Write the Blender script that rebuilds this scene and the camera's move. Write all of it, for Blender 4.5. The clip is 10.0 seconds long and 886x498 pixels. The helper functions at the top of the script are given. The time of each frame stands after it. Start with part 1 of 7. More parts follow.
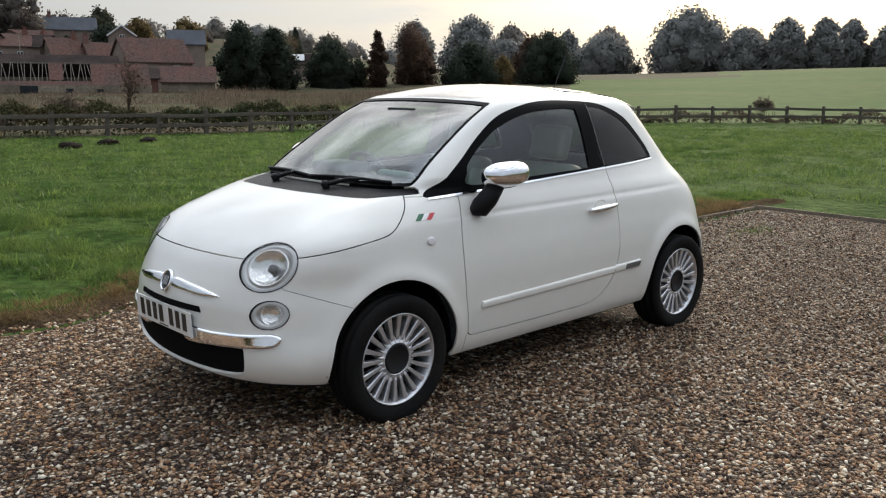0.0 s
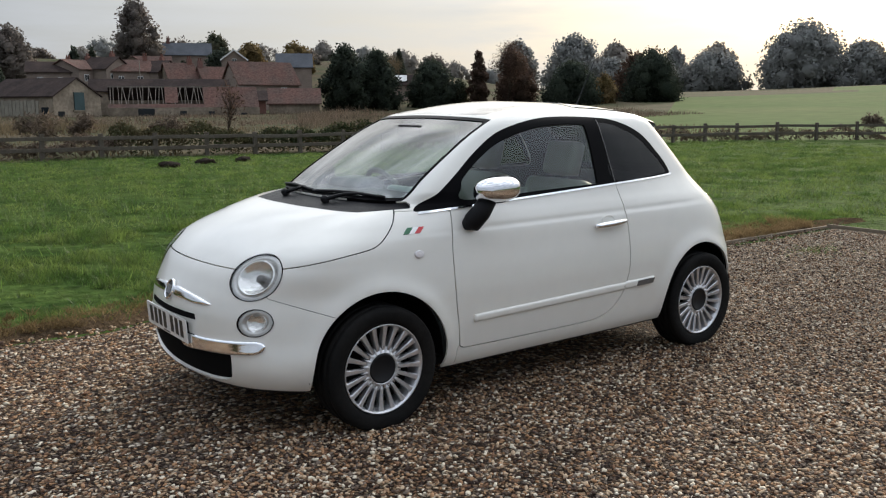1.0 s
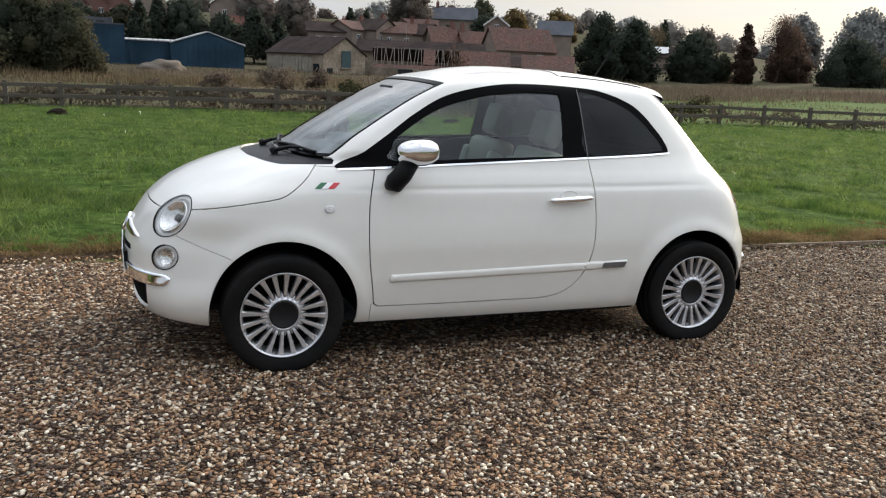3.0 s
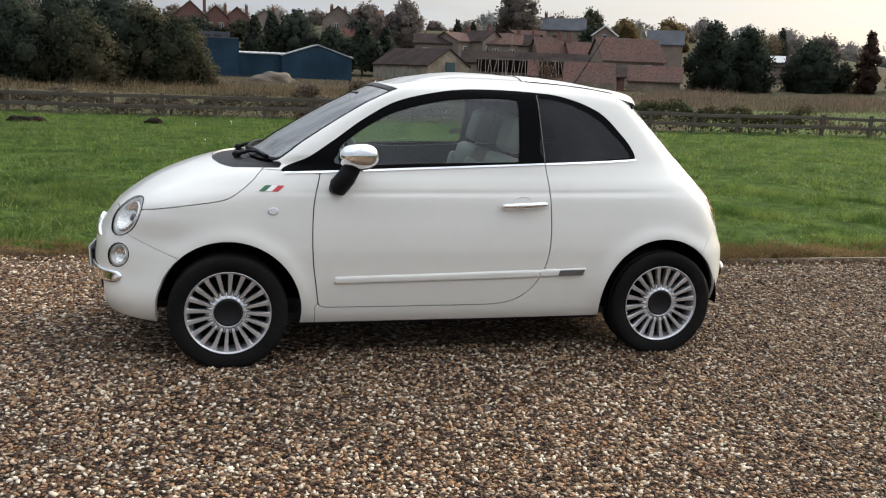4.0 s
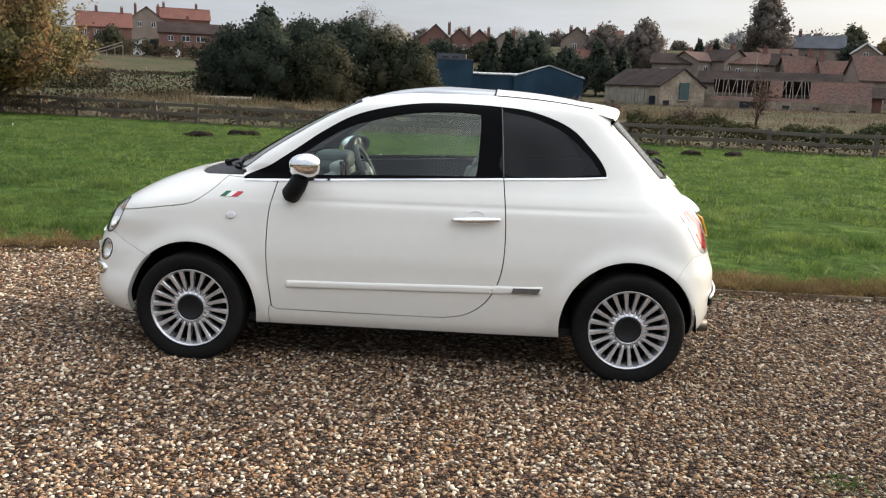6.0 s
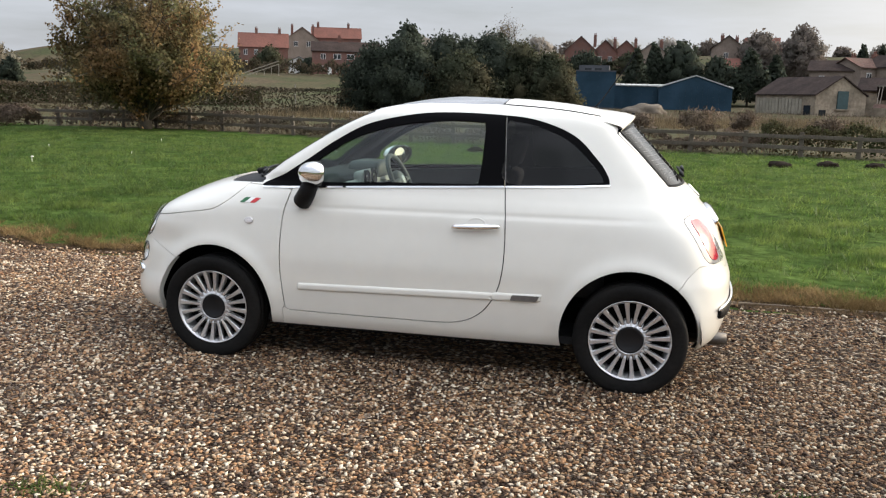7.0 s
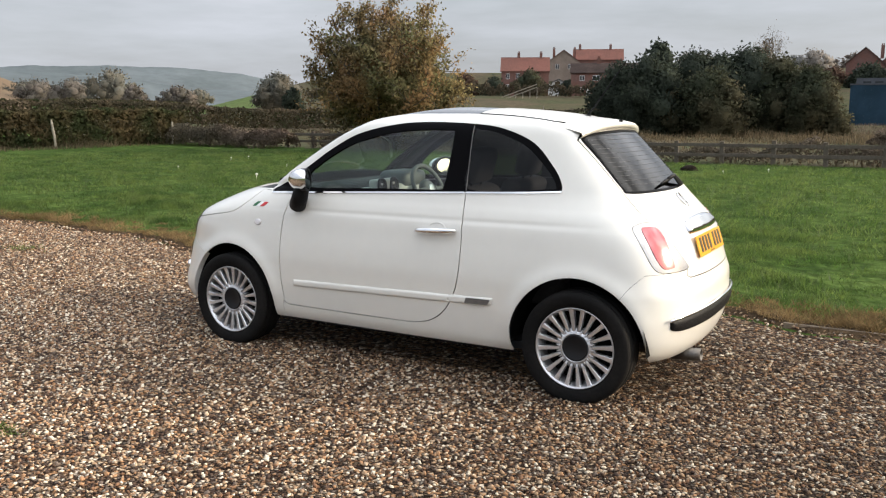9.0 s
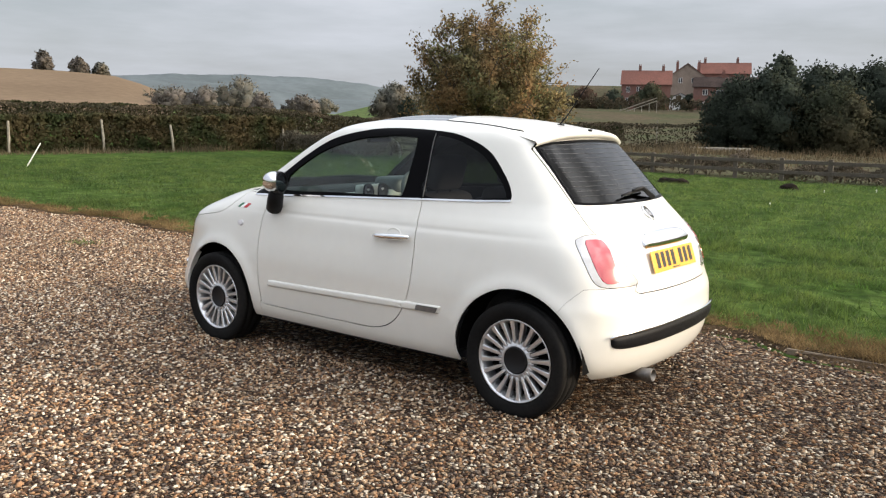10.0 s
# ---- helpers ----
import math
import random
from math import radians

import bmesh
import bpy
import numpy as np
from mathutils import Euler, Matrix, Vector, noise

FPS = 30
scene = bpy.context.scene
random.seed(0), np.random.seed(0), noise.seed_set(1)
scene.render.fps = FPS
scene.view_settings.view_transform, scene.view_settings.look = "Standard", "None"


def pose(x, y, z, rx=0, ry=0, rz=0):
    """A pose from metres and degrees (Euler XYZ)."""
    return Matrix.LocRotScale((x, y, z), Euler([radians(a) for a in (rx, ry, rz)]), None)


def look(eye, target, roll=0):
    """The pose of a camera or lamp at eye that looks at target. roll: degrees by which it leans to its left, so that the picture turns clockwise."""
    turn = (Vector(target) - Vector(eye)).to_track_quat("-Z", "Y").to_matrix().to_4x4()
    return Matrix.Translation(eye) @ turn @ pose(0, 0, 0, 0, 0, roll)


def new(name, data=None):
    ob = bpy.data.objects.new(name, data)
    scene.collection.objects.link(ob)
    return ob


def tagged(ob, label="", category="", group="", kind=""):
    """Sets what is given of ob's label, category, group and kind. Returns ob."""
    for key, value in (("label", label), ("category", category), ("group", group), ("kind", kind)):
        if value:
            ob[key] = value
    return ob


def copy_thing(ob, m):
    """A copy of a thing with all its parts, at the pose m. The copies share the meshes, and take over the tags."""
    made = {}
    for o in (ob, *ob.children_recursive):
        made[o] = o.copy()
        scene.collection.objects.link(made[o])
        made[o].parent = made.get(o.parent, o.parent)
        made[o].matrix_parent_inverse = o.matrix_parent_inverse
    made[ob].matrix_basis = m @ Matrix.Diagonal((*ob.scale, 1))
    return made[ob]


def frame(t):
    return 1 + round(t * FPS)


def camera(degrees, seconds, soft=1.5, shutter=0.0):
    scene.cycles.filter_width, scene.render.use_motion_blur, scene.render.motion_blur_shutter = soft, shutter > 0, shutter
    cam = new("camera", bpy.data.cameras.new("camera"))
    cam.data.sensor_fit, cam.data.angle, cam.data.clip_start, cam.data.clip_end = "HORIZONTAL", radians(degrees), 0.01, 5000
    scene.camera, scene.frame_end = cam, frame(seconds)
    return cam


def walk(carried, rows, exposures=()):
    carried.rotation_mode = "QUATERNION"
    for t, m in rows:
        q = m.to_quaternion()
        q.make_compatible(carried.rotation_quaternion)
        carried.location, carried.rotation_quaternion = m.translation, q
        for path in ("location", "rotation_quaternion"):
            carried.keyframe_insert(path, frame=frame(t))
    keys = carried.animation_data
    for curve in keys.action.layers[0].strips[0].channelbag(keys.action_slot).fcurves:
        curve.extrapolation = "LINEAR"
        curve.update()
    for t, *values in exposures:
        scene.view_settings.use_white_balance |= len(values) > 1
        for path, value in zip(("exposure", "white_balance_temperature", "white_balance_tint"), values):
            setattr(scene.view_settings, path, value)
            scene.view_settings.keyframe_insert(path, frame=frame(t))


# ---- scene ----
cam = camera(54.1, 10.0, 1.2)
METRES, EYE, TURN = 7.712, 1.473, -43.76  # length of the way, first eye height, turn of the way against the car
ROWS = [
    (0.0, 0.0, 0.0, 0.0, 0.07, -10.79, -0.39),
    (0.5, 0.0306, -0.0049, -0.0005, 4.53, -9.95, 0.22),
    (1.0, 0.0685, -0.0067, -0.0012, 6.83, -9.56, 0.22),
    (1.5, 0.1142, 0.0123, -0.0018, 9.55, -9.96, -0.41),
    (2.0, 0.1651, 0.0117, -0.0023, 14.74, -11.01, -0.57),
    (2.5, 0.2159, 0.0244, -0.0022, 19.85, -11.84, -1.78),
    (4.0, 0.3619, 0.0905, -0.0014, 31.19, -11.44, -2.15),
    (4.5, 0.4031, 0.1098, -0.002, 35.39, -12.07, -1.85),
    (5.0, 0.4478, 0.1287, 0.002, 40.31, -12.06, -1.46),
    (5.5, 0.4788, 0.1696, 0.0011, 43.49, -11.24, -1.97),
    (7.0, 0.5799, 0.2747, 0.0015, 56.51, -10.15, -1.34),
    (7.5, 0.62, 0.31, 0.0012, 61.77, -9.77, -0.8),
    (8.0, 0.6412, 0.3572, -0.0029, 64.99, -9.55, -0.94),
    (8.5, 0.6706, 0.4031, -0.0037, 69.56, -9.26, -0.86),
    (9.0, 0.6914, 0.4484, -0.0041, 73.73, -8.96, -0.16),
    (9.5, 0.6933, 0.505, -0.005, 76.18, -8.43, -0.44),
    (10.0, 0.713, 0.5579, -0.0064, 81.6, -8.3, -1.18),
]
walk(cam, [(t, pose(-2.408, -3.571, EYE, 0, 0, TURN) @ pose(METRES * x, METRES * y, METRES * z, 90 + pitch, roll, yaw)) for t, x, y, z, yaw, pitch, roll in ROWS],
     [(0.0, 0.50, 6220, 9.0), (2.0, 0.42, 6250, 9.0), (2.5, 0.66, 6300, 9.5), (4.0, 0.80, 6450, 10.0), (5.5, 0.98, 6500, 10.0), (7.5, 1.02, 6550, 10.5), (10.0, 0.94, 6550, 10.5)])

# ---- sky, sun ----
SUN_AZ, SUN_EL = 62.0, 17.0  # degrees from +y towards +x, and above the horizon
world = bpy.data.worlds.new("world")
scene.world = world
world.use_nodes = True
wn, wl = world.node_tree.nodes, world.node_tree.links
wn.clear()
w_out, w_bg = wn.new("ShaderNodeOutputWorld"), wn.new("ShaderNodeBackground")
w_sky = wn.new("ShaderNodeTexSky")
w_sky.sky_type, w_sky.sun_disc = "NISHITA", False
w_sky.sun_elevation, w_sky.sun_rotation = radians(SUN_EL), radians(SUN_AZ)
w_sky.air_density, w_sky.dust_density, w_sky.ozone_density = 1.0, 3.0, 1.0
w_co, w_map = wn.new("ShaderNodeTexCoord"), wn.new("ShaderNodeMapping")
w_map.inputs["Scale"].default_value = (1.4, 1.4, 9.0)
w_map.inputs["Rotation"].default_value = (0.05, -0.06, 0.4)
w_noise = wn.new("ShaderNodeTexNoise")
w_noise.inputs["Scale"].default_value, w_noise.inputs["Detail"].default_value, w_noise.inputs["Roughness"].default_value = 1.6, 6.0, 0.58
w_ramp = wn.new("ShaderNodeValToRGB")
w_ramp.color_ramp.elements[0].position, w_ramp.color_ramp.elements[0].color = 0.34, (0.55, 0.55, 0.55, 1)
w_ramp.color_ramp.elements[1].position, w_ramp.color_ramp.elements[1].color = 0.66, (0.97, 0.97, 0.97, 1)
# a thin cloud sheet, brighter towards the veiled sun
w_dot, w_pow = wn.new("ShaderNodeVectorMath"), wn.new("ShaderNodeMapRange")
w_dot.operation = "DOT_PRODUCT"
az, el = radians(SUN_AZ), radians(SUN_EL)
w_dot.inputs[1].default_value = (math.sin(az) * math.cos(el), math.cos(az) * math.cos(el), math.sin(el))
w_pow.interpolation_type = "SMOOTHERSTEP"
w_pow.inputs["From Min"].default_value, w_pow.inputs["From Max"].default_value = 0.35, 1.0
w_pow.inputs["To Min"].default_value, w_pow.inputs["To Max"].default_value = 0.0, 1.0
w_cloud = wn.new("ShaderNodeMix")
w_cloud.data_type = "RGBA"
w_cloud.inputs[6].default_value, w_cloud.inputs[7].default_value = (6.8, 7.2, 7.9, 1), (11.2, 10.9, 10.3, 1)
w_mix = wn.new("ShaderNodeMix")
w_mix.data_type = "RGBA"
# overcast: brighter overhead than at the horizon
w_sep, w_lift, w_over = wn.new("ShaderNodeSeparateXYZ"), wn.new("ShaderNodeMapRange"), wn.new("ShaderNodeMix")
w_lift.inputs["From Min"].default_value, w_lift.inputs["From Max"].default_value = 0.10, 0.75
w_lift.inputs["To Min"].default_value, w_lift.inputs["To Max"].default_value = 0.0, 1.8
w_add = wn.new("ShaderNodeMath")
w_add.inputs[1].default_value = 1.0
w_puff, w_part, w_amt = wn.new("ShaderNodeTexNoise"), wn.new("ShaderNodeMapRange"), wn.new("ShaderNodeMath")
w_puff.inputs["Scale"].default_value, w_puff.inputs["Detail"].default_value = 4.5, 6.0
w_part.inputs["From Min"].default_value, w_part.inputs["From Max"].default_value = 0.38, 0.62
w_part.inputs["To Min"].default_value, w_part.inputs["To Max"].default_value = 0.40, 1.55
w_amt.operation = "MULTIPLY"
w_side, w_tilt = wn.new("ShaderNodeMapRange"), wn.new("ShaderNodeMath")
w_side.inputs["From Min"].default_value, w_side.inputs["From Max"].default_value = -0.6, 1.0
w_side.inputs["To Min"].default_value, w_side.inputs["To Max"].default_value = 0.4, 2.2
w_tilt.operation = "MULTIPLY"
w_over.data_type, w_over.blend_type = "RGBA", "MULTIPLY"
w_over.inputs[0].default_value = 1.0
for a, b in ((w_co.outputs["Generated"], w_map.inputs["Vector"]), (w_map.outputs[0], w_noise.inputs["Vector"]), (w_noise.outputs[0], w_ramp.inputs[0]),
             (w_co.outputs["Generated"], w_dot.inputs[0]), (w_dot.outputs["Value"], w_pow.inputs["Value"]), (w_pow.outputs[0], w_cloud.inputs[0]),
             (w_ramp.outputs[0], w_mix.inputs[0]), (w_sky.outputs[0], w_mix.inputs[6]), (w_cloud.outputs[2], w_mix.inputs[7]),
             (w_co.outputs["Generated"], w_sep.inputs[0]), (w_sep.outputs[2], w_lift.inputs["Value"]),
             (w_mix.outputs[2], w_over.inputs[6]), (w_co.outputs["Generated"], w_puff.inputs["Vector"]), (w_puff.outputs[0], w_part.inputs["Value"]), (w_dot.outputs["Value"], w_side.inputs["Value"]), (w_lift.outputs[0], w_tilt.inputs[0]), (w_side.outputs[0], w_tilt.inputs[1]), (w_tilt.outputs[0], w_amt.inputs[0]), (w_part.outputs[0], w_amt.inputs[1]),
             (w_amt.outputs[0], w_add.inputs[0]), (w_add.outputs[0], w_over.inputs[7]), (w_over.outputs[2], w_bg.inputs[0]), (w_bg.outputs[0], w_out.inputs[0])):
    wl.new(a, b)
w_bg.inputs[1].default_value = 0.05
sun = new("sun", bpy.data.lights.new("sun", "SUN"))
sun.data.energy, sun.data.angle, sun.data.color = 2.2, radians(9), (1.0, 0.86, 0.68)
sun.matrix_world = look((math.sin(az) * 60, math.cos(az) * 60, 60 * math.tan(el)), (0, 0, 0))

# ---- materials ----
def material(name, base=(0.5, 0.5, 0.5), rough=0.6, metal=0.0, spread=0.0, scale=8.0, fine=60.0, bump=0.0, bump_scale=80.0, coat=0.0, rnd=0.0, second=None, emit=None, spec=0.5, thin=0.0):
    """A surface with a base colour that varies at two scales, fine relief, and gloss that varies with it. second: the colour that the large variation leads to."""
    m = bpy.data.materials.new(name)
    m.use_nodes = True
    n, l = m.node_tree.nodes, m.node_tree.links
    b = n["Principled BSDF"]
    b.inputs["Roughness"].default_value, b.inputs["Metallic"].default_value = rough, metal
    b.inputs["Coat Weight"].default_value, b.inputs["Specular IOR Level"].default_value = coat, spec
    b.inputs["Coat Roughness"].default_value = 0.03
    b.inputs["Base Color"].default_value = (*base, 1)
    co = n.new("ShaderNodeTexCoord")
    if spread or second:
        big, small, mix, dim = n.new("ShaderNodeTexNoise"), n.new("ShaderNodeTexNoise"), n.new("ShaderNodeMix"), n.new("ShaderNodeMix")
        big.inputs["Scale"].default_value, small.inputs["Scale"].default_value = scale, fine
        big.inputs["Detail"].default_value = small.inputs["Detail"].default_value = 4
        l.new(co.outputs["Object"], big.inputs["Vector"])
        l.new(co.outputs["Object"], small.inputs["Vector"])
        mix.data_type = dim.data_type = "RGBA"
        mix.inputs[6].default_value = (*base, 1)
        mix.inputs[7].default_value = (*(second or [c * (1 - spread) for c in base]), 1)
        ramp = n.new("ShaderNodeMapRange")
        ramp.inputs["From Min"].default_value, ramp.inputs["From Max"].default_value = 0.38, 0.62
        l.new(big.outputs[0], ramp.inputs["Value"])
        l.new(ramp.outputs[0], mix.inputs[0])
        dim.blend_type = "MULTIPLY"
        dim.inputs[0].default_value = 1.0
        tone = n.new("ShaderNodeMapRange")
        tone.inputs["From Min"].default_value, tone.inputs["From Max"].default_value = 0.25, 0.75
        tone.inputs["To Min"].default_value, tone.inputs["To Max"].default_value = 1 - spread, 1 + spread * 0.6
        l.new(small.outputs[0], tone.inputs["Value"])
        l.new(mix.outputs[2], dim.inputs[6])
        l.new(tone.outputs[0], dim.inputs[7])
        last = dim.outputs[2]
        if rnd:
            info, mul, each = n.new("ShaderNodeNewGeometry"), n.new("ShaderNodeMapRange"), n.new("ShaderNodeMix")
            each.data_type, each.blend_type = "RGBA", "MULTIPLY"
            each.inputs[0].default_value = 1.0
            mul.inputs["To Min"].default_value, mul.inputs["To Max"].default_value = 1 - rnd, 1 + rnd
            l.new(info.outputs["Random Per Island"], mul.inputs["Value"])
            l.new(last, each.inputs[6])
            l.new(mul.outputs[0], each.inputs[7])
            last = each.outputs[2]
        l.new(last, b.inputs["Base Color"])
    if bump:
        bn, bt = n.new("ShaderNodeBump"), n.new("ShaderNodeTexNoise")
        bt.inputs["Scale"].default_value, bt.inputs["Detail"].default_value = bump_scale, 5
        bn.inputs["Strength"].default_value, bn.inputs["Distance"].default_value = 1.0, bump
        l.new(co.outputs["Object"], bt.inputs["Vector"])
        l.new(bt.outputs[0], bn.inputs["Height"])
        l.new(bn.outputs[0], b.inputs["Normal"])
    if thin:
        tr, mx = n.new("ShaderNodeBsdfTranslucent"), n.new("ShaderNodeMixShader")
        mx.inputs[0].default_value = thin
        l.new(b.inputs["Base Color"].links[0].from_socket, tr.inputs[0])
        l.new(b.outputs[0], mx.inputs[1])
        l.new(tr.outputs[0], mx.inputs[2])
        l.new(mx.outputs[0], n["Material Output"].inputs[0])
    if emit:
        b.inputs["Emission Color"].default_value, b.inputs["Emission Strength"].default_value = (*emit[:3], 1), emit[3]
    return m


def glass(name, tint, gloss=0.02, ior=1.5):
    """A thin pane: tinted light passes, and the sky is mirrored by Fresnel."""
    m = bpy.data.materials.new(name)
    m.use_nodes = True
    n, l = m.node_tree.nodes, m.node_tree.links
    n.remove(n["Principled BSDF"])
    t, g, f, mix = n.new("ShaderNodeBsdfTransparent"), n.new("ShaderNodeBsdfGlossy"), n.new("ShaderNodeLayerWeight"), n.new("ShaderNodeMixShader")
    t.inputs[0].default_value, g.inputs["Roughness"].default_value, f.inputs[0].default_value = (*tint, 1), gloss, 0.5
    p, a = n.new("ShaderNodeMath"), n.new("ShaderNodeMath")
    p.operation, a.operation = "POWER", "MULTIPLY_ADD"
    f0 = ((ior - 1) / (ior + 1)) ** 2
    p.inputs[1].default_value, a.inputs[1].default_value, a.inputs[2].default_value = 5.0, 1 - f0, f0
    l.new(f.outputs["Facing"], p.inputs[0])
    l.new(p.outputs[0], a.inputs[0])
    l.new(a.outputs[0], mix.inputs[0])
    l.new(t.outputs[0], mix.inputs[1])
    l.new(g.outputs[0], mix.inputs[2])
    l.new(mix.outputs[0], n["Material Output"].inputs[0])
    return m


def stones(name, colours, size, depth):
    """Loose stones: cells of several colours with rounded tops and darkened gaps."""
    m = material(name, rough=0.85, spec=0.08)
    n, l = m.node_tree.nodes, m.node_tree.links
    b, co = n["Principled BSDF"], n.new("ShaderNodeTexCoord")
    cell, dist, ramp, big, mix = n.new("ShaderNodeTexVoronoi"), n.new("ShaderNodeTexVoronoi"), n.new("ShaderNodeValToRGB"), n.new("ShaderNodeTexNoise"), n.new("ShaderNodeMix")
    warp, add = n.new("ShaderNodeTexNoise"), n.new("ShaderNodeVectorMath")
    warp.inputs["Scale"].default_value = 0.7 / size
    add.operation = "MULTIPLY_ADD"
    add.inputs[1].default_value = (size * 0.5,) * 3
    l.new(co.outputs["Object"], warp.inputs["Vector"])
    l.new(warp.outputs["Color"], add.inputs[0])
    l.new(co.outputs["Object"], add.inputs[2])
    for v in (cell, dist):
        v.inputs["Scale"].default_value = 1 / size
        l.new(add.outputs[0], v.inputs["Vector"])
    dist.feature = "DISTANCE_TO_EDGE"
    ramp.color_ramp.interpolation = "CONSTANT"
    while len(ramp.color_ramp.elements) < len(colours):
        ramp.color_ramp.elements.new(0.5)
    for i, (e, c) in enumerate(zip(ramp.color_ramp.elements, colours)):
        e.position, e.color = i / len(colours), (*c, 1)
    sep = n.new("ShaderNodeSeparateColor")
    l.new(cell.outputs["Color"], sep.inputs[0])
    l.new(sep.outputs[0], ramp.inputs[0])
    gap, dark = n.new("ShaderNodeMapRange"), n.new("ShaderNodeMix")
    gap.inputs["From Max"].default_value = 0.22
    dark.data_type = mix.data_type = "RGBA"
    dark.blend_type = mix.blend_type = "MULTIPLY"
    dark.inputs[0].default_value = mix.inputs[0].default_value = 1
    l.new(dist.outputs["Distance"], gap.inputs["Value"])
    big.inputs["Scale"].default_value, big.inputs["Detail"].default_value = 0.9, 6
    tone = n.new("ShaderNodeMapRange")
    tone.inputs["From Min"].default_value, tone.inputs["From Max"].default_value, tone.inputs["To Min"].default_value, tone.inputs["To Max"].default_value = 0.3, 0.7, 0.75, 1.15
    l.new(co.outputs["Object"], big.inputs["Vector"])
    l.new(big.outputs[0], tone.inputs["Value"])
    l.new(ramp.outputs[0], mix.inputs[6])
    l.new(tone.outputs[0], mix.inputs[7])
    # gaps darkened in the colour, for soil and for shade between the stones
    grit_shade = n.new("ShaderNodeMapRange")
    grit_shade.inputs["From Max"].default_value, grit_shade.inputs["To Min"].default_value = 0.14, 0.22
    l.new(dist.outputs["Distance"], grit_shade.inputs["Value"])
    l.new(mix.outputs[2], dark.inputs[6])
    l.new(grit_shade.outputs[0], dark.inputs[7])
    l.new(dark.outputs[2], b.inputs["Base Color"])
    bn = n.new("ShaderNodeBump")
    bn.inputs["Distance"].default_value = depth
    l.new(gap.outputs[0], bn.inputs["Height"])
    l.new(bn.outputs[0], b.inputs["Normal"])
    return m


M = {}
STONES = [(0.172, 0.096, 0.056), (0.285, 0.188, 0.114), (0.050, 0.032, 0.024), (0.40, 0.295, 0.195), (0.14, 0.106, 0.082), (0.078, 0.050, 0.034), (0.29, 0.166, 0.088), (0.58, 0.485, 0.375)]
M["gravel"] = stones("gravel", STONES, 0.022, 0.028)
M["grass"] = material("grass", (0.034, 0.062, 0.014), 0.9, spread=0.55, scale=1.6, fine=6, bump=0.10, bump_scale=9, second=(0.070, 0.108, 0.027), spec=0.012)
M["blades"] = material("grass_blades", (0.050, 0.100, 0.019), 0.45, spread=0.45, scale=1.5, fine=6, second=(0.135, 0.185, 0.045), rnd=0.35, spec=0.5, thin=0.72)
M["dry_blades"] = material("dry_grass", (0.24, 0.165, 0.08), 0.85, spread=0.3, scale=1.5, fine=9, second=(0.13, 0.09, 0.04), rnd=0.4, spec=0.1, thin=0.3)
M["rough_land"] = material("rough_grass", (0.056, 0.062, 0.032), 0.95, spread=0.35, scale=0.12, fine=1.4, second=(0.084, 0.068, 0.045), spec=0.02)
M["field"] = material("green_field", (0.072, 0.108, 0.036), 0.95, spread=0.25, scale=0.03, fine=0.6, second=(0.092, 0.118, 0.046), spec=0.012)
M["plough"] = material("ploughed_soil", (0.165, 0.122, 0.084), 0.95, spread=0.15, scale=0.02, fine=0.5, spec=0.0)
M["soil"] = material("soil", (0.060, 0.042, 0.027), 0.95, spread=0.45, scale=5, fine=34, bump=0.05, bump_scale=34, second=(0.105, 0.072, 0.042), spec=0.0)
M["mole_soil"] = material("molehill_soil", (0.022, 0.016, 0.011), 0.95, spread=0.4, scale=8, fine=40, bump=0.03, bump_scale=30, spec=0.1)
M["fence"] = material("weathered_timber", (0.085, 0.068, 0.050), 0.85, spread=0.35, scale=2, fine=18, bump=0.004, bump_scale=60, second=(0.10, 0.085, 0.065))
M["board"] = material("edging_board", (0.22, 0.17, 0.12), 0.85, spread=0.3, scale=2, fine=20, bump=0.003, bump_scale=50)
M["bark"] = material("bark", (0.085, 0.07, 0.05), 0.9, spread=0.35, scale=3, fine=20, bump=0.01, bump_scale=30)
M["tussock"] = material("tussock_grass", (0.055, 0.105, 0.021), 0.5, spread=0.4, scale=0.8, fine=4, second=(0.130, 0.175, 0.046), rnd=0.4, spec=0.4, thin=0.65)

M["paint"] = material("white_paint", (0.690, 0.672, 0.618), 0.40, spread=0.02, scale=1.2, fine=14, coat=0.7, second=(0.676, 0.658, 0.604))
M["chrome"] = material("chrome", (0.85, 0.85, 0.86), 0.07, 1.0)
M["trim"] = material("black_plastic", (0.008, 0.008, 0.009), 0.5, spec=0.15, spread=0.2, scale=6, fine=120, bump=0.0006, bump_scale=900)
M["gloss_black"] = material("gloss_black", (0.004, 0.004, 0.0045), 0.3, spec=0.02)
M["rubber"] = material("tyre_rubber", (0.008, 0.0078, 0.0076), 0.8, spread=0.3, scale=5, fine=60, bump=0.0012, bump_scale=260, second=(0.013, 0.012, 0.011), spec=0.1)
M["alloy"] = material("silver_alloy", (0.62, 0.62, 0.63), 0.33, 0.75, spread=0.08, scale=9, fine=60)
M["dark_metal"] = material("dark_metal", (0.06, 0.058, 0.056), 0.6, 0.6, spread=0.3, scale=8, fine=50)
M["cap"] = material("grey_cap", (0.012, 0.012, 0.013), 0.4, spec=0.2)
M["pane"] = glass("pane", (0.78, 0.87, 0.83), ior=1.66)
M["front_pane"] = glass("front_pane", (0.60, 0.74, 0.70), ior=2.4)
M["dark_pane"] = glass("dark_pane", (0.075, 0.082, 0.098), ior=1.34)
M["roof_pane"] = material("roof_glass", (0.022, 0.022, 0.024), 0.09, coat=1.0)
M["lens"] = glass("clear_lens", (0.93, 0.93, 0.92), ior=1.38)
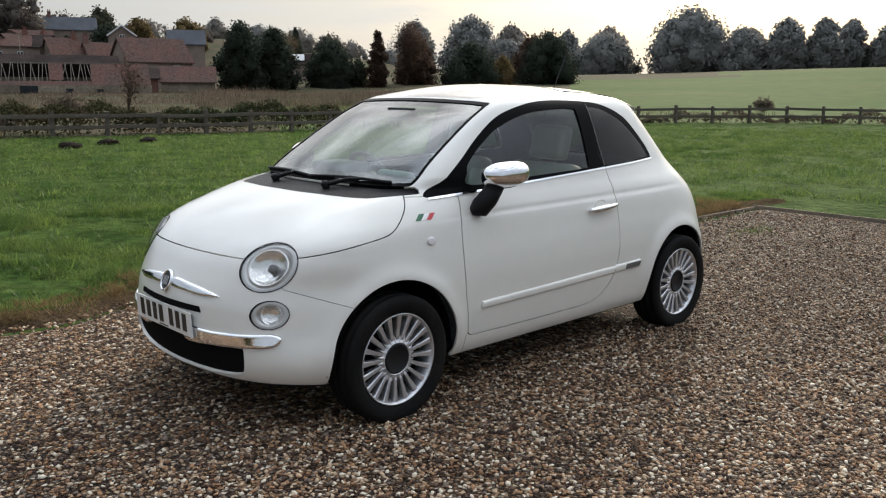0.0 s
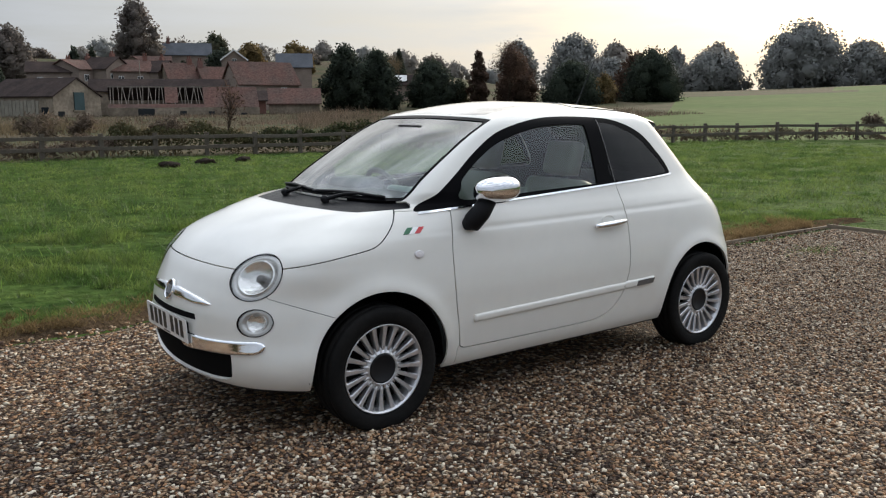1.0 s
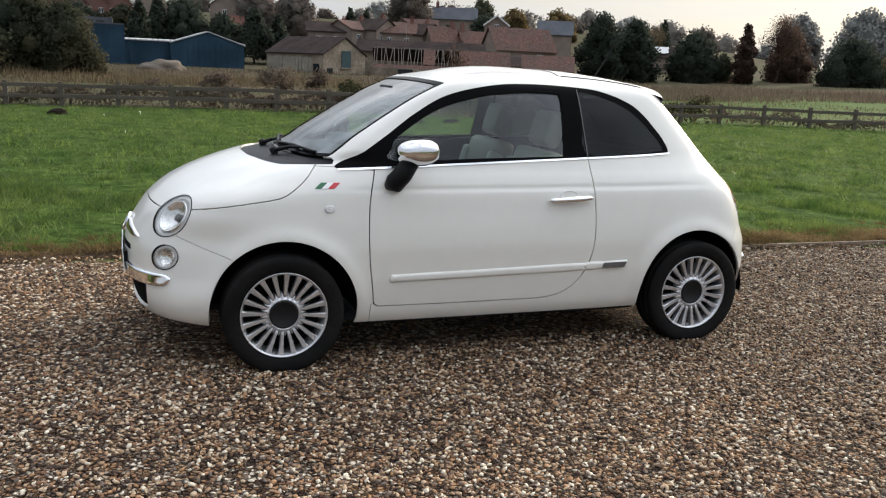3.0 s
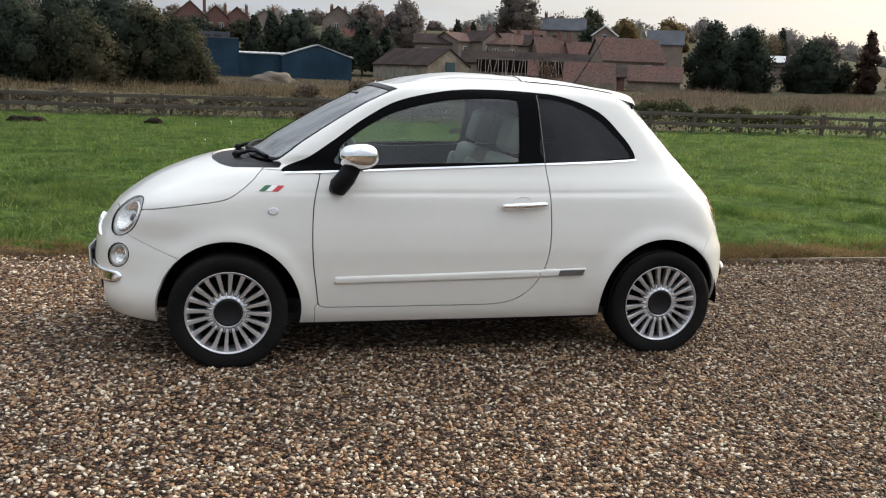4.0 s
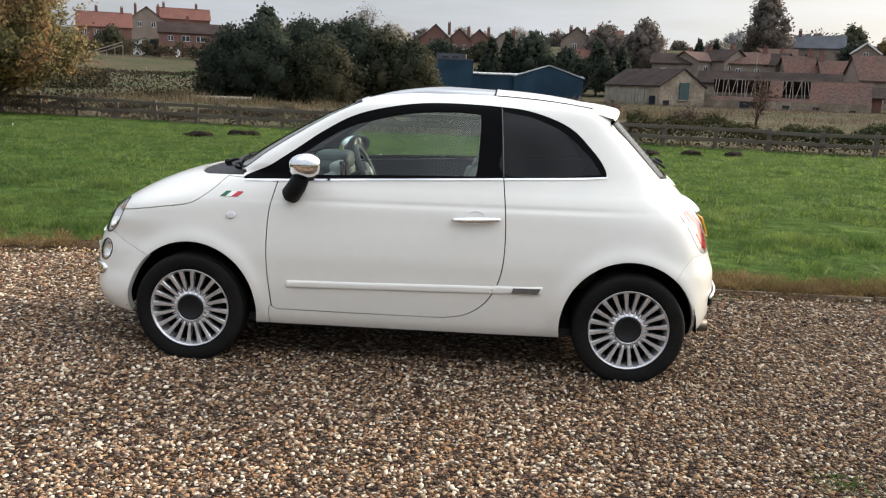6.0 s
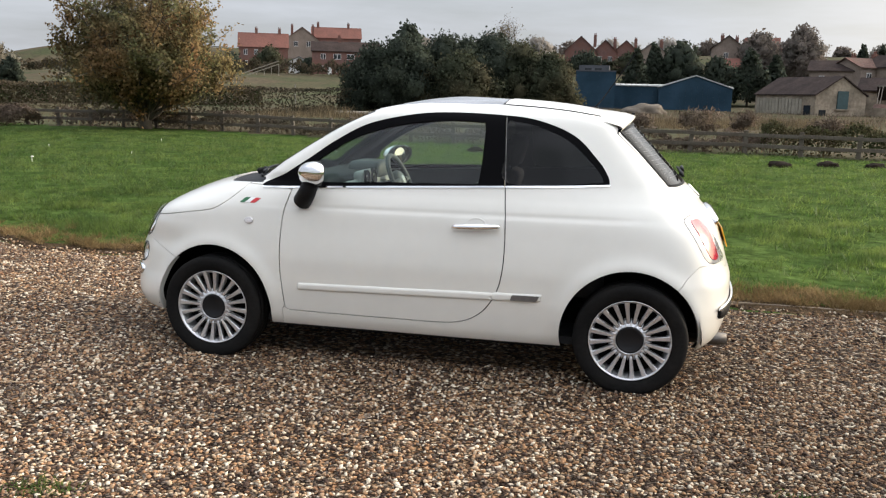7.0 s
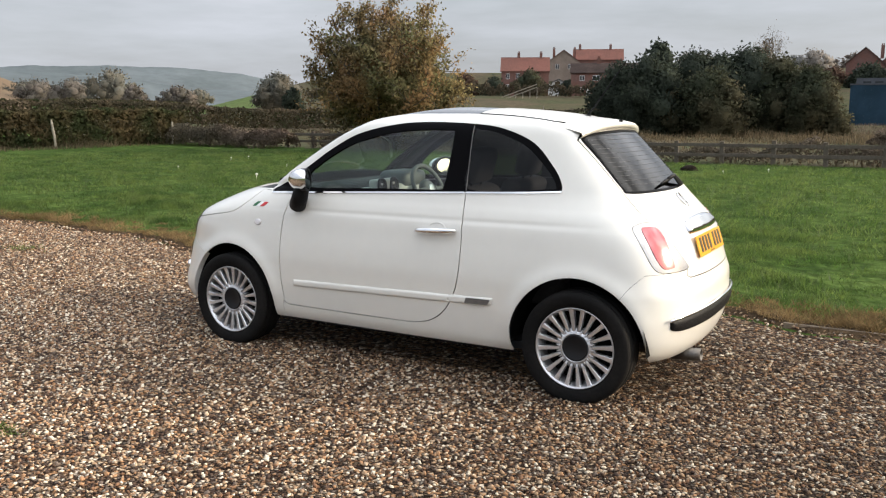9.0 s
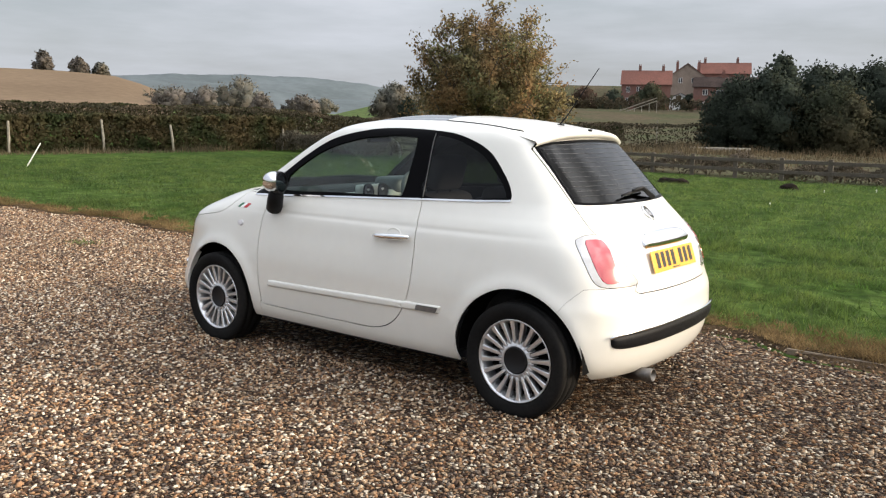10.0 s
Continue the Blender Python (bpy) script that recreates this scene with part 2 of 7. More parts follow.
M["red"] = material("red_lens", (0.36, 0.016, 0.036), 0.15, coat=1.0, spread=0.1, scale=20, fine=160)
M["white_lens"] = material("white_lens", (0.66, 0.63, 0.63), 0.1, coat=1.0, spread=0.05, scale=20, fine=200)
M["reflector"] = material("reflector", (0.78, 0.77, 0.75), 0.10, 0.9, bump=0.004, bump_scale=26)
M["cream"] = material("cream_leather", (0.30, 0.28, 0.245), 0.5, spread=0.1, scale=10, fine=120, bump=0.0012, bump_scale=180)
M["ivory"] = material("ivory_plastic", (0.45, 0.44, 0.41), 0.35)
M["soft_grey"] = material("grey_soft_plastic", (0.085, 0.09, 0.09), 0.55, spread=0.1, scale=20, fine=200)
M["lining"] = material("grey_lining", (0.03, 0.03, 0.03), 0.95, spread=0.15, scale=10, fine=200)
M["dark_cloth"] = material("dark_carpet", (0.03, 0.03, 0.032), 0.95, spread=0.3, scale=20, fine=300)
M["plate_y"] = material("yellow_plate", (0.80, 0.37, 0.015), 0.3, coat=0.6)
M["plate_w"] = material("white_plate", (0.72, 0.72, 0.70), 0.3, coat=0.6)
M["ink"] = material("black_ink", (0.012, 0.012, 0.012), 0.4)
M["flag_g"] = material("green_enamel", (0.015, 0.12, 0.045), 0.3)
M["flag_w"] = material("white_enamel", (0.8, 0.8, 0.78), 0.3)
M["flag_r"] = material("red_enamel", (0.50, 0.03, 0.035), 0.3)

M["intake"] = material("intake_black", (0.006, 0.006, 0.006), 0.9, spec=0.05)
M["lamp_silver"] = material("lamp_silver", (0.60, 0.595, 0.58), 0.22, 0.5, spread=0.06, scale=30, fine=200)
M["steel"] = material("dull_steel", (0.15, 0.14, 0.13), 0.5, 0.9, spread=0.25, scale=20, fine=120)
M["badge_grey"] = material("badge_grey", (0.16, 0.155, 0.15), 0.4, 0.5, spread=0.2, scale=30, fine=200)
# near mirror glass: its dark reflection is put into the metal colour
M["mirror_dark"] = material("darkened_mirror", (0.22, 0.23, 0.25), 0.04, 1.0)
M["mirror_silver"] = material("mirror_silver", (0.86, 0.87, 0.88), 0.02, 1.0)
M["lamp_rim"] = material("lamp_rim", (0.42, 0.42, 0.43), 0.12, 0.3, coat=1.0, spread=0.08, scale=30, fine=200)

M["evergreen"] = material("evergreen_leaves", (0.040, 0.050, 0.038), 0.8, spread=0.3, scale=0.5, fine=4, second=(0.052, 0.062, 0.044), rnd=0.35, spec=0.05, thin=0.4)
M["bushy"] = material("bush_leaves", (0.050, 0.058, 0.036), 0.8, spread=0.3, scale=0.35, fine=4, second=(0.085, 0.076, 0.046), rnd=0.35, spec=0.05, thin=0.4)
M["russet"] = material("russet_leaves", (0.118, 0.076, 0.058), 0.85, spread=0.3, scale=0.5, fine=4, second=(0.070, 0.049, 0.035), rnd=0.4, spec=0.05, thin=0.4)
M["gold"] = material("golden_leaves", (0.21, 0.150, 0.075), 0.85, spread=0.3, scale=0.5, fine=4, second=(0.115, 0.086, 0.034), rnd=0.4, spec=0.05, thin=0.4)
M["olive"] = material("autumn_leaves", (0.150, 0.150, 0.072), 0.7, spread=0.3, scale=0.6, fine=5, second=(0.25, 0.155, 0.075), rnd=0.5, spec=0.05, thin=0.4)
# far woods: pale grey haze is mixed into the leaf colours
M["misty"] = material("hazed_woods", (0.275, 0.275, 0.258), 0.95, spread=0.1, scale=0.1, fine=1, second=(0.24, 0.242, 0.228), rnd=0.12, spec=0.0, thin=0.3)
M["misty_brown"] = material("hazed_autumn_woods", (0.285, 0.258, 0.225), 0.95, spread=0.1, scale=0.1, fine=1, second=(0.25, 0.232, 0.208), rnd=0.12, spec=0.0, thin=0.3)
# blue-grey of distance is put into the hill colour
M["hill"] = material("hazed_hill", (0.125, 0.143, 0.150), 0.95, spread=0.15, scale=0.01, fine=0.08, second=(0.098, 0.114, 0.118), spec=0.0)
M["twig"] = material("twigs", (0.095, 0.072, 0.055), 0.9, spread=0.3, scale=2, fine=10, rnd=0.3, spec=0.1, thin=0.4)
M["dead_stalks"] = material("dead_stalks", (0.150, 0.112, 0.086), 0.9, spread=0.4, scale=0.15, fine=2, second=(0.105, 0.092, 0.066), rnd=0.45, spec=0.1, thin=0.4)
M["pale_stalks"] = material("pale_stalks", (0.15, 0.118, 0.073), 0.9, spread=0.3, scale=0.2, fine=2, second=(0.10, 0.08, 0.05), rnd=0.45, spec=0.1, thin=0.4)
M["blue_sheet"] = material("blue_sheet_metal", (0.010, 0.032, 0.053), 0.6, spec=0.2, spread=0.12, scale=0.4, fine=5, second=(0.020, 0.050, 0.081))
M["grey_sheet"] = material("grey_roof_sheet", (0.40, 0.41, 0.41), 0.7, spec=0.2, spread=0.15, scale=0.4, fine=5)
M["stone"] = material("rubble_stone", (0.285, 0.232, 0.172), 0.9, spread=0.35, scale=0.5, fine=3.5, bump=0.03, bump_scale=4, second=(0.161, 0.129, 0.094))
M["brick"] = material("red_brick", (0.150, 0.082, 0.068), 0.9, spread=0.2, scale=0.6, fine=5, second=(0.156, 0.072, 0.054))
M["brick_pale"] = material("pale_brick", (0.235, 0.185, 0.150), 0.9, spread=0.2, scale=0.6, fine=5)
M["pantile"] = material("clay_pantiles", (0.128, 0.072, 0.058), 0.9, spec=0.1, spread=0.45, scale=0.5, fine=4, bump=0.06, bump_scale=4, second=(0.105, 0.070, 0.058))
M["pantile_red"] = material("bright_pantiles", (0.17, 0.078, 0.062), 0.9, spec=0.1, spread=0.2, scale=0.4, fine=3.5, bump=0.03, bump_scale=5, second=(0.14, 0.068, 0.055))
M["dark_roof"] = material("dark_sheet_roof", (0.034, 0.026, 0.024), 0.9, spec=0.05, spread=0.3, scale=0.5, fine=4, second=(0.055, 0.040, 0.035))
M["slate"] = material("slate", (0.088, 0.094, 0.106), 0.8, spec=0.1, spread=0.2, scale=0.5, fine=4)
M["render_w"] = material("white_frames", (0.62, 0.62, 0.60), 0.6, spread=0.05, scale=2, fine=10)
M["far_pane"] = material("dark_window_pane", (0.02, 0.024, 0.028), 0.08)
M["teal"] = material("teal_boards", (0.03, 0.065, 0.07), 0.7, spread=0.2, scale=2, fine=9)
M["pale_wood"] = material("pale_wood", (0.30, 0.27, 0.215), 0.85, spread=0.2, scale=2, fine=12)
M["white_stick"] = material("white_painted_stick", (0.75, 0.74, 0.70), 0.6, spread=0.1, scale=4, fine=20)
M["mud"] = material("mud_heap", (0.118, 0.096, 0.071), 0.95, spread=0.25, scale=0.8, fine=5, bump=0.05, bump_scale=4)
M["rafter"] = material("old_rafters", (0.19, 0.165, 0.14), 0.9, spread=0.3, scale=2, fine=10, spec=0.1)

# grey-brown leaves, their base colour raised for haze over dark tones
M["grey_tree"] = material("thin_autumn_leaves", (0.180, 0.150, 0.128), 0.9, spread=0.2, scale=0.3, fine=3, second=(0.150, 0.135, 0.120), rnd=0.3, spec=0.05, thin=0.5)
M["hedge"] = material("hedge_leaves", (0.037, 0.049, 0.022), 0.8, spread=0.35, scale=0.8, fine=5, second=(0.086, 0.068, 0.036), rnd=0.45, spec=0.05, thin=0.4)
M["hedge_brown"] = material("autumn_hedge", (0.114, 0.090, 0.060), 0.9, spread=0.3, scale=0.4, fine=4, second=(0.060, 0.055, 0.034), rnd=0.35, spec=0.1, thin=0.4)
# valley leaves lightened in colour to stand in for haze
M["valley"] = material("hazed_valley_leaves", (0.155, 0.154, 0.130), 0.9, spread=0.2, scale=0.3, fine=2, second=(0.15, 0.13, 0.095), rnd=0.2, spec=0.05, thin=0.3)

# autumn leaves of the valley, paled for haze in the same way
M["valley_brown"] = material("hazed_valley_autumn_leaves", (0.175, 0.152, 0.130), 0.9, spread=0.2, scale=0.3, fine=2, second=(0.12, 0.11, 0.09), rnd=0.2, spec=0.0, thin=0.3)

# ---- helpers for meshes ----
def sheet(name, verts, faces, mats, smooth=False, index=None):
    me = bpy.data.meshes.new(name)
    verts, faces = np.asarray(verts, np.float32), np.asarray(faces, np.int32)
    k = faces.shape[1]
    me.vertices.add(len(verts))
    me.vertices.foreach_set("co", verts.ravel())
    me.loops.add(faces.size)
    me.loops.foreach_set("vertex_index", faces.ravel())
    me.polygons.add(len(faces))
    me.polygons.foreach_set("loop_start", np.arange(0, faces.size, k, dtype=np.int32))
    for m in (mats if isinstance(mats, (list, tuple)) else [mats]):
        me.materials.append(m)
    if index is not None:
        me.polygons.foreach_set("material_index", np.asarray(index, np.int32))
    me.polygons.foreach_set("use_smooth", np.full(len(faces), smooth))
    me.update(calc_edges=True)
    return me


def mesh_of(name, bm, mat, smooth=False):
    me = bpy.data.meshes.new(name)
    bmesh.ops.recalc_face_normals(bm, faces=bm.faces)
    bm.to_mesh(me)
    bm.free()
    me.materials.append(mat)
    if smooth:
        me.polygons.foreach_set("use_smooth", np.full(len(me.polygons), True))
    return me


def part(name, data, mat=None, parent=None, label="", smooth=False, at=None):
    """Links a bmesh or a mesh as one object under a thing or a part."""
    me = data if isinstance(data, bpy.types.Mesh) else mesh_of(name, data, mat, smooth)
    ob = new(name, me)
    if parent:
        ob.parent = parent
    if at is not None:
        ob.matrix_basis = at
    return tagged(ob, label)


def thing(name, label, category, at=None, group="", kind="", data=None):
    ob = new(name, data)
    if at is not None:
        ob.matrix_basis = at
    return tagged(ob, label, category, group, kind)


def box(sx, sy, sz, at=(0, 0, 0), bevel=0.0, bm=None, turn=None, seg=2):
    """A box of that size with its middle at at."""
    bm = bm or bmesh.new()
    m = Matrix.Translation(at) @ (turn or Matrix()) @ Matrix.Diagonal((sx, sy, sz, 1))
    made = bmesh.ops.create_cube(bm, size=1, matrix=m)
    if bevel:
        es = list({e for v in made["verts"] for e in v.link_edges})
        bmesh.ops.bevel(bm, geom=es, offset=bevel, segments=seg, affect="EDGES", profile=0.6)
    return bm


def rod(points, radii, sides=8, bm=None, caps=True):
    """A round bar along points."""
    bm = bm or bmesh.new()
    pts = [Vector(p) for p in points]
    rings = []
    for i, p in enumerate(pts):
        d = (pts[min(i + 1, len(pts) - 1)] - pts[max(i - 1, 0)]).normalized()
        q = d.to_track_quat("Z", "Y")
        r = radii[i] if hasattr(radii, "__len__") else radii
        rings.append([bm.verts.new(p + q @ Vector((math.cos(a) * r, math.sin(a) * r, 0))) for a in np.linspace(0, 2 * math.pi, sides, endpoint=False)])
    for a, b in zip(rings, rings[1:]):
        for i in range(sides):
            bm.faces.new((a[i], a[(i + 1) % sides], b[(i + 1) % sides], b[i]))
    if caps:
        bm.faces.new(rings[0][::-1])
        bm.faces.new(rings[-1])
    return bm


def lathe(profile, sides=48, axis="y", bm=None, close=False, caps=True):
    """Turns (radius, height) pairs about the y axis (or z)."""
    bm = bm or bmesh.new()
    rings = []
    for r, h in profile:
        ring = []
        for a in np.linspace(0, 2 * math.pi, sides, endpoint=False):
            c, s = math.cos(a) * r, math.sin(a) * r
            ring.append(bm.verts.new((c, h, s) if axis == "y" else (c, s, h)))
        rings.append(ring)
    pairs = list(zip(rings, rings[1:])) + ([(rings[-1], rings[0])] if close else [])
    for a, b in pairs:
        for i in range(sides):
            bm.faces.new((a[i], a[(i + 1) % sides], b[(i + 1) % sides], b[i]))
    if not close and caps:
        for ring, (r, h) in ((rings[0], profile[0]), (rings[-1], profile[-1])):
            if r > 1e-4:
                bm.faces.new(ring)
    return bm


rng = np.random.default_rng(7)

# ---- the land ----
def edge_y(x):
    """Where the gravel meets the grass behind the car."""
    x = np.asarray(x, float)
    return 1.93 + (0.12 * np.sin(x * 0.9 + 1.0) + 0.07 * np.sin(x * 2.7) + 0.035 * np.sin(x * 7.1 + 2)) * np.where(x > 3.2, 0.12, 1.0) - np.where(x > 1.8, 0.48 * np.clip((x - 1.8) / 1.4, 0, 1), 0) + np.where(x < -2.5, 0.3 * np.clip((-x - 2.5) / 2, 0, 1), 0)


def land(x, y):
    """Height of the land."""
    x, y = np.asarray(x, float), np.asarray(y, float)
    r, a = np.hypot(x, y), np.degrees(np.arctan2(x, y))
    soft = lambda lo, hi, q: np.clip((q - lo) / (hi - lo), 0, 1) ** 2 * (3 - 2 * np.clip((q - lo) / (hi - lo), 0, 1))
    z = -0.02 + 0.04 * np.sin(x * 0.31) * np.sin(y * 0.27 + 1) * soft(4, 14, r) - 0.18 * soft(7, 27, r) + 0.2 * soft(45, 90, r)
    village = soft(-20, -5, a) * (1 - soft(30, 48, a))
    side = soft(-50, -34, a) * (1 - soft(-20, -5, a))
    z = z + side * (0.2 * soft(50, 80, r) + 4.4 * soft(90, 165, r) + 7.0 * soft(190, 225, r) + 3 * soft(230, 500, r))
    z = z + village * (0.3 * soft(60, 95, r) + 12 * soft(100, 235, r) + 2 * soft(235, 500, r))
    right = soft(34, 48, a) * (1 - soft(120, 150, a))
    z = z + right * (soft(35, 290, r) * (4.4 + 2.6 * soft(50, 74, a)) + 5 * soft(300, 900, r))
    left = (1 - soft(-52, -40, a)) * soft(-140, -100, a)
    z = z + left * (0.9 * soft(35, 70, r) - 0.9 * soft(80, 140, r) + 17.5 * soft(130, 360, r) * np.interp(a, [-66, -62, -58.6, -57, -54.5, -52, -50], [1, 1, 0.93, 0.78, 0.45, 0.2, 0.05]) + 14 * soft(400, 1200, r))
    return z


rad = np.r_[0.0, np.geomspace(2, 2600, 150)]
ang = np.linspace(0, 2 * math.pi, 240, endpoint=False)
gx, gy = rad[:, None] * np.sin(ang), rad[:, None] * np.cos(ang)
gv = np.stack([gx, gy, land(gx, gy)], -1).reshape(-1, 3)
ii, jj = np.meshgrid(np.arange(len(rad) - 1), np.arange(240), indexing="ij")
k2 = (jj + 1) % 240
gf = np.stack([ii * 240 + jj, ii * 240 + k2, (ii + 1) * 240 + k2, (ii + 1) * 240 + jj], -1).reshape(-1, 4)
mid = gv[gf].mean(1)
mr, ma = np.hypot(mid[:, 0], mid[:, 1]), np.degrees(np.arctan2(mid[:, 0], mid[:, 1]))


def fence_y(x):
    """The line of the field fence."""
    return np.interp(x, [-60, -33, -17, -9, -5, 0, 3, 6.5, 20, 24, 31.5, 38.5, 60], [29, 28.5, 27.0, 25.6, 25.0, 24.2, 23.5, 23.0, 22.4, 20.4, 18.2, 11.0, -10])


zone = np.zeros(len(gf), int)
beyond = mid[:, 1] > fence_y(mid[:, 0])
zone[beyond | (mr > 60)] = 1
zone[(ma > 33) & (ma < 130) & beyond] = 2
zone[(ma > 28) & (ma < 53) & (mr > 78)] = 1
zone[(ma > 20) & (ma < 110) & (mr > 235)] = 1
zone[(ma > 42) & (ma < 63 - 0.02 * (mr - 150)) & (mr > 165)] = 1
zone[(ma < -35) & (mr > 60)] = 1
zone[(ma < -52) & (ma > -110) & (mr > 140) & (mr < 420)] = 3
zone[(ma < -40) & (ma > -56) & (mr > 180)] = 2
zone[mr > 600] = 2
ground = thing("ground", "mown green field running out to rough land and hills", "ground", kind="structure",
               data=sheet("ground", gv, gf, [M["grass"], M["rough_land"], M["field"], M["plough"]], True, zone))

# gravel drive: a sheet with a wavering edge, a board along its far end
nx, ny = 300, 90
qx = np.linspace(-26, 7.62, nx)
vy = np.linspace(0, 1, ny) ** 1.0
gxx = np.repeat(qx[:, None], ny, 1)
gyy = -16 + (edge_y(qx)[:, None] + 16) * vy[None, :]
gzz = 0.006 * np.sin(gxx * 1.7) * np.sin(gyy * 1.3) - 0.035 * (vy[None, :] > 0.999)
dv = np.stack([gxx, gyy, gzz], -1).reshape(-1, 3)
ii, jj = np.meshgrid(np.arange(nx - 1), np.arange(ny - 1), indexing="ij")
df = np.stack([ii * ny + jj, (ii + 1) * ny + jj, (ii + 1) * ny + jj + 1, ii * ny + jj + 1], -1).reshape(-1, 4)
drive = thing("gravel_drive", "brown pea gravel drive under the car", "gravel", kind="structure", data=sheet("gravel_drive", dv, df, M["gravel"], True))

# ---- the car's skin: waterlines stacked by height; x from nose to tail, y across, z up ----
def spline(pairs):
    """A smooth monotone curve through (key, value) pairs."""
    k, v = np.array(pairs, float).T
    h, d = np.diff(k), np.diff(v) / np.diff(k)
    m = np.r_[d[0], np.where(d[1:] * d[:-1] > 0, 2 * d[1:] * d[:-1] / (d[1:] + d[:-1] + 1e-12), 0), d[-1]]

    def at(q):
        q = np.clip(np.asarray(q, float), k[0], k[-1])
        i = np.clip(np.searchsorted(k, q) - 1, 0, len(h) - 1)
        s = (q - k[i]) / h[i]
        return ((1 + 2 * s) * (1 - s) ** 2 * v[i] + s * (1 - s) ** 2 * h[i] * m[i]
                + s * s * (3 - 2 * s) * v[i + 1] + s * s * (s - 1) * h[i] * m[i + 1])
    return at


XM, TOP = 1.30, 1.476
nose_x = spline([(0.17, -0.56), (0.20, -0.63), (0.25, -0.67), (0.32, -0.69), (0.45, -0.708), (0.53, -0.703), (0.60, -0.682), (0.67, -0.64),
                 (0.73, -0.594), (0.785, -0.528), (0.85, -0.424), (0.905, -0.308), (0.95, -0.178), (0.98, -0.044), (0.995, 0.045), (1.01, 0.10),
                 (1.10, 0.245), (1.20, 0.415), (1.30, 0.60), (1.36, 0.735), (1.40, 0.835), (1.435, 0.96), (1.458, 1.09), (1.472, 1.22), (TOP, XM)])
tail_x = spline([(0.17, 2.69), (0.21, 2.755), (0.26, 2.79), (0.34, 2.815), (0.44, 2.828), (0.54, 2.826), (0.60, 2.808), (0.64, 2.795), (0.70, 2.78),
                 (0.80, 2.742), (0.90, 2.665), (0.974, 2.598), (1.04, 2.538), (1.15, 2.435), (1.25, 2.338), (1.31, 2.278), (1.36, 2.228),
                 (1.39, 2.17), (1.41, 2.09), (1.435, 1.95), (1.455, 1.77), (1.47, 1.50), (TOP, XM)])
half_w = spline([(0.17, 0.70), (0.205, 0.745), (0.26, 0.772), (0.34, 0.785), (0.44, 0.793), (0.55, 0.793), (0.65, 0.784), (0.75, 0.768),
                 (0.84, 0.752), (0.865, 0.744), (0.92, 0.722), (0.96, 0.703), (1.04, 0.672), (1.15, 0.632), (1.25, 0.596), (1.33, 0.563),
                 (1.37, 0.537), (1.395, 0.505), (1.42, 0.448), (1.445, 0.36), (1.462, 0.25), (1.472, 0.13), (TOP, 0.0)])
box_f = spline([(0.17, 12), (0.30, 14), (0.45, 10), (0.60, 9), (0.75, 13), (0.80, 15), (0.90, 10), (0.97, 8.5), (1.02, 11), (1.30, 12), (1.38, 14), (1.40, 12), (1.425, 6), (1.45, 4), (TOP, 3)])
box_r = spline([(0.17, 14), (0.30, 17), (0.48, 16), (0.65, 15), (0.90, 15), (1.02, 17), (1.32, 18), (1.38, 13), (1.42, 8), (1.45, 4.5), (TOP, 3)])
thin_f = spline([(0.17, 0.02), (0.70, 0.04), (0.95, 0.06), (1.10, 0.03), (TOP, 0.02)])
thin_r = spline([(0.17, 0.05), (0.70, 0.05), (0.90, 0.08), (1.04, 0.15), (1.30, 0.14), (TOP, 0.10)])
ARCHES = ((0.004, 0.280, 0.350), (2.291, 0.280, 0.351))  # x, z and radius of the wheel openings


def half_at(x, z):
    """Half the width of the skin at a station x and height z."""
    f = x < XM
    s = np.where(f, (XM - x) / np.maximum(XM - nose_x(z), 1e-6), (x - XM) / np.maximum(tail_x(z) - XM, 1e-6))
    s = np.clip(s, 0, 1)
    n, a = np.where(f, box_f(z), box_r(z)), np.where(f, thin_f(z), thin_r(z))
    bow = np.sqrt(np.maximum(1 - s ** n, 0))
    q = np.maximum(1 - s, 0) / 0.134
    screen = np.where(f, np.clip((z - 0.99) / 0.05, 0, 1) * np.clip((1.40 - z) / 0.05, 0, 1), 0)
    bow = bow * (1 - screen) + screen * np.sqrt(q) / (1 + q ** 6) ** (1 / 12)
    y = half_w(z) * (1 - a * s ** 2.2) * bow
    crease = 0.850 + 0.010 * (x - 1.0) / 1.5
    y = y - 0.0034 * np.exp(-((z - crease - 0.016) / 0.014) ** 2) * np.clip((x - 0.25) / 0.4, 0, 1) * np.clip((2.45 - x) / 0.4, 0, 1)
    for cx, cz, r in ARCHES:
        d = np.hypot(x - cx, z - cz)
        y = y + 0.016 * np.exp(-((d - r - 0.005) / 0.05) ** 2) * np.clip((z - 0.2) / 0.15, 0, 1) * np.clip((1 - s) * 8, 0, 1)
    return y


def levels(step):
    """Heights at which no profile moves more than a step."""
    z = np.linspace(0.17, TOP, 6000)
    run = np.zeros_like(z)
    for curve in (nose_x, tail_x, half_w):
        run = np.maximum(run, np.r_[0, np.hypot(np.diff(curve(z)), np.diff(z))])
    run = np.cumsum(run * np.where((z > 0.845) & (z < 0.915), 2.6, 1.0))
    return np.interp(np.arange(0, run[-1], step), run, z)


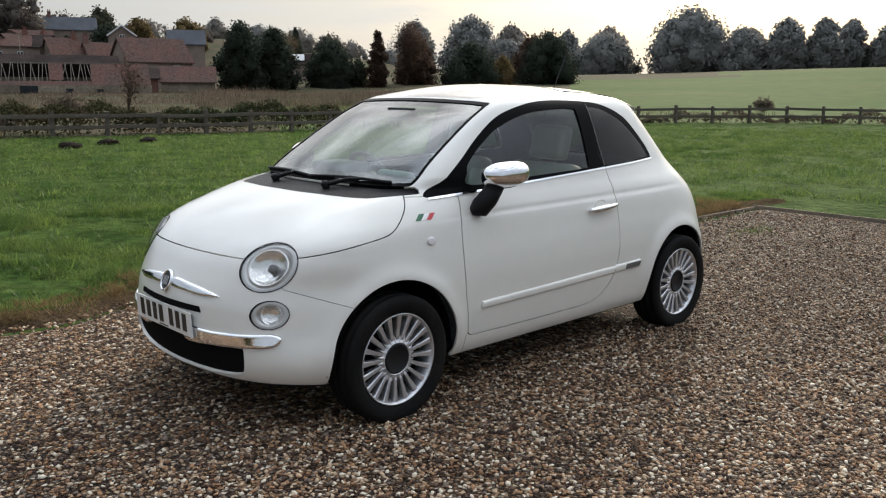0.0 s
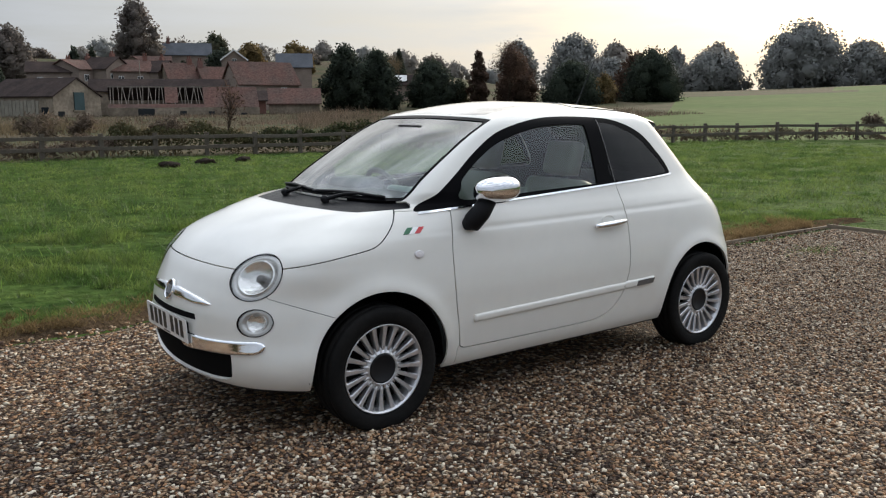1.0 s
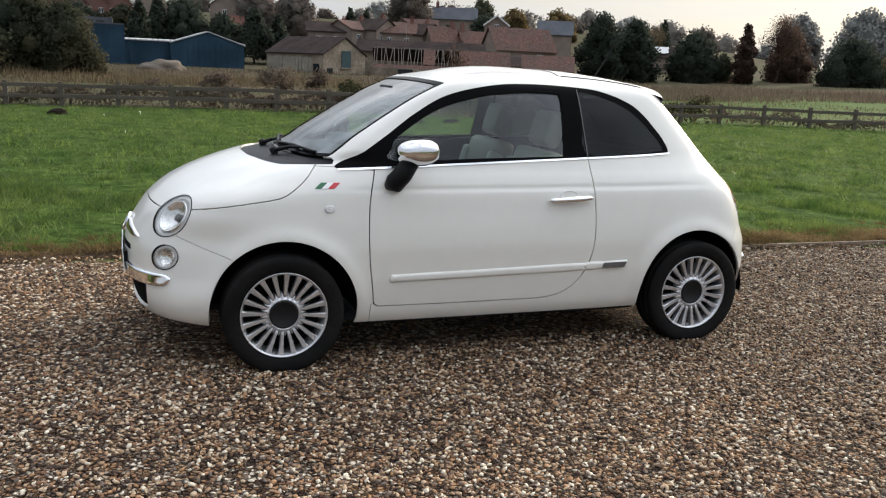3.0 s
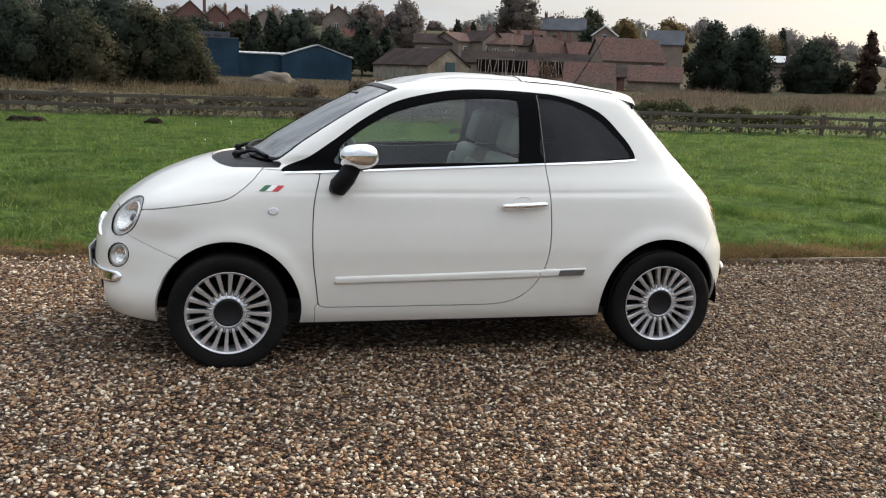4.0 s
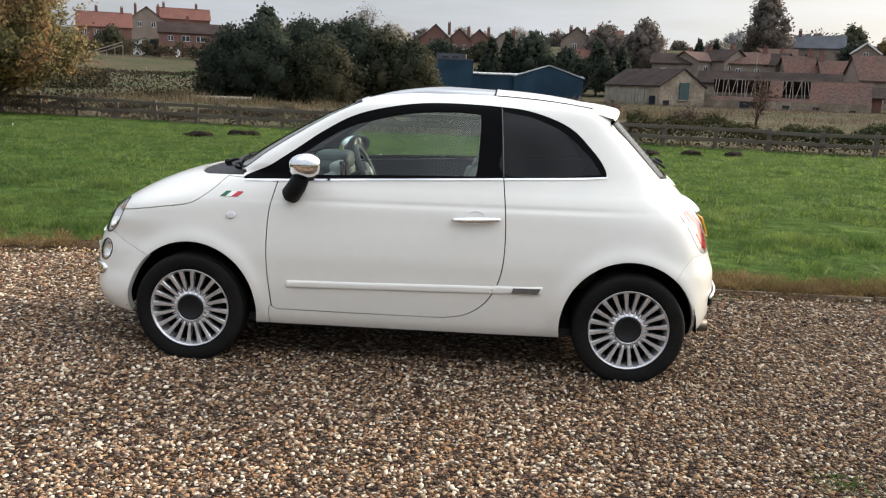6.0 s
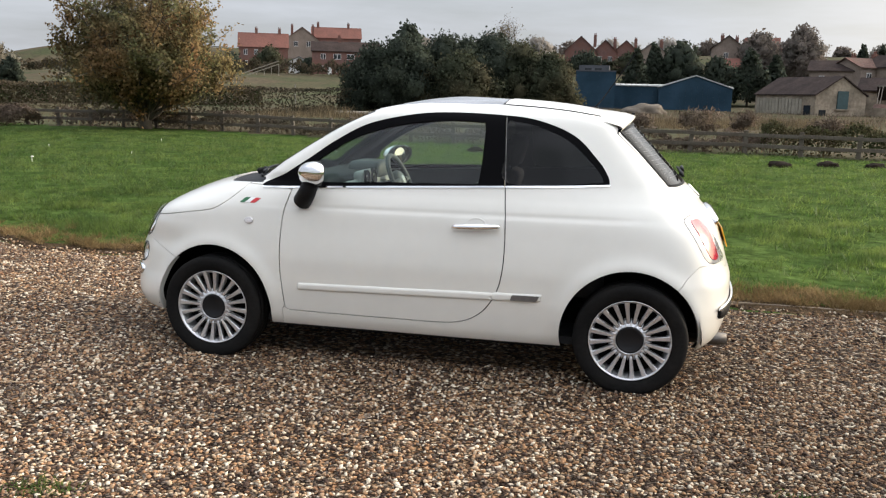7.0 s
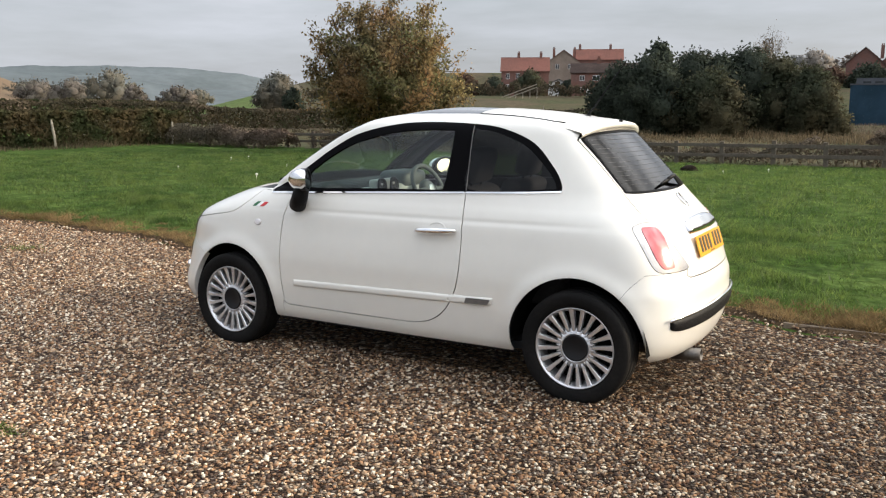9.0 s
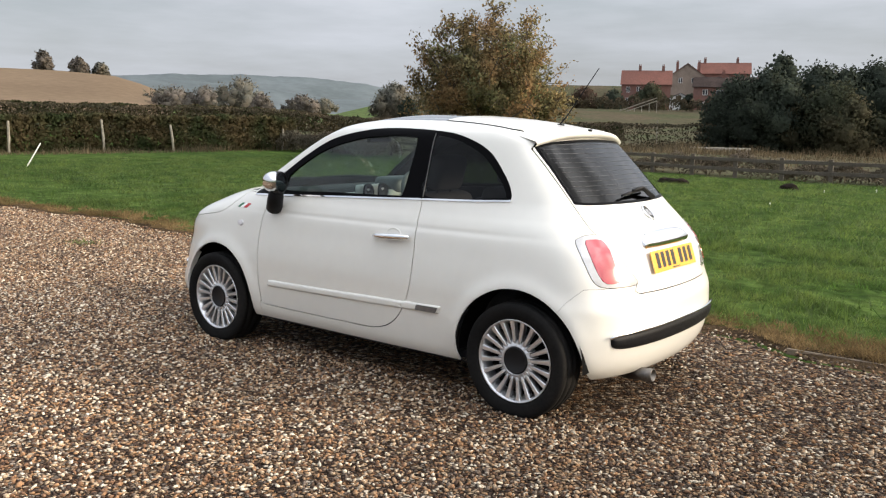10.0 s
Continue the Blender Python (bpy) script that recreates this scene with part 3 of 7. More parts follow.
def skin(step, across):
    """Grid of points (height, along, xyz) of the near half, y negative."""
    rows = []
    for z in levels(step):
        f, r = float(nose_x(z)), float(tail_x(z))
        u = np.linspace(0, math.pi, 5000)
        x = np.where(u < math.pi / 2, XM - (XM - f) * np.sign(np.cos(u)) * (1 - (1 - np.abs(np.cos(u))) ** 3.0),
                     XM - (r - XM) * np.sign(np.cos(u)) * (1 - (1 - np.abs(np.cos(u))) ** 3.0))
        y = half_at(x, np.full_like(x, z))
        y[0] = y[-1] = 0
        run = np.r_[0, np.cumsum(np.hypot(np.diff(x), np.diff(y)))]
        q = np.linspace(0, run[-1], across)
        rows.append(np.stack([np.interp(q, run, x), -np.interp(q, run, y), np.full(across, z)], 1))
    return np.array(rows)


def start_skin(step, across):
    g = skin(step, across)
    du, dv = np.gradient(g, axis=1), np.gradient(g, axis=0)
    n = np.cross(du, dv)
    n /= np.linalg.norm(n, axis=-1, keepdims=True) + 1e-12
    n[:, (0, -1), 1] = 0
    n[:, 0, 0], n[:, -1, 0] = -np.abs(n[:, 0, 0]), np.abs(n[:, -1, 0])
    h, w = g.shape[:2]
    side = n[:, w // 2, 1]
    if np.median(side) > 0:
        n[:, 1:-1] = -n[:, 1:-1]
    n[:, (0, -1), 2] = np.abs(n[:, (1, -2), 2]) * np.sign(n[:, (1, -2), 2])
    n /= np.linalg.norm(n, axis=-1, keepdims=True) + 1e-12
    i, j = np.meshgrid(np.arange(h - 1), np.arange(w - 1), indexing="ij")
    a, b, c, d = i * w + j, i * w + j + 1, (i + 1) * w + j + 1, (i + 1) * w + j
    t = np.r_[np.stack([a, b, c], -1).reshape(-1, 3), np.stack([a, c, d], -1).reshape(-1, 3)]
    v = g.reshape(-1, 3)
    area = np.linalg.norm(np.cross(v[t[:, 1]] - v[t[:, 0]], v[t[:, 2]] - v[t[:, 0]]), axis=1)
    return v, n.reshape(-1, 3), t[area > 1e-10]


def cut(s, field):
    """Parts a skin along field = 0: (negative side, positive side)."""
    v, n, t = s
    if not len(t):
        return s, s
    d = np.asarray(field(v), float)
    d = np.where(np.abs(d) < 1e-6, 1e-6, d)
    neg = d[t] < 0
    count = neg.sum(1)
    mixed = t[(count == 1) | (count == 2)]
    lone_neg = (d[mixed] < 0).sum(1) == 1
    lone = np.where(lone_neg[:, None], d[mixed] < 0, d[mixed] >= 0).argmax(1)
    rows = np.arange(len(mixed))
    a, b, c = mixed[rows, lone], mixed[rows, (lone + 1) % 3], mixed[rows, (lone + 2) % 3]
    pairs = np.sort(np.r_[np.stack([a, b], 1), np.stack([a, c], 1)], 1)
    if len(pairs):
        uniq, inv = np.unique(pairs, axis=0, return_inverse=True)
        inv = inv.ravel()
        f = (d[uniq[:, 0]] / (d[uniq[:, 0]] - d[uniq[:, 1]]))[:, None]
        nv = v[uniq[:, 0]] * (1 - f) + v[uniq[:, 1]] * f
        nn = n[uniq[:, 0]] * (1 - f) + n[uniq[:, 1]] * f
        nn /= np.linalg.norm(nn, axis=1, keepdims=True) + 1e-12
        ab, ac = inv[:len(mixed)] + len(v), inv[len(mixed):] + len(v)
        v, n = np.r_[v, nv], np.r_[n, nn]
        tip = np.stack([a, ab, ac], 1)
        foot = np.r_[np.stack([ab, b, c], 1), np.stack([ab, c, ac], 1)]
        tip_neg, foot2 = lone_neg, np.r_[lone_neg, lone_neg]
        inside = np.r_[t[count == 3], tip[tip_neg], foot[~foot2]]
        outside = np.r_[t[count == 0], tip[~tip_neg], foot[foot2]]
    else:
        inside, outside = t[count == 3], t[count == 0]
    return tidy((v, n, inside)), tidy((v, n, outside))


def tidy(s):
    v, n, t = s
    used, inv = np.unique(t, return_inverse=True)
    return v[used], n[used], inv.reshape(-1, 3)


def take(s, field, gap=0.0):
    """(what lies inside, the rest), with a gap of twice that width between them."""
    inside = cut(s, lambda v: field(v) + gap)[0]
    return inside, cut(s, lambda v: field(v) - gap)[1]


def flow(points, steps=6, closed=True):
    """A smooth line through points."""
    p = np.array(points, float)
    n = len(p)
    out = []
    for i in range(n if closed else n - 1):
        q = [p[(i + k) % n] if closed else p[min(max(i + k, 0), n - 1)] for k in (-1, 0, 1, 2)]
        for s in np.linspace(0, 1, steps, endpoint=False):
            out.append(0.5 * (2 * q[1] + (q[2] - q[0]) * s + (2 * q[0] - 5 * q[1] + 4 * q[2] - q[3]) * s ** 2 + (3 * q[1] - q[0] - 3 * q[2] + q[3]) * s ** 3))
    return np.array(out if closed else out + [p[-1]])


def outline(points, plane="xz", only=None):
    """A field that is the distance to a closed outline, negative inside; plane: which two of x, |y|, z or the corner direction c it is drawn in."""
    p = np.array(points, float)
    q = np.roll(p, -1, 0)

    def field(v):
        axes = {"x": v[:, 0], "y": np.abs(v[:, 1]), "z": v[:, 2], "c": (v[:, 0] - np.abs(v[:, 1])) / math.sqrt(2)}
        w = np.stack([axes[plane[0]], axes[plane[1]]], 1)
        best, odd = np.full(len(w), 9.0), np.zeros(len(w), bool)
        for a, b in zip(p, q):
            e = b - a
            s = np.clip(((w - a) @ e) / (e @ e + 1e-15), 0, 1)
            best = np.minimum(best, np.hypot(*(w - a - s[:, None] * e).T))
            cross = (a[1] > w[:, 1]) != (b[1] > w[:, 1])
            odd ^= cross & (w[:, 0] < (b[0] - a[0]) * (w[:, 1] - a[1]) / (b[1] - a[1] + 1e-15) + a[0])
        d = np.where(odd, -best, best)
        return d if only is None else np.maximum(d, only(v))
    return field


def mirrored(s):
    v, n, t = s
    return v * (1, -1, 1), n * (1, -1, 1), t[:, ::-1]


def joined(*parts_):
    v, n, t, k = [], [], [], 0
    for a, b, c in parts_:
        v.append(a), n.append(b), t.append(c + k)
        k += len(a)
    return np.concatenate(v), np.concatenate(n), np.concatenate(t)


def welded(s):
    """Half and its mirror image as one skin across the middle."""
    v, n, t = joined(s, mirrored(s))
    key = np.round(v, 5)
    _, first, inv = np.unique(key, axis=0, return_index=True, return_inverse=True)
    t = inv.ravel()[t]
    ok = (t[:, 0] != t[:, 1]) & (t[:, 1] != t[:, 2]) & (t[:, 0] != t[:, 2])
    return v[first], n[first], t[ok]


def refined(s):
    """The same skin with every triangle parted into four."""
    v, n, t = s
    e = np.sort(np.concatenate([t[:, (0, 1)], t[:, (1, 2)], t[:, (2, 0)]]), 1)
    uniq, inv = np.unique(e, axis=0, return_inverse=True)
    inv = inv.ravel() + len(v)
    m = len(t)
    ab, bc, ca = inv[:m], inv[m:2 * m], inv[2 * m:]
    nn = n[uniq[:, 0]] + n[uniq[:, 1]]
    nn /= np.linalg.norm(nn, axis=1, keepdims=True) + 1e-12
    a, b, c = t.T
    t = np.concatenate([np.stack(q, 1) for q in ((a, ab, ca), (ab, b, bc), (ca, bc, c), (ab, bc, ca))])
    return np.r_[v, (v[uniq[:, 0]] + v[uniq[:, 1]]) / 2], np.r_[n, nn], t


def pillow(name, s, field, mat, out, wide, foot=0.0):
    """A mesh that swells from its outline to out over a width, as a rounded bar does."""
    s = cut(s, lambda v: field(v) - 0.03)[0]
    s = cut(refined(refined(s)), field)[0]
    v, n, t = s
    k = np.clip(-field(v) / wide, 0, 1)
    v = v + n * (foot + out * np.sqrt(1 - (1 - k) ** 2))[:, None]
    e = np.concatenate([t[:, (0, 1)], t[:, (1, 2)], t[:, (2, 0)]])
    _, inv, cnt = np.unique(np.sort(e, 1), axis=0, return_inverse=True, return_counts=True)
    rim = e[cnt[inv.ravel()] == 1]
    base = len(v)
    v = np.r_[v, v[rim[:, 0]] - n[rim[:, 0]] * 0.012, v[rim[:, 1]] - n[rim[:, 1]] * 0.012]
    q, m = np.arange(len(rim)), len(rim)
    t = np.r_[t, np.stack([rim[:, 0], base + q, rim[:, 1]], 1), np.stack([rim[:, 1], base + q, base + m + q], 1)]
    return sheet(name, v, t, mat, True)


def panel(name, s, mat, out=0.0, deep=0.010, round_=0.0):
    """A mesh from a skin, moved outwards, with its rims folded inwards by deep."""
    v, n, t = s
    v = v + n * out
    e = np.concatenate([t[:, (0, 1)], t[:, (1, 2)], t[:, (2, 0)]])
    key = np.sort(e, 1)
    _, inv, cnt = np.unique(key, axis=0, return_inverse=True, return_counts=True)
    rim = e[cnt[inv.ravel()] == 1]
    if deep and len(rim):
        # rims lying in the middle plane are joints, not edges
        rim = rim[~((np.abs(v[rim[:, 0], 1]) < 1e-5) & (np.abs(v[rim[:, 1], 1]) < 1e-5))]
        a, b = rim[:, 0], rim[:, 1]
        if round_:
            edge = np.unique(rim)
            v = v.copy()
            v[edge] -= n[edge] * round_
        k = len(v)
        va, vb = v[a], v[b]
        ia, ib = va - n[a] * deep, vb - n[b] * deep
        fn = np.cross(vb - va, n[a])
        fn /= np.linalg.norm(fn, axis=1, keepdims=True) + 1e-12
        m = len(rim)
        v = np.r_[v, va, vb, ia, ib]
        n = np.r_[n, fn, fn, fn, fn]
        q = np.arange(m)
        t = np.r_[t, np.stack([k + q, k + 2 * m + q, k + m + q], 1), np.stack([k + m + q, k + 2 * m + q, k + 3 * m + q], 1)]
    me = sheet(name, v, t, mat, True)
    me.normals_split_custom_set_from_vertices(n.astype(np.float32).tolist())
    return me

# ---- the car ----
car = thing("car", "small white three-door hatchback car parked on the gravel", "car")
half = start_skin(0.016, 260)
behind, ahead = (lambda v: 2.0 - v[:, 0]), (lambda v: v[:, 0] - 0.95)


def wheel_holes(v, grow=0.0):
    return np.minimum(*[np.hypot(v[:, 0] - cx, v[:, 2] - cz) - r - grow for cx, cz, r in ARCHES])


LAMP = Vector((-0.476, -0.508, 0.713))
LAMP_X = Vector((0.60, -0.64, 0.30)).normalized()  # along the long axis of the headlamp
LAMP_N = Vector((-0.66, -0.60, 0.38)).normalized()
LAMP_N = (LAMP_N - LAMP_X * LAMP_N.dot(LAMP_X)).normalized()
LAMP_Y = LAMP_N.cross(LAMP_X)
FOG = Vector((-0.524, -0.572, 0.528))
FOG_N = Vector((-0.70, -0.70, 0.10)).normalized()
FOG_X = Vector((0.69, -0.70, 0.13)).normalized()  # along its long axis
FOG_X = (FOG_X - FOG_N * FOG_X.dot(FOG_N)).normalized()
FOG_Y = FOG_N.cross(FOG_X)


def lamp_field(v):
    d = v - np.array(LAMP) * (1, 1, 1)
    a, b, c = d @ np.array(LAMP_X), d @ np.array(LAMP_Y), d @ np.array(LAMP_N)
    return np.maximum((np.hypot(a / 0.134, b / 0.108) - 1) * 0.12, np.abs(c) - 0.3)


def fog_field(v):
    d = v - np.array(FOG)
    a, b = d @ np.array(FOG_X), d @ np.array(FOG_Y)
    return np.maximum((np.hypot(a / 0.086, b / 0.060) - 1) * 0.07, np.abs(d @ np.array(FOG_N)) - 0.2)


dlo = outline(flow([(0.280, 0.955), (0.95, 0.988), (1.618, 1.018), (2.10, 1.036), (2.150, 1.048), (2.136, 1.098), (2.082, 1.169), (1.957, 1.286), (1.767, 1.358),
                    (1.573, 1.381), (1.30, 1.388), (1.087, 1.372), (0.848, 1.317), (0.673, 1.225), (0.529, 1.124), (0.401, 1.037)], 5))
door_pane = outline(flow([(0.552, 0.998), (1.0, 1.012), (1.44, 1.024), (1.478, 1.036), (1.49, 1.20), (1.488, 1.325), (1.46, 1.343), (1.30, 1.346), (1.084, 1.326), (0.847, 1.266),
                          (0.701, 1.195), (0.565, 1.10), (0.545, 1.06)], 5))
rear_side_pane = outline(flow([(1.636, 1.034), (2.08, 1.051), (2.120, 1.06), (2.095, 1.105), (2.05, 1.155), (1.925, 1.262), (1.758, 1.331), (1.64, 1.352), (1.607, 1.345), (1.610, 1.20)], 5))
rear_pane = outline(flow([(0.0, 1.346), (0.25, 1.341), (0.43, 1.326), (0.468, 1.305), (0.482, 1.20), (0.500, 1.06), (0.482, 1.036), (0.25, 1.031), (0.0, 1.029), (-0.3, 1.03), (-0.3, 1.34)], 5), "yz", behind)
front_pane = outline(flow([(-0.3, 1.006), (0.0, 1.006), (0.30, 1.005), (0.54, 1.005), (0.587, 1.022), (0.566, 1.13), (0.535, 1.27), (0.508, 1.362), (0.47, 1.380), (0.25, 1.390), (0.0, 1.394), (-0.3, 1.394)], 5), "yz", ahead)
cowl = outline([(-0.3, 0.972), (0.30, 0.968), (0.53, 0.962), (0.64, 0.975), (0.60, 1.004), (0.30, 1.003), (-0.3, 1.003)], "yz", ahead)
door_edge = flow([(0.436, 0.306), (0.425, 0.40), (0.411, 0.52), (0.407, 0.66), (0.415, 0.81), (0.440, 0.925), (0.452, 0.975)], 5, False)
door_back = flow([(1.618, 1.05), (1.628, 0.95), (1.637, 0.86), (1.643, 0.72), (1.636, 0.58), (1.607, 0.470), (1.545, 0.375), (1.46, 0.317), (1.36, 0.294), (1.25, 0.290)], 5, False)
door_field = outline(np.r_[door_edge, door_back, [(0.8, 0.290), (0.46, 0.292)]], "xz", lambda v: np.abs(v[:, 1]) * 0 + v[:, 2] - 1.05)
seam = flow([(-0.60, 0.742), (-0.50, 0.742), (-0.398, 0.760), (-0.174, 0.797), (-0.03, 0.820), (0.03, 0.845), (0.106, 0.902), (0.160, 0.958), (0.175, 0.972)], 5, False)
bonnet_field = outline(np.r_[seam, [(0.175, 1.0), (-0.80, 1.0), (-0.80, 0.742)]], "xz", lambda v: v[:, 0] - 0.18)
roof_front = outline([(0.842, -0.3), (0.842, 0.2), (0.86, 0.36), (0.89, 0.415), (1.20, 0.405), (1.555, 0.398), (1.563, 0.2), (1.565, -0.3)], "xy", lambda v: 1.37 - v[:, 2])
roof_rear = outline([(1.569, -0.3), (1.567, 0.2), (1.559, 0.398), (1.80, 0.415), (2.02, 0.43), (2.06, 0.40), (2.09, 0.2), (2.10, -0.3)], "xy", lambda v: 1.37 - v[:, 2])
gate = outline(np.r_[[(-0.3, 1.352), (0.25, 1.348), (0.44, 1.335)], [(0.485, 1.30), (0.512, 1.05), (0.532, 0.93), (0.52, 0.88), (0.455, 0.76), (0.408, 0.665), (0.430, 0.635), (0.40, 0.620), (0.2, 0.617), (-0.3, 0.617)]], "yz", behind)
tail_field = outline(flow([(1.340, 0.868), (1.366, 0.893), (1.425, 0.903), (1.475, 0.892), (1.540, 0.828), (1.602, 0.752), (1.668, 0.676), (1.63, 0.662), (1.48, 0.664), (1.415, 0.690), (1.374, 0.77)], 5), "cz", behind)
red_field = outline(flow([(1.388, 0.872), (1.42, 0.880), (1.475, 0.877), (1.504, 0.845), (1.524, 0.79), (1.540, 0.735), (1.550, 0.690), (1.53, 0.681), (1.476, 0.684), (1.440, 0.722), (1.406, 0.80)], 5), "cz", behind)
nose_field = outline([(-1.2, 0.1), (0.0, 0.1), (-0.08, 0.487), (-0.322, 0.576), (-0.475, 0.633), (-0.50, 0.77), (-1.2, 0.77)])
wing_field = outline([(-0.9, 0.1), (0.42, 0.1), (0.42, 0.31), (0.62, 0.31), (0.62, 0.90), (0.40, 0.962), (0.15, 0.966), (-0.9, 0.966)])
tail_bumper = outline([(2.30, 0.1), (3.2, 0.1), (3.2, 0.66), (2.62, 0.66), (2.56, 0.60), (2.45, 0.44)])
grille_field = outline(flow([(-0.3, 0.392), (0.0, 0.392), (0.35, 0.394), (0.48, 0.394), (0.503, 0.36), (0.492, 0.285), (0.43, 0.258), (0.25, 0.245), (0.0, 0.24), (-0.3, 0.24)], 4), "yz", lambda v: v[:, 0] + 0.40)

# partition of the near half
rest = cut(half, wheel_holes)[1]
under, rest = take(rest, lambda v: v[:, 2] - 0.207 - 0.028 * np.clip((-0.2 - v[:, 0]) / 0.3, 0, 1))
lining = cut(cut(cut(cut(rest, dlo)[1], rear_pane)[1], front_pane)[1], lambda v: v[:, 2] - 0.25)[1]
lining = cut(lining, lambda v: v[:, 0] - 0.15)[1]
window_zone, rest = take(rest, dlo)
p_door_pane, frames = take(window_zone, door_pane)
p_side_pane, frames = take(frames, rear_side_pane)
p_door_frame, p_quarter_frame = take(frames, lambda v: v[:, 0] - np.interp(v[:, 2], [1.0, 1.37], [1.619, 1.594]), 0.002)
p_rear_pane, rest = take(rest, rear_pane, 0.002)
p_front_pane, rest = take(rest, front_pane, 0.002)
p_cowl, rest = take(rest, cowl)
rest = cut(rest, lamp_field)[1]
rest = cut(rest, fog_field)[1]
p_tail, rest = take(rest, tail_field, 0.0015)
p_red, p_tail_rim = take(p_tail, red_field, 0.0005)
p_grille, rest = take(rest, grille_field)
p_door, rest = take(rest, door_field, 0.0028)
p_bonnet, rest = take(rest, bonnet_field, 0.0022)
p_roof, rest = take(rest, roof_front, 0.003)
p_roof_rear, rest = take(rest, roof_rear, 0.004)
p_gate, rest = take(rest, gate, 0.0026)
p_nose, rest = take(rest, nose_field, 0.0012)
p_wing, rest = take(rest, wing_field, 0.0015)
p_bumper, rest = take(rest, tail_bumper, 0.0008)

body = part("body", panel("body", welded(rest), M["paint"]), parent=car, label="white painted shell with roof pillars and sills")
part("bonnet", panel("bonnet", welded(p_bonnet), M["paint"]), parent=car)
part("front_bumper", panel("front_bumper", welded(p_nose), M["paint"], 0, 0.035), parent=car)
part("rear_bumper", panel("rear_bumper", welded(p_bumper), M["paint"]), parent=car)
tailgate = part("tailgate", panel("tailgate", welded(p_gate), M["paint"]), parent=car)
part("roof_panel", panel("roof_panel", welded(p_roof), M["roof_pane"], -0.002), parent=car, label="dark glass front roof panel")
part("roof_panel", panel("rear_roof_panel", welded(p_roof_rear), M["paint"], 0.001), parent=car)
part("windscreen", panel("windscreen", welded(p_front_pane), M["front_pane"], -0.003, 0), parent=car, label="clear windscreen mirroring clouds")
part("rear_window", panel("rear_window", welded(p_rear_pane), M["dark_pane"], -0.002, 0), parent=tailgate, label="dark tinted rear window").visible_shadow = False
part("cowl", panel("cowl", welded(p_cowl), M["trim"], -0.012, 0.03), parent=car, label="black plastic cowl below the windscreen")
part("underbody", panel("underbody", welded(under), M["trim"], -0.012, 0), parent=car)
part("lower_grille", panel("lower_grille", welded(p_grille), M["intake"], -0.014, 0.03), parent=car, label="black lower air intake")
part("cabin_lining", panel("cabin_lining", joined(*[(v - n * 0.022, -n, t[:, ::-1]) for v, n, t in (lining, mirrored(lining))]), M["lining"], 0, 0), parent=car, label="grey inner lining")
for side, flip in (("near", lambda s: s), ("far", mirrored)):
    part("front_wing", panel("front_wing", flip(p_wing), M["paint"]), parent=car)
    door = part("door", panel("door", flip(p_door), M["paint"]), parent=car)
    part("window_frame", panel("door_window_frame", flip(p_door_frame), M["gloss_black"], -0.001, 0.012), parent=door, label="black window frame")
    part("door_window", panel("door_window", flip(p_door_pane), M["pane"], -0.008, 0), parent=door, label="clear side window")
    quarter = part("window_frame", panel("quarter_window_frame", flip(p_quarter_frame), M["gloss_black"], -0.001, 0.012), parent=car, label="black window frame")
    part("quarter_window", panel("quarter_window", flip(p_side_pane), M["dark_pane"], -0.003, 0), parent=quarter, label="dark tinted rear side window").visible_shadow = False
    tail_lamp = part("tail_lamp", panel("tail_lamp", flip(p_tail_rim), M["lamp_rim"], 0.004, 0.03, 0.003), parent=car, label="tall red and white tail lamp")
    part("red_lens", panel("red_lens", flip(p_red), M["red"], 0.006, 0.02, 0.002), parent=tail_lamp, label="red lens")

# bars and mouldings that follow the skin
full = welded(cut(half, wheel_holes)[1])
near = cut(half, wheel_holes)[1]


def moulding(name, field, mat, out, parent, deep=0.02, round_=0.0, source=None, label="", both=True, smooth_gap=None):
    s = source or near
    made = []
    for g in ((s, mirrored(s)) if both else (s,)):
        if smooth_gap:
            made.append(part(name, pillow(name, g, field, mat, out, smooth_gap), parent=parent, label=label))
        else:
            g = cut(g, lambda v: field(v) - 0.03)[0]
            made.append(part(name, panel(name, cut(refined(refined(g)), field)[0], mat, out, deep, round_), parent=parent, label=label))
    return made


moulding("windscreen_seal", lambda v: np.maximum(front_pane(v), -front_pane(v) - 0.012), M["gloss_black"], 0.001, car, 0.034, label="black windscreen seal")
moulding("rear_window_seal", lambda v: np.maximum(rear_pane(v), -rear_pane(v) - 0.010), M["gloss_black"], 0.001, tailgate, 0.03, label="black window seal")
moulding("side_strip", outline(flow([(0.515, 0.418), (0.56, 0.414), (1.0, 0.422), (1.575, 0.434), (1.582, 0.45), (1.575, 0.474), (1.0, 0.462), (0.56, 0.453), (0.517, 0.445)], 4)), M["paint"], 0.011, car, 0.02, 0.005, label="white rubbing strip", smooth_gap=0.014)
moulding("side_strip", outline(flow([(1.592, 0.436), (1.70, 0.438), (1.825, 0.441), (1.842, 0.462), (1.846, 0.477), (1.83, 0.482), (1.70, 0.478), (1.594, 0.475)], 4)), M["paint"], 0.011, car, 0.02, 0.005, label="white rubbing strip", smooth_gap=0.014)
moulding("side_badge", outline([(1.685, 0.443), (1.82, 0.445), (1.836, 0.474), (1.695, 0.472)]), M["badge_grey"], 0.017, car, 0.012, 0.002, label="small grey badge plate")
moulding("window_strip", outline(np.r_[flow([(0.268, 0.9475), (0.95, 0.9805), (1.616, 1.0105)], 6, False), flow([(1.616, 1.0195), (0.95, 0.9895), (0.272, 0.9565)], 6, False)]), M["chrome"], 0.006, car, 0.01, 0.001, label="chrome strip along the window sill")
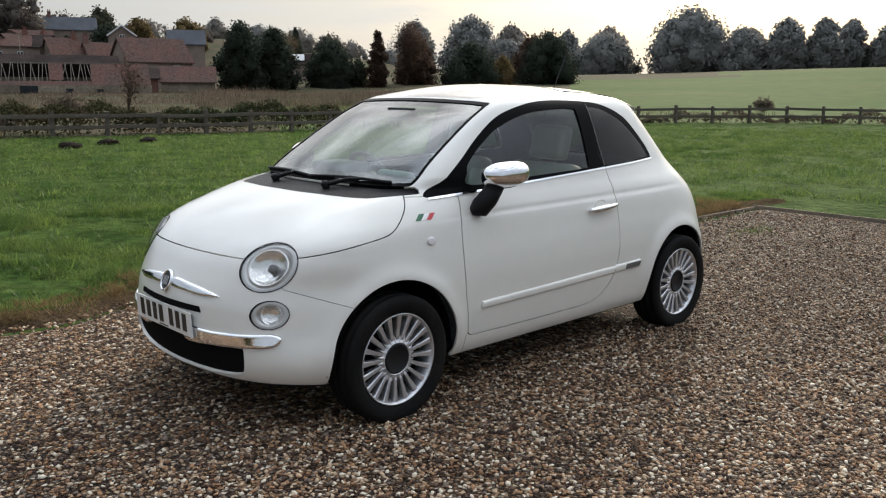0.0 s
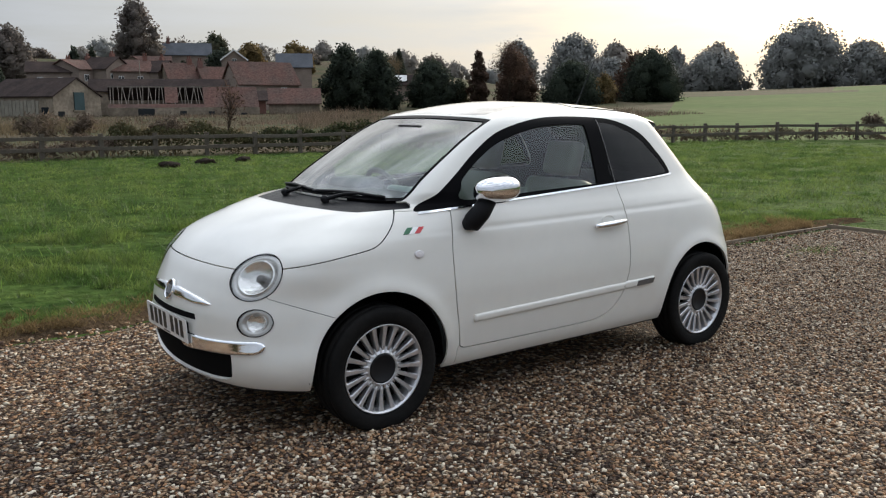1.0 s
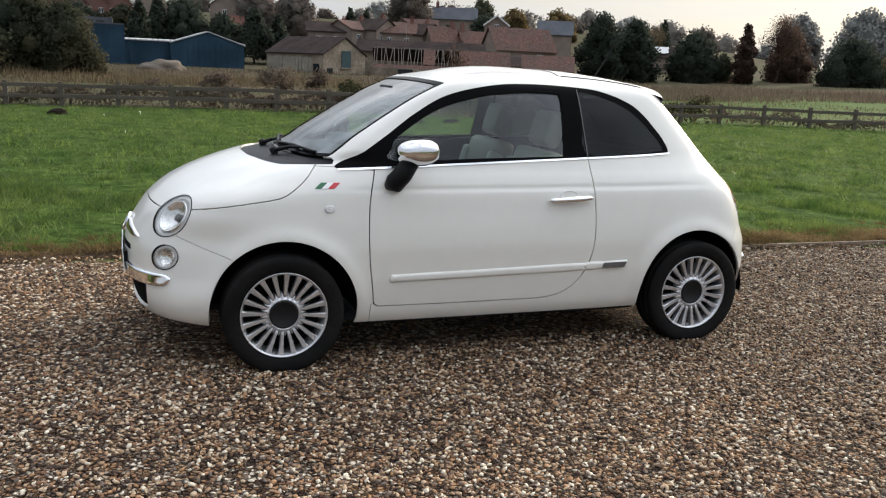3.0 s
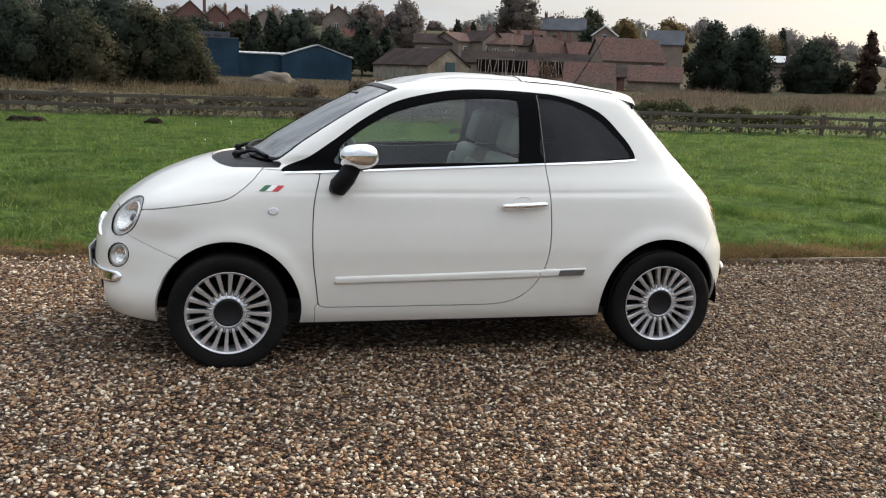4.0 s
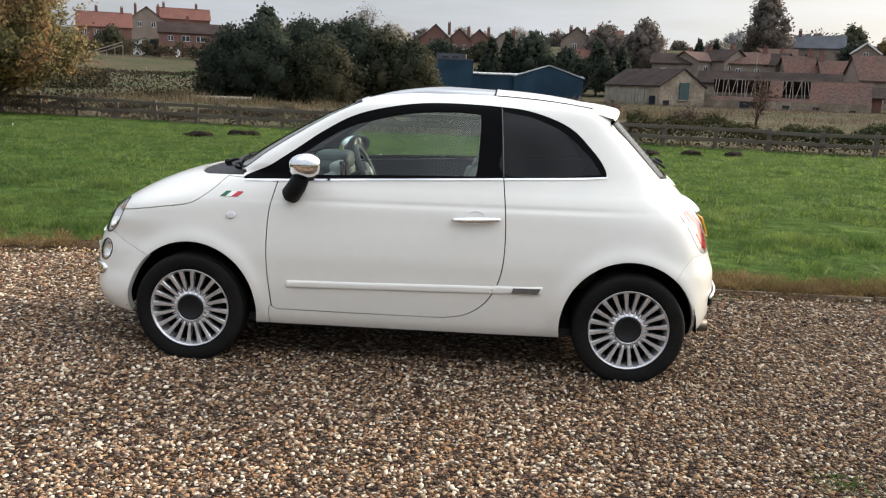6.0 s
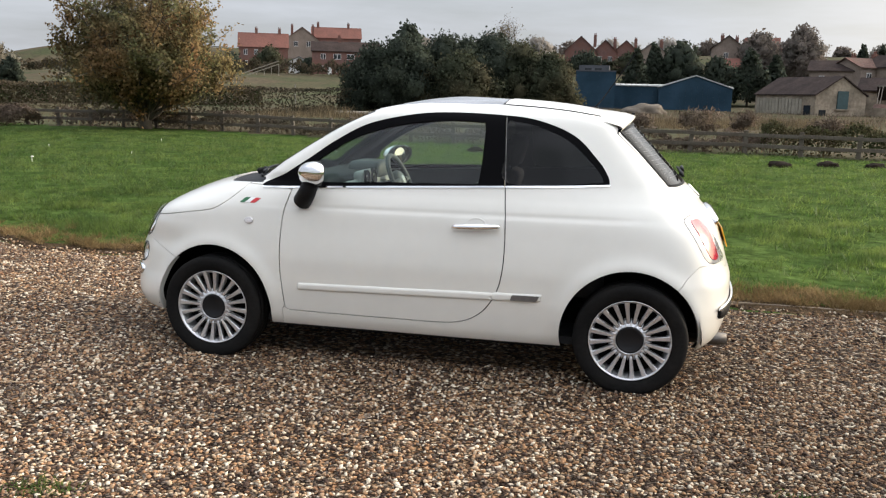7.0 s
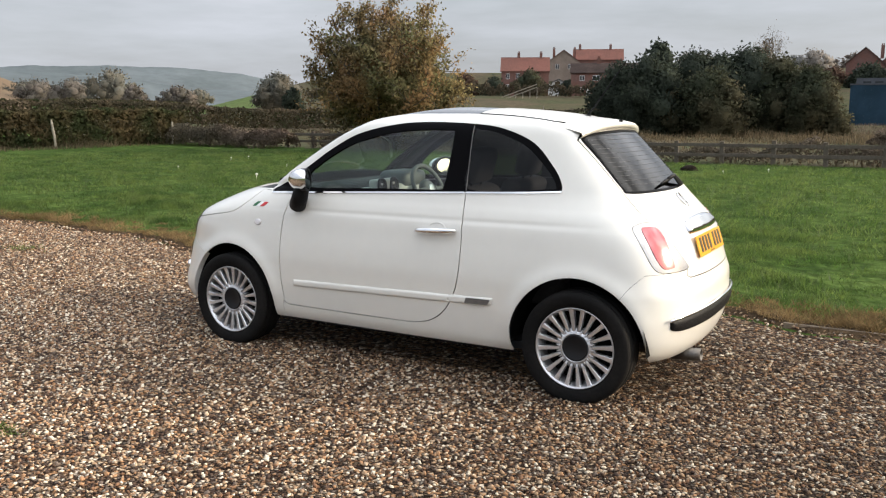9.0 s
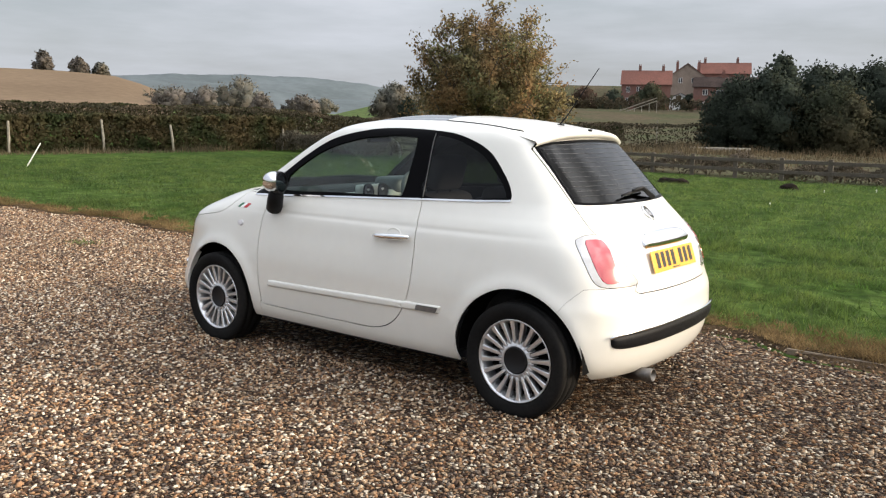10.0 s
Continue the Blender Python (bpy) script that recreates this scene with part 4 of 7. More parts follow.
moulding("window_strip", outline(np.r_[flow([(1.622, 1.0105), (1.95, 1.0235), (2.152, 1.035)], 6, False), flow([(2.156, 1.044), (1.95, 1.0325), (1.622, 1.0195)], 6, False)]), M["chrome"], 0.006, car, 0.01, 0.001, label="chrome strip along the window sill")
# added grey strip draws the light edge along the door gap
moulding("door_gap_edge", outline([(1.6195, 1.026), (1.6235, 1.026), (1.600, 1.366), (1.596, 1.366)]), M["badge_grey"], 0.002, car, 0.004, label="thin grey strip for the light edge of the door gap")
nose_only, tail_only = (lambda v: v[:, 0] + 0.40), (lambda v: 2.5 - v[:, 0])
moulding("bumper_bar", outline(flow([(0.18, 0.440), (0.35, 0.443), (0.52, 0.450), (0.605, 0.454), (0.632, 0.430), (0.612, 0.396), (0.52, 0.386), (0.35, 0.378), (0.18, 0.374)], 4), "yz", nose_only), M["chrome"], 0.015, car, 0.03, 0.008, label="chrome bumper bar", smooth_gap=0.012)
moulding("rear_bumper_bar", outline(flow([(-0.3, 0.452), (0.0, 0.452), (0.45, 0.444), (0.595, 0.437), (0.612, 0.41), (0.585, 0.378), (0.45, 0.366), (0.0, 0.365), (-0.3, 0.365)], 4), "yz", tail_only), M["trim"], 0.016, car, 0.03, 0.008, source=full, both=False, label="dark grey rear bumper insert", smooth_gap=0.03)
moulding("nose_slot", outline([(-0.1, 0.533), (0.262, 0.533), (0.275, 0.508), (-0.1, 0.505)], "yz", nose_only), M["intake"], 0.002, car, 0.004, source=full, both=False, label="black air slot")
moulding("moustache_bar", outline(flow([(0.045, 0.626), (0.15, 0.622), (0.27, 0.608), (0.360, 0.586), (0.27, 0.574), (0.15, 0.580), (0.045, 0.586)], 4), "yz", nose_only), M["chrome"], 0.012, car, 0.02, 0.004, label="chrome moustache bar", smooth_gap=0.013)
moulding("tailgate_handle", outline(flow([(-0.3, 0.893), (0.0, 0.894), (0.17, 0.887), (0.242, 0.866), (0.262, 0.822), (0.17, 0.816), (0.0, 0.816), (-0.3, 0.816)], 4), "yz", tail_only), M["chrome"], 0.030, tailgate, 0.03, 0.006, source=full, both=False, label="chrome handle bar", smooth_gap=0.026)

# roof spoiler
sp = []
for y in np.linspace(-0.47, 0.47, 25):
    k = (abs(y) / 0.47) ** 3
    sp.append([(2.02 - 0.06 * k, y, 1.4215 - 0.036 * k), (2.12 - 0.06 * k, y, 1.412 - 0.042 * k), (2.20 - 0.06 * k, y, 1.401 - 0.050 * k), (2.248 - 0.06 * k, y, 1.390 - 0.052 * k), (2.258 - 0.06 * k, y, 1.380 - 0.054 * k), (2.245 - 0.06 * k, y, 1.358 - 0.05 * k), (2.17 - 0.05 * k, y, 1.345 - 0.05 * k)])
sp = np.array(sp).reshape(-1, 3)
sf = [(i * 7 + j, i * 7 + j + 1, (i + 1) * 7 + j + 1, (i + 1) * 7 + j) for i in range(24) for j in range(6)]
part("spoiler", sheet("spoiler", sp, sf, M["paint"], True), parent=tailgate, label="white roof spoiler lip")

# floor pan, wheel wells
bm = box(2.2, 1.32, 0.04, (1.15, 0, 0.215))
box(0.5, 0.8, 0.03, (-0.28, 0, 0.225), bm=bm)
box(0.36, 0.8, 0.03, (2.48, 0, 0.235), bm=bm)
part("floor_pan", bm, M["dark_cloth"], car)
for cx, cz, r in ARCHES:
    for s in (-1, 1):
        bm = bmesh.new()
        prev = None
        for a in np.linspace(-0.06, math.pi + 0.06, 30):
            x, z = cx + math.cos(a) * (r + 0.012), cz + math.sin(a) * (r + 0.012)
            ring = [bm.verts.new((x, s * 0.735, z)), bm.verts.new((x, s * 0.46, z)), bm.verts.new((cx, s * 0.46, cz))]
            if prev:
                bm.faces.new((prev[0], prev[1], ring[1], ring[0]))
                bm.faces.new((prev[1], prev[2], ring[2], ring[1]))
            prev = ring
        part("wheel_liner", bm, M["intake"], car)

# wheels
TYRE = [(0.205, -0.072), (0.232, -0.088), (0.262, -0.0915), (0.280, -0.086), (0.288, -0.074), (0.2895, -0.056), (0.284, -0.054), (0.284, -0.047), (0.2905, -0.045), (0.2915, -0.006), (0.285, -0.004), (0.285, 0.004),
        (0.2915, 0.006), (0.2905, 0.045), (0.284, 0.047), (0.284, 0.054), (0.2895, 0.056), (0.288, 0.074), (0.280, 0.086), (0.262, 0.0915), (0.232, 0.088), (0.205, 0.072)]
RIM = [(0.186, 0.085), (0.190, -0.045), (0.197, -0.066), (0.2035, -0.078), (0.208, -0.0795), (0.2085, -0.072), (0.203, -0.060), (0.199, 0.085)]
me_tyre = mesh_of("tyre", lathe(TYRE, 72, close=True), M["rubber"], True)
me_rim = mesh_of("rim", lathe(RIM, 72, close=True), M["alloy"], True)
# the hub ring swells into a blunt tooth between each two spokes
hb, rings = bmesh.new(), []
for r, h, tooth in ((0.060, -0.020, 0), (0.090, -0.020, 1), (0.090, -0.048, 1), (0.086, -0.056, 0.9), (0.073, -0.063, 0), (0.0695, -0.061, 0), (0.066, -0.055, 0)):
    rings.append([hb.verts.new(((r + 0.020 * tooth * max(0.0, -math.cos(20 * a)) ** 1.5) * math.cos(a), h, (r + 0.020 * tooth * max(0.0, -math.cos(20 * a)) ** 1.5) * math.sin(a))) for a in np.linspace(0, 2 * math.pi, 240, endpoint=False)])
for a, b in zip(rings, rings[1:]):
    for i in range(240):
        hb.faces.new((a[i], a[(i + 1) % 240], b[(i + 1) % 240], b[i]))
me_ring = mesh_of("hub_ring", hb, M["alloy"])
me_cap = mesh_of("hub_cap", lathe([(0.0, -0.04), (0.0685, -0.045), (0.0685, -0.063), (0.066, -0.066), (0.060, -0.0655), (0.057, -0.063), (0.0, -0.064)], 48), M["cap"], True)
# black disc added for the shade in the gaps between spokes
me_gap_shade = mesh_of("spoke_gap_shade", lathe([(0.0, -0.012), (0.180, -0.006), (0.1855, 0.004), (0.1855, 0.06), (0.0, 0.06)], 48), M["intake"])
sb = bmesh.new()
spoke = [(0.082, 0.0062, -0.056), (0.098, 0.0082, -0.061), (0.13, 0.0094, -0.063), (0.17, 0.0112, -0.067), (0.190, 0.0128, -0.069), (0.200, 0.0165, -0.070)]
rows = []
for r, wd, y in spoke:
    rows.append([sb.verts.new(p) for p in ((r, y + 0.034, -wd * 0.8), (r, y + 0.004, -wd), (r, y, -wd * 0.72), (r, y, wd * 0.72), (r, y + 0.004, wd), (r, y + 0.034, wd * 0.8))])
for a, b in zip(rows, rows[1:]):
    for i in range(6):
        sb.faces.new((a[i], a[(i + 1) % 6], b[(i + 1) % 6], b[i]))
sb.faces.new(rows[0]), sb.faces.new(rows[-1])
me_spoke = mesh_of("spoke", sb, M["alloy"])
SPOKES = 20
for cx, cy, spin, s in ((0.0, -0.706, 4, 1), (2.3, -0.704, 11, 1), (0.0, 0.706, 7, -1), (2.3, 0.704, 0, -1)):
    m = Matrix.Translation((cx, cy, 0.273)) @ (Matrix() if s > 0 else Matrix.Rotation(math.pi, 4, "Z")) @ Matrix.Rotation(radians(spin), 4, "Y")
    wheel = new("wheel")
    wheel.parent, wheel.matrix_basis = car, m
    tagged(wheel, "multi-spoke silver alloy wheel with black tyre")
    for name, me in (("tyre", me_tyre), ("rim", me_rim), ("hub_ring", me_ring), ("hub_cap", me_cap), ("spoke_gap_shade", me_gap_shade)):
        part(name, me, parent=wheel)
    for k in range(SPOKES):
        part("spoke", me_spoke, parent=wheel, at=Matrix.Rotation(2 * math.pi * k / SPOKES, 4, "Y"))


def front_x(y, z):
    """x of the skin ahead of the middle at a given y and z."""
    lo, hi = float(nose_x(z)), XM
    for _ in range(40):
        mid_ = (lo + hi) / 2
        lo, hi = (lo, mid_) if float(half_at(np.array(mid_), np.array(z))) > abs(y) else (mid_, hi)
    return hi


def rear_x(y, z):
    lo, hi = XM, float(tail_x(z))
    for _ in range(40):
        mid_ = (lo + hi) / 2
        lo, hi = (mid_, hi) if float(half_at(np.array(mid_), np.array(z))) > abs(y) else (lo, mid_)
    return lo


def frame_of(origin, x, n):
    """A pose with its X along x and its Z along n."""
    x, n = Vector(x).normalized(), Vector(n).normalized()
    x = (x - n * x.dot(n)).normalized()
    y = n.cross(x)
    m = Matrix((x, y, n)).transposed().to_4x4()
    m.translation = origin
    return m


MIRROR_Y = Matrix.Diagonal((1, -1, 1, 1))


def both_sides(name, build, mat, parent, label="", smooth=True):
    """A part on the near side and its mirror image on the far side."""
    out = []
    for m in (Matrix(), MIRROR_Y):
        bm = build()
        bmesh.ops.transform(bm, matrix=m, verts=bm.verts)
        out.append(part(name, bm, mat, parent, label, smooth))
    return out


def oval(m, profile, sx, sy, sides=48):
    """A turned shape of (radius, height) stretched to an oval, in the frame m."""
    bm = lathe(profile, sides, "z", close=min(profile[0][0], profile[-1][0]) > 0.01, caps=False)
    bmesh.ops.transform(bm, matrix=m @ Matrix.Diagonal((sx, sy, 1, 1)), verts=bm.verts)
    return bm


# headlamps and fog lamps
lamp_m, fog_m = frame_of(LAMP, LAMP_X, LAMP_N), frame_of(FOG, FOG_X, FOG_N)


def patch(field):
    """The bit of skin inside a field, finely parted."""
    g = cut(near, lambda v: field(v) - 0.03)[0]
    return cut(refined(refined(g)), field)[0]


def lamp_unit(name, label, field, m, sx, sy, bulge, inner):
    """A lamp whose rim and lens follow the skin, with turned pieces inside; near and far side."""
    rim, lens = patch(lambda v: np.maximum(field(v), -field(v) - 0.0040)), patch(lambda v: field(v) + 0.003)
    k = np.clip(-field(lens[0]) / 0.05, 0, 1)
    bowl = (lens[0] - lens[1] * (0.006 + 0.045 * np.clip((k - 0.35) / 0.5, 0, 1) ** 1.5)[:, None], lens[1], lens[2])
    m = frame_of(Vector(lens[0][k > 0.9].mean(0)), m.to_3x3().col[0], Vector(lens[1].mean(0)))
    lens = (lens[0] + lens[1] * (0.002 + bulge * np.sqrt(1 - (1 - k) ** 2))[:, None], lens[1], lens[2])
    for flip, mm in ((lambda s: s, Matrix()), (mirrored, MIRROR_Y)):
        lamp = part(name, panel(name, flip(rim), M["gloss_black"], 0.002, 0.012), parent=car, label=label)
        for nm, (v, _, t), mat in (("lens", flip(lens), "lens"), ("lamp_bowl", flip(bowl), "lamp_silver")):
            made = part(nm, sheet(nm, v, t, M[mat], True), parent=lamp)
            made.visible_shadow = nm != "lens"
        for nm, profile, mat, dx, ax, ay in inner:
            bm = oval(m @ Matrix.Translation((dx, 0, 0)), profile, ax, ay)
            bmesh.ops.transform(bm, matrix=mm, verts=bm.verts)
            part(nm, bm, M[mat], lamp, "", True)


lamp_unit("headlamp", "round headlamp under a clear lens", lamp_field, lamp_m, 0.134, 0.108, 0.008, (
    ("reflector", [(0.76, -0.05), (0.76, -0.018), (0.73, -0.013), (0.69, -0.015), (0.62, -0.028), (0.42, -0.042), (0.15, -0.048), (0.001, -0.048)], "reflector", -0.006, 0.122, 0.108),
    ("bulb_shield", [(0.20, -0.05), (0.19, -0.034), (0.12, -0.030), (0.001, -0.029)], "badge_grey", 0.004, 0.10, 0.10)))
lamp_unit("fog_lamp", "round fog lamp with a clear lens", fog_field, fog_m, 0.070, 0.058, 0.005, (
    ("reflector", [(0.72, -0.035), (0.70, -0.012), (0.66, -0.012), (0.55, -0.026), (0.30, -0.034), (0.001, -0.036)], "reflector", 0.004, 0.064, 0.062),))

# door mirrors
def mirror_shell(lo, hi):
    bm = bmesh.new()
    rows_ = []
    for a in np.linspace(0.02, 1.0, 14):
        t = a * math.pi * 0.60
        ring = []
        for b in np.linspace(0, 2 * math.pi, 36, endpoint=False):
            c, s = math.cos(b), math.sin(b)
            e = (abs(c) ** 2.6 + abs(s) ** 2.6) ** (-1 / 2.6)
            k = math.sin(t) if t < math.pi / 2 else 1 - 0.10 * (1 - math.sin(t)) - 0.25 * (t - math.pi / 2)
            y, z = c * e * k * 0.113, s * e * k * 0.066
            x = -math.cos(t) * 0.074
            ring.append((0.622 + x - 0.30 * y * 0.35, -0.828 + y, 1.052 + z * (1 - 0.12 * (z < 0)) - 0.10 * y))
        rows_.append([bm.verts.new(p) for p in ring])
    bm.faces.new(rows_[0])
    for a, b in zip(rows_, rows_[1:]):
        for i in range(36):
            bm.faces.new((a[i], a[(i + 1) % 36], b[(i + 1) % 36], b[i]))
    return bm


for m, aim in ((Matrix(), (0.99, -0.08, 0.06)), (MIRROR_Y, (0.955, -0.29, 0.12))):
    door_mirror = None
    for name, build, mat, label in (
            ("door_mirror", lambda: mirror_shell(0, 1), "chrome", "chrome-capped door mirror on a black stalk"),
            ("stalk", lambda: rod([(0.505, -0.722, 0.880), (0.530, -0.752, 0.896), (0.566, -0.776, 0.945), (0.602, -0.795, 1.012)], [0.022, 0.050, 0.048, 0.042], 18), "trim", "black plastic stalk"),
            ("mirror_rim", lambda: oval(frame_of((0.657, -0.826, 1.054), (0.12, 1, -0.1), (1, -0.105, 0)), [(1.08, -0.03), (1.08, 0.002), (0.98, 0.006), (0.86, 0.003), (0.86, -0.02)], 0.100, 0.0605), "trim", "black rim"),
            ("mirror_glass", lambda: oval(frame_of((0.659, -0.826, 1.054), (0.12, 1, -0.1), aim), [(0.92, 0.0), (0.5, 0.001), (0.001, 0.0015)], 0.098, 0.0585), "mirror_dark" if m == Matrix() else "mirror_silver", "mirror glass")):
        bm = build()
        if name != "stalk":
            bmesh.ops.transform(bm, matrix=Matrix.Translation((0.622, -0.828, 0)) @ Matrix.Rotation(radians(33), 4, "Z") @ Matrix.Translation((-0.622, 0.828, 0)), verts=bm.verts)
        bmesh.ops.transform(bm, matrix=m, verts=bm.verts)
        made = part(name, bm, M[mat], door_mirror or car, label, True)
        door_mirror = door_mirror or made

# door handles
def handle_bar():
    bm = bmesh.new()
    pts, rad_ = [], []
    for s in np.linspace(0, 1, 13):
        x = 1.366 + s * 0.248
        y = -float(half_at(np.array(x), np.array(0.812))) - 0.020 - 0.010 * math.sin(s * math.pi)
        pts.append((x, y, 0.806 + 0.012 * s))
        rad_.append(0.007 + 0.0100 * math.sin(min(max(s, 0.02), 0.98) * math.pi) ** 0.35)
    return rod(pts, rad_, 14, bm)


both_sides("door_handle", handle_bar, M["chrome"], car, "chrome bar door handle")
cup = lambda: oval(frame_of((1.487, -float(half_at(np.array(1.487), np.array(0.82))) - 0.001, 0.822), (1, 0, 0.02), (0, -1, 0.18)), [(1.0, -0.004), (0.98, 0.002), (0.9, 0.002), (0.7, -0.004), (0.001, -0.006)], 0.055, 0.035)
both_sides("handle_cup", cup, M["paint"], car)

# side repeaters, enamel flags
both_sides("side_repeater", lambda: oval(frame_of((0.217, -float(half_at(np.array(0.217), np.array(0.775))) - 0.002, 0.775), (1, 0, 0), (0, -1, 0.2)), [(1.0, -0.006), (0.95, 0.004), (0.85, 0.007), (0.6, 0.006), (0.001, 0.009)], 0.026, 0.019), M["white_lens"], car, "clear oval side repeater lamp")
for k, mat in enumerate(("flag_g", "flag_w", "flag_r")):
    x0 = 0.150 + 0.0305 * k
    moulding("flag_badge", outline([(x0, 0.868), (x0 + 0.0305, 0.868), (x0 + 0.0625, 0.895), (x0 + 0.032, 0.895)]), M[mat], 0.003, car, 0.004, label={"flag_g": "green", "flag_w": "white", "flag_r": "red"}[mat] + " stripe of enamel flag badge")

# badges
for x, z, n, par in ((front_x(0, 0.604) - 0.006, 0.604, (-1, 0, 0.42), car), (rear_x(0, 0.972) + 0.004, 0.972, (1, 0, 0.98), tailgate)):
    m = frame_of((x, 0, z), (0, 1, 0), n)
    badge = part("badge", oval(m, [(1.0, -0.012), (1.0, 0.006), (0.93, 0.011), (0.84, 0.011), (0.80, 0.006), (0.78, -0.01)], 0.043, 0.050), M["chrome"], par, "round chrome badge ring", True)
    part("badge_field", oval(m, [(0.82, 0.004), (0.5, 0.007), (0.001, 0.008)], 0.043, 0.050), M["ink"] if par == car else M["dark_metal"], badge, "dark badge centre", True)
    for k in (-1.5, -0.5, 0.5, 1.5):
        part("badge_bar", box(0.005, 0.040, 0.002, (0, 0, 0), turn=m @ Matrix.Translation((k * 0.011, 0, 0.009))), M["alloy"], badge)

# number plates: plain bars stand for the characters
def number_plate(m, mat, label, parent):
    plate = part("number_plate", box(0.52, 0.111, 0.006, bevel=0.002, turn=m), mat, parent, label)
    x = -0.222
    for i in range(7):
        w = 0.050
        part("plate_bar", box(w * 0.72, 0.079, 0.003, bevel=0.001, turn=m @ Matrix.Translation((x + w / 2, 0.004, 0.0035))), M["ink"], plate)
        x += 0.061 if i != 3 else 0.094
    part("plate_bar", box(0.085, 0.006, 0.002, turn=m @ Matrix.Translation((0.0, -0.047, 0.003))), M["ink"], plate)
    return plate


number_plate(frame_of((-0.712, 0.005, 0.452), (0, -1, 0), (-1, 0, -0.06)), M["plate_w"], "white front number plate", car)
number_plate(frame_of((rear_x(0, 0.756) + 0.005, -0.008, 0.756), (0, 1, 0), (1, 0, 0.33)), M["plate_y"], "yellow rear number plate", tailgate)
part("plate_holder", box(0.016, 0.46, 0.08, (-0.700, 0.005, 0.450), 0.004), M["trim"], car)

# wipers
def on_screen(y, z, out):
    return Vector((front_x(y, z) - 0.62 * out, y, z + 0.78 * out))


for a, b, piv in (((0.545, 1.006), (0.02, 1.012), (0.24, 0.985)), ((0.02, 1.010), (-0.505, 1.012), (-0.20, 0.985))):
    blade = [on_screen(a[0] + (b[0] - a[0]) * s, a[1] + (b[1] - a[1]) * s + 0.010 * math.sin(math.pi * s), 0.010) for s in np.linspace(0, 1, 14)]
    wiper = part("wiper", rod(blade, 0.008, 8), M["trim"], car, "black wiper blade", True)
    hub = on_screen(piv[0], 1.0, 0.012) + Vector((-0.035, 0, -0.014))
    part("wiper_arm", rod([hub, on_screen(piv[0] - 0.08, 1.008, 0.020), blade[9]], [0.012, 0.009, 0.006], 8), M["trim"], wiper)
    part("wiper_hub", oval(frame_of(hub, (0, 1, 0), (-0.5, 0, 0.85)), [(0.018, -0.02), (0.018, 0.012), (0.012, 0.018), (0.001, 0.02)], 1, 1, 20), M["trim"], wiper, "", True)
pts = [Vector((rear_x(y, z) + 0.016, y, z + 0.014)) for y, z in ((-0.17, 1.055), (-0.05, 1.066), (0.07, 1.074), (0.17, 1.078))]
wiper = part("rear_wiper", rod(pts, [0.006, 0.009, 0.009, 0.006], 8), M["trim"], tailgate, "black rear wiper", True)
part("wiper_arm", rod([Vector((rear_x(0.19, 1.04) + 0.012, 0.19, 1.045)), pts[2] + Vector((0.012, 0, 0.012)), pts[1] + Vector((0.008, 0, 0.01))], [0.015, 0.011, 0.007], 10), M["trim"], wiper, "", True)

# thin grey heater wires added in place of pale reflected streaks on the glass
for z in np.arange(1.075, 1.325, 0.0225):
    wire = [(rear_x(y, z) - 0.001, y, z) for y in np.linspace(-0.44, 0.44, 15)]
    part("streak_wire", rod(wire, 0.0006, 4), M["badge_grey"], tailgate)
part("washer_jet", box(0.02, 0.02, 0.012, (2.243, 0.0, 1.397), 0.004), M["trim"], tailgate)

line = []
for y in np.linspace(-0.625, 0.625, 33):
    z = float(np.interp(abs(y), [0, 0.45, 0.6, 0.63], [0.459, 0.451, 0.443, 0.432]))
    line.append((rear_x(y, z) + 0.014, y * 1.006, z))
part("rear_bumper_trim", rod(line, 0.0075, 8), M["chrome"], car, "thin chrome trim", True)

# black seams between the roof and the body sides
def roof_seam():
    line = []
    for x in np.linspace(1.57, 2.08, 18):
        y = float(np.interp(x, [1.559, 1.80, 2.02, 2.08], [0.400, 0.417, 0.430, 0.415]))
        lo, hi = 1.30, TOP
        for _ in range(30):
            z = (lo + hi) / 2
            lo, hi = (z, hi) if float(half_at(np.array(x), np.array(z))) > y else (lo, z)
        line.append((x, -y, lo + 0.0005))
    return rod(line, 0.0042, 6)


both_sides("roof_seam", roof_seam, M["gloss_black"], car, "black roof seam")

# exhaust, aerial
bm = lathe([(0.027, 0.0), (0.027, 0.15), (0.033, 0.15), (0.034, 0.0)], 28, close=True)
bmesh.ops.transform(bm, matrix=Matrix.Translation((2.668, -0.300, 0.188)) @ Matrix.Rotation(radians(-90), 4, "Z") @ Matrix.Rotation(radians(4), 4, "X"), verts=bm.verts)
part("exhaust_tip", bm, M["steel"], car, "dull steel exhaust pipe", True)
part("exhaust_pipe", rod([(2.0, -0.29, 0.21), (2.70, -0.29, 0.188)], 0.03, 12), M["dark_metal"], car)
aerial = part("aerial", rod([(2.015, 0.05, 1.418), (2.06, 0.057, 1.470), (2.235, 0.085, 1.735)], [0.005, 0.0035, 0.0024], 8), M["trim"], car, "thin black roof aerial")
part("aerial_foot", box(0.07, 0.035, 0.02, (2.01, 0.05, 1.419), 0.008), M["trim"], aerial)

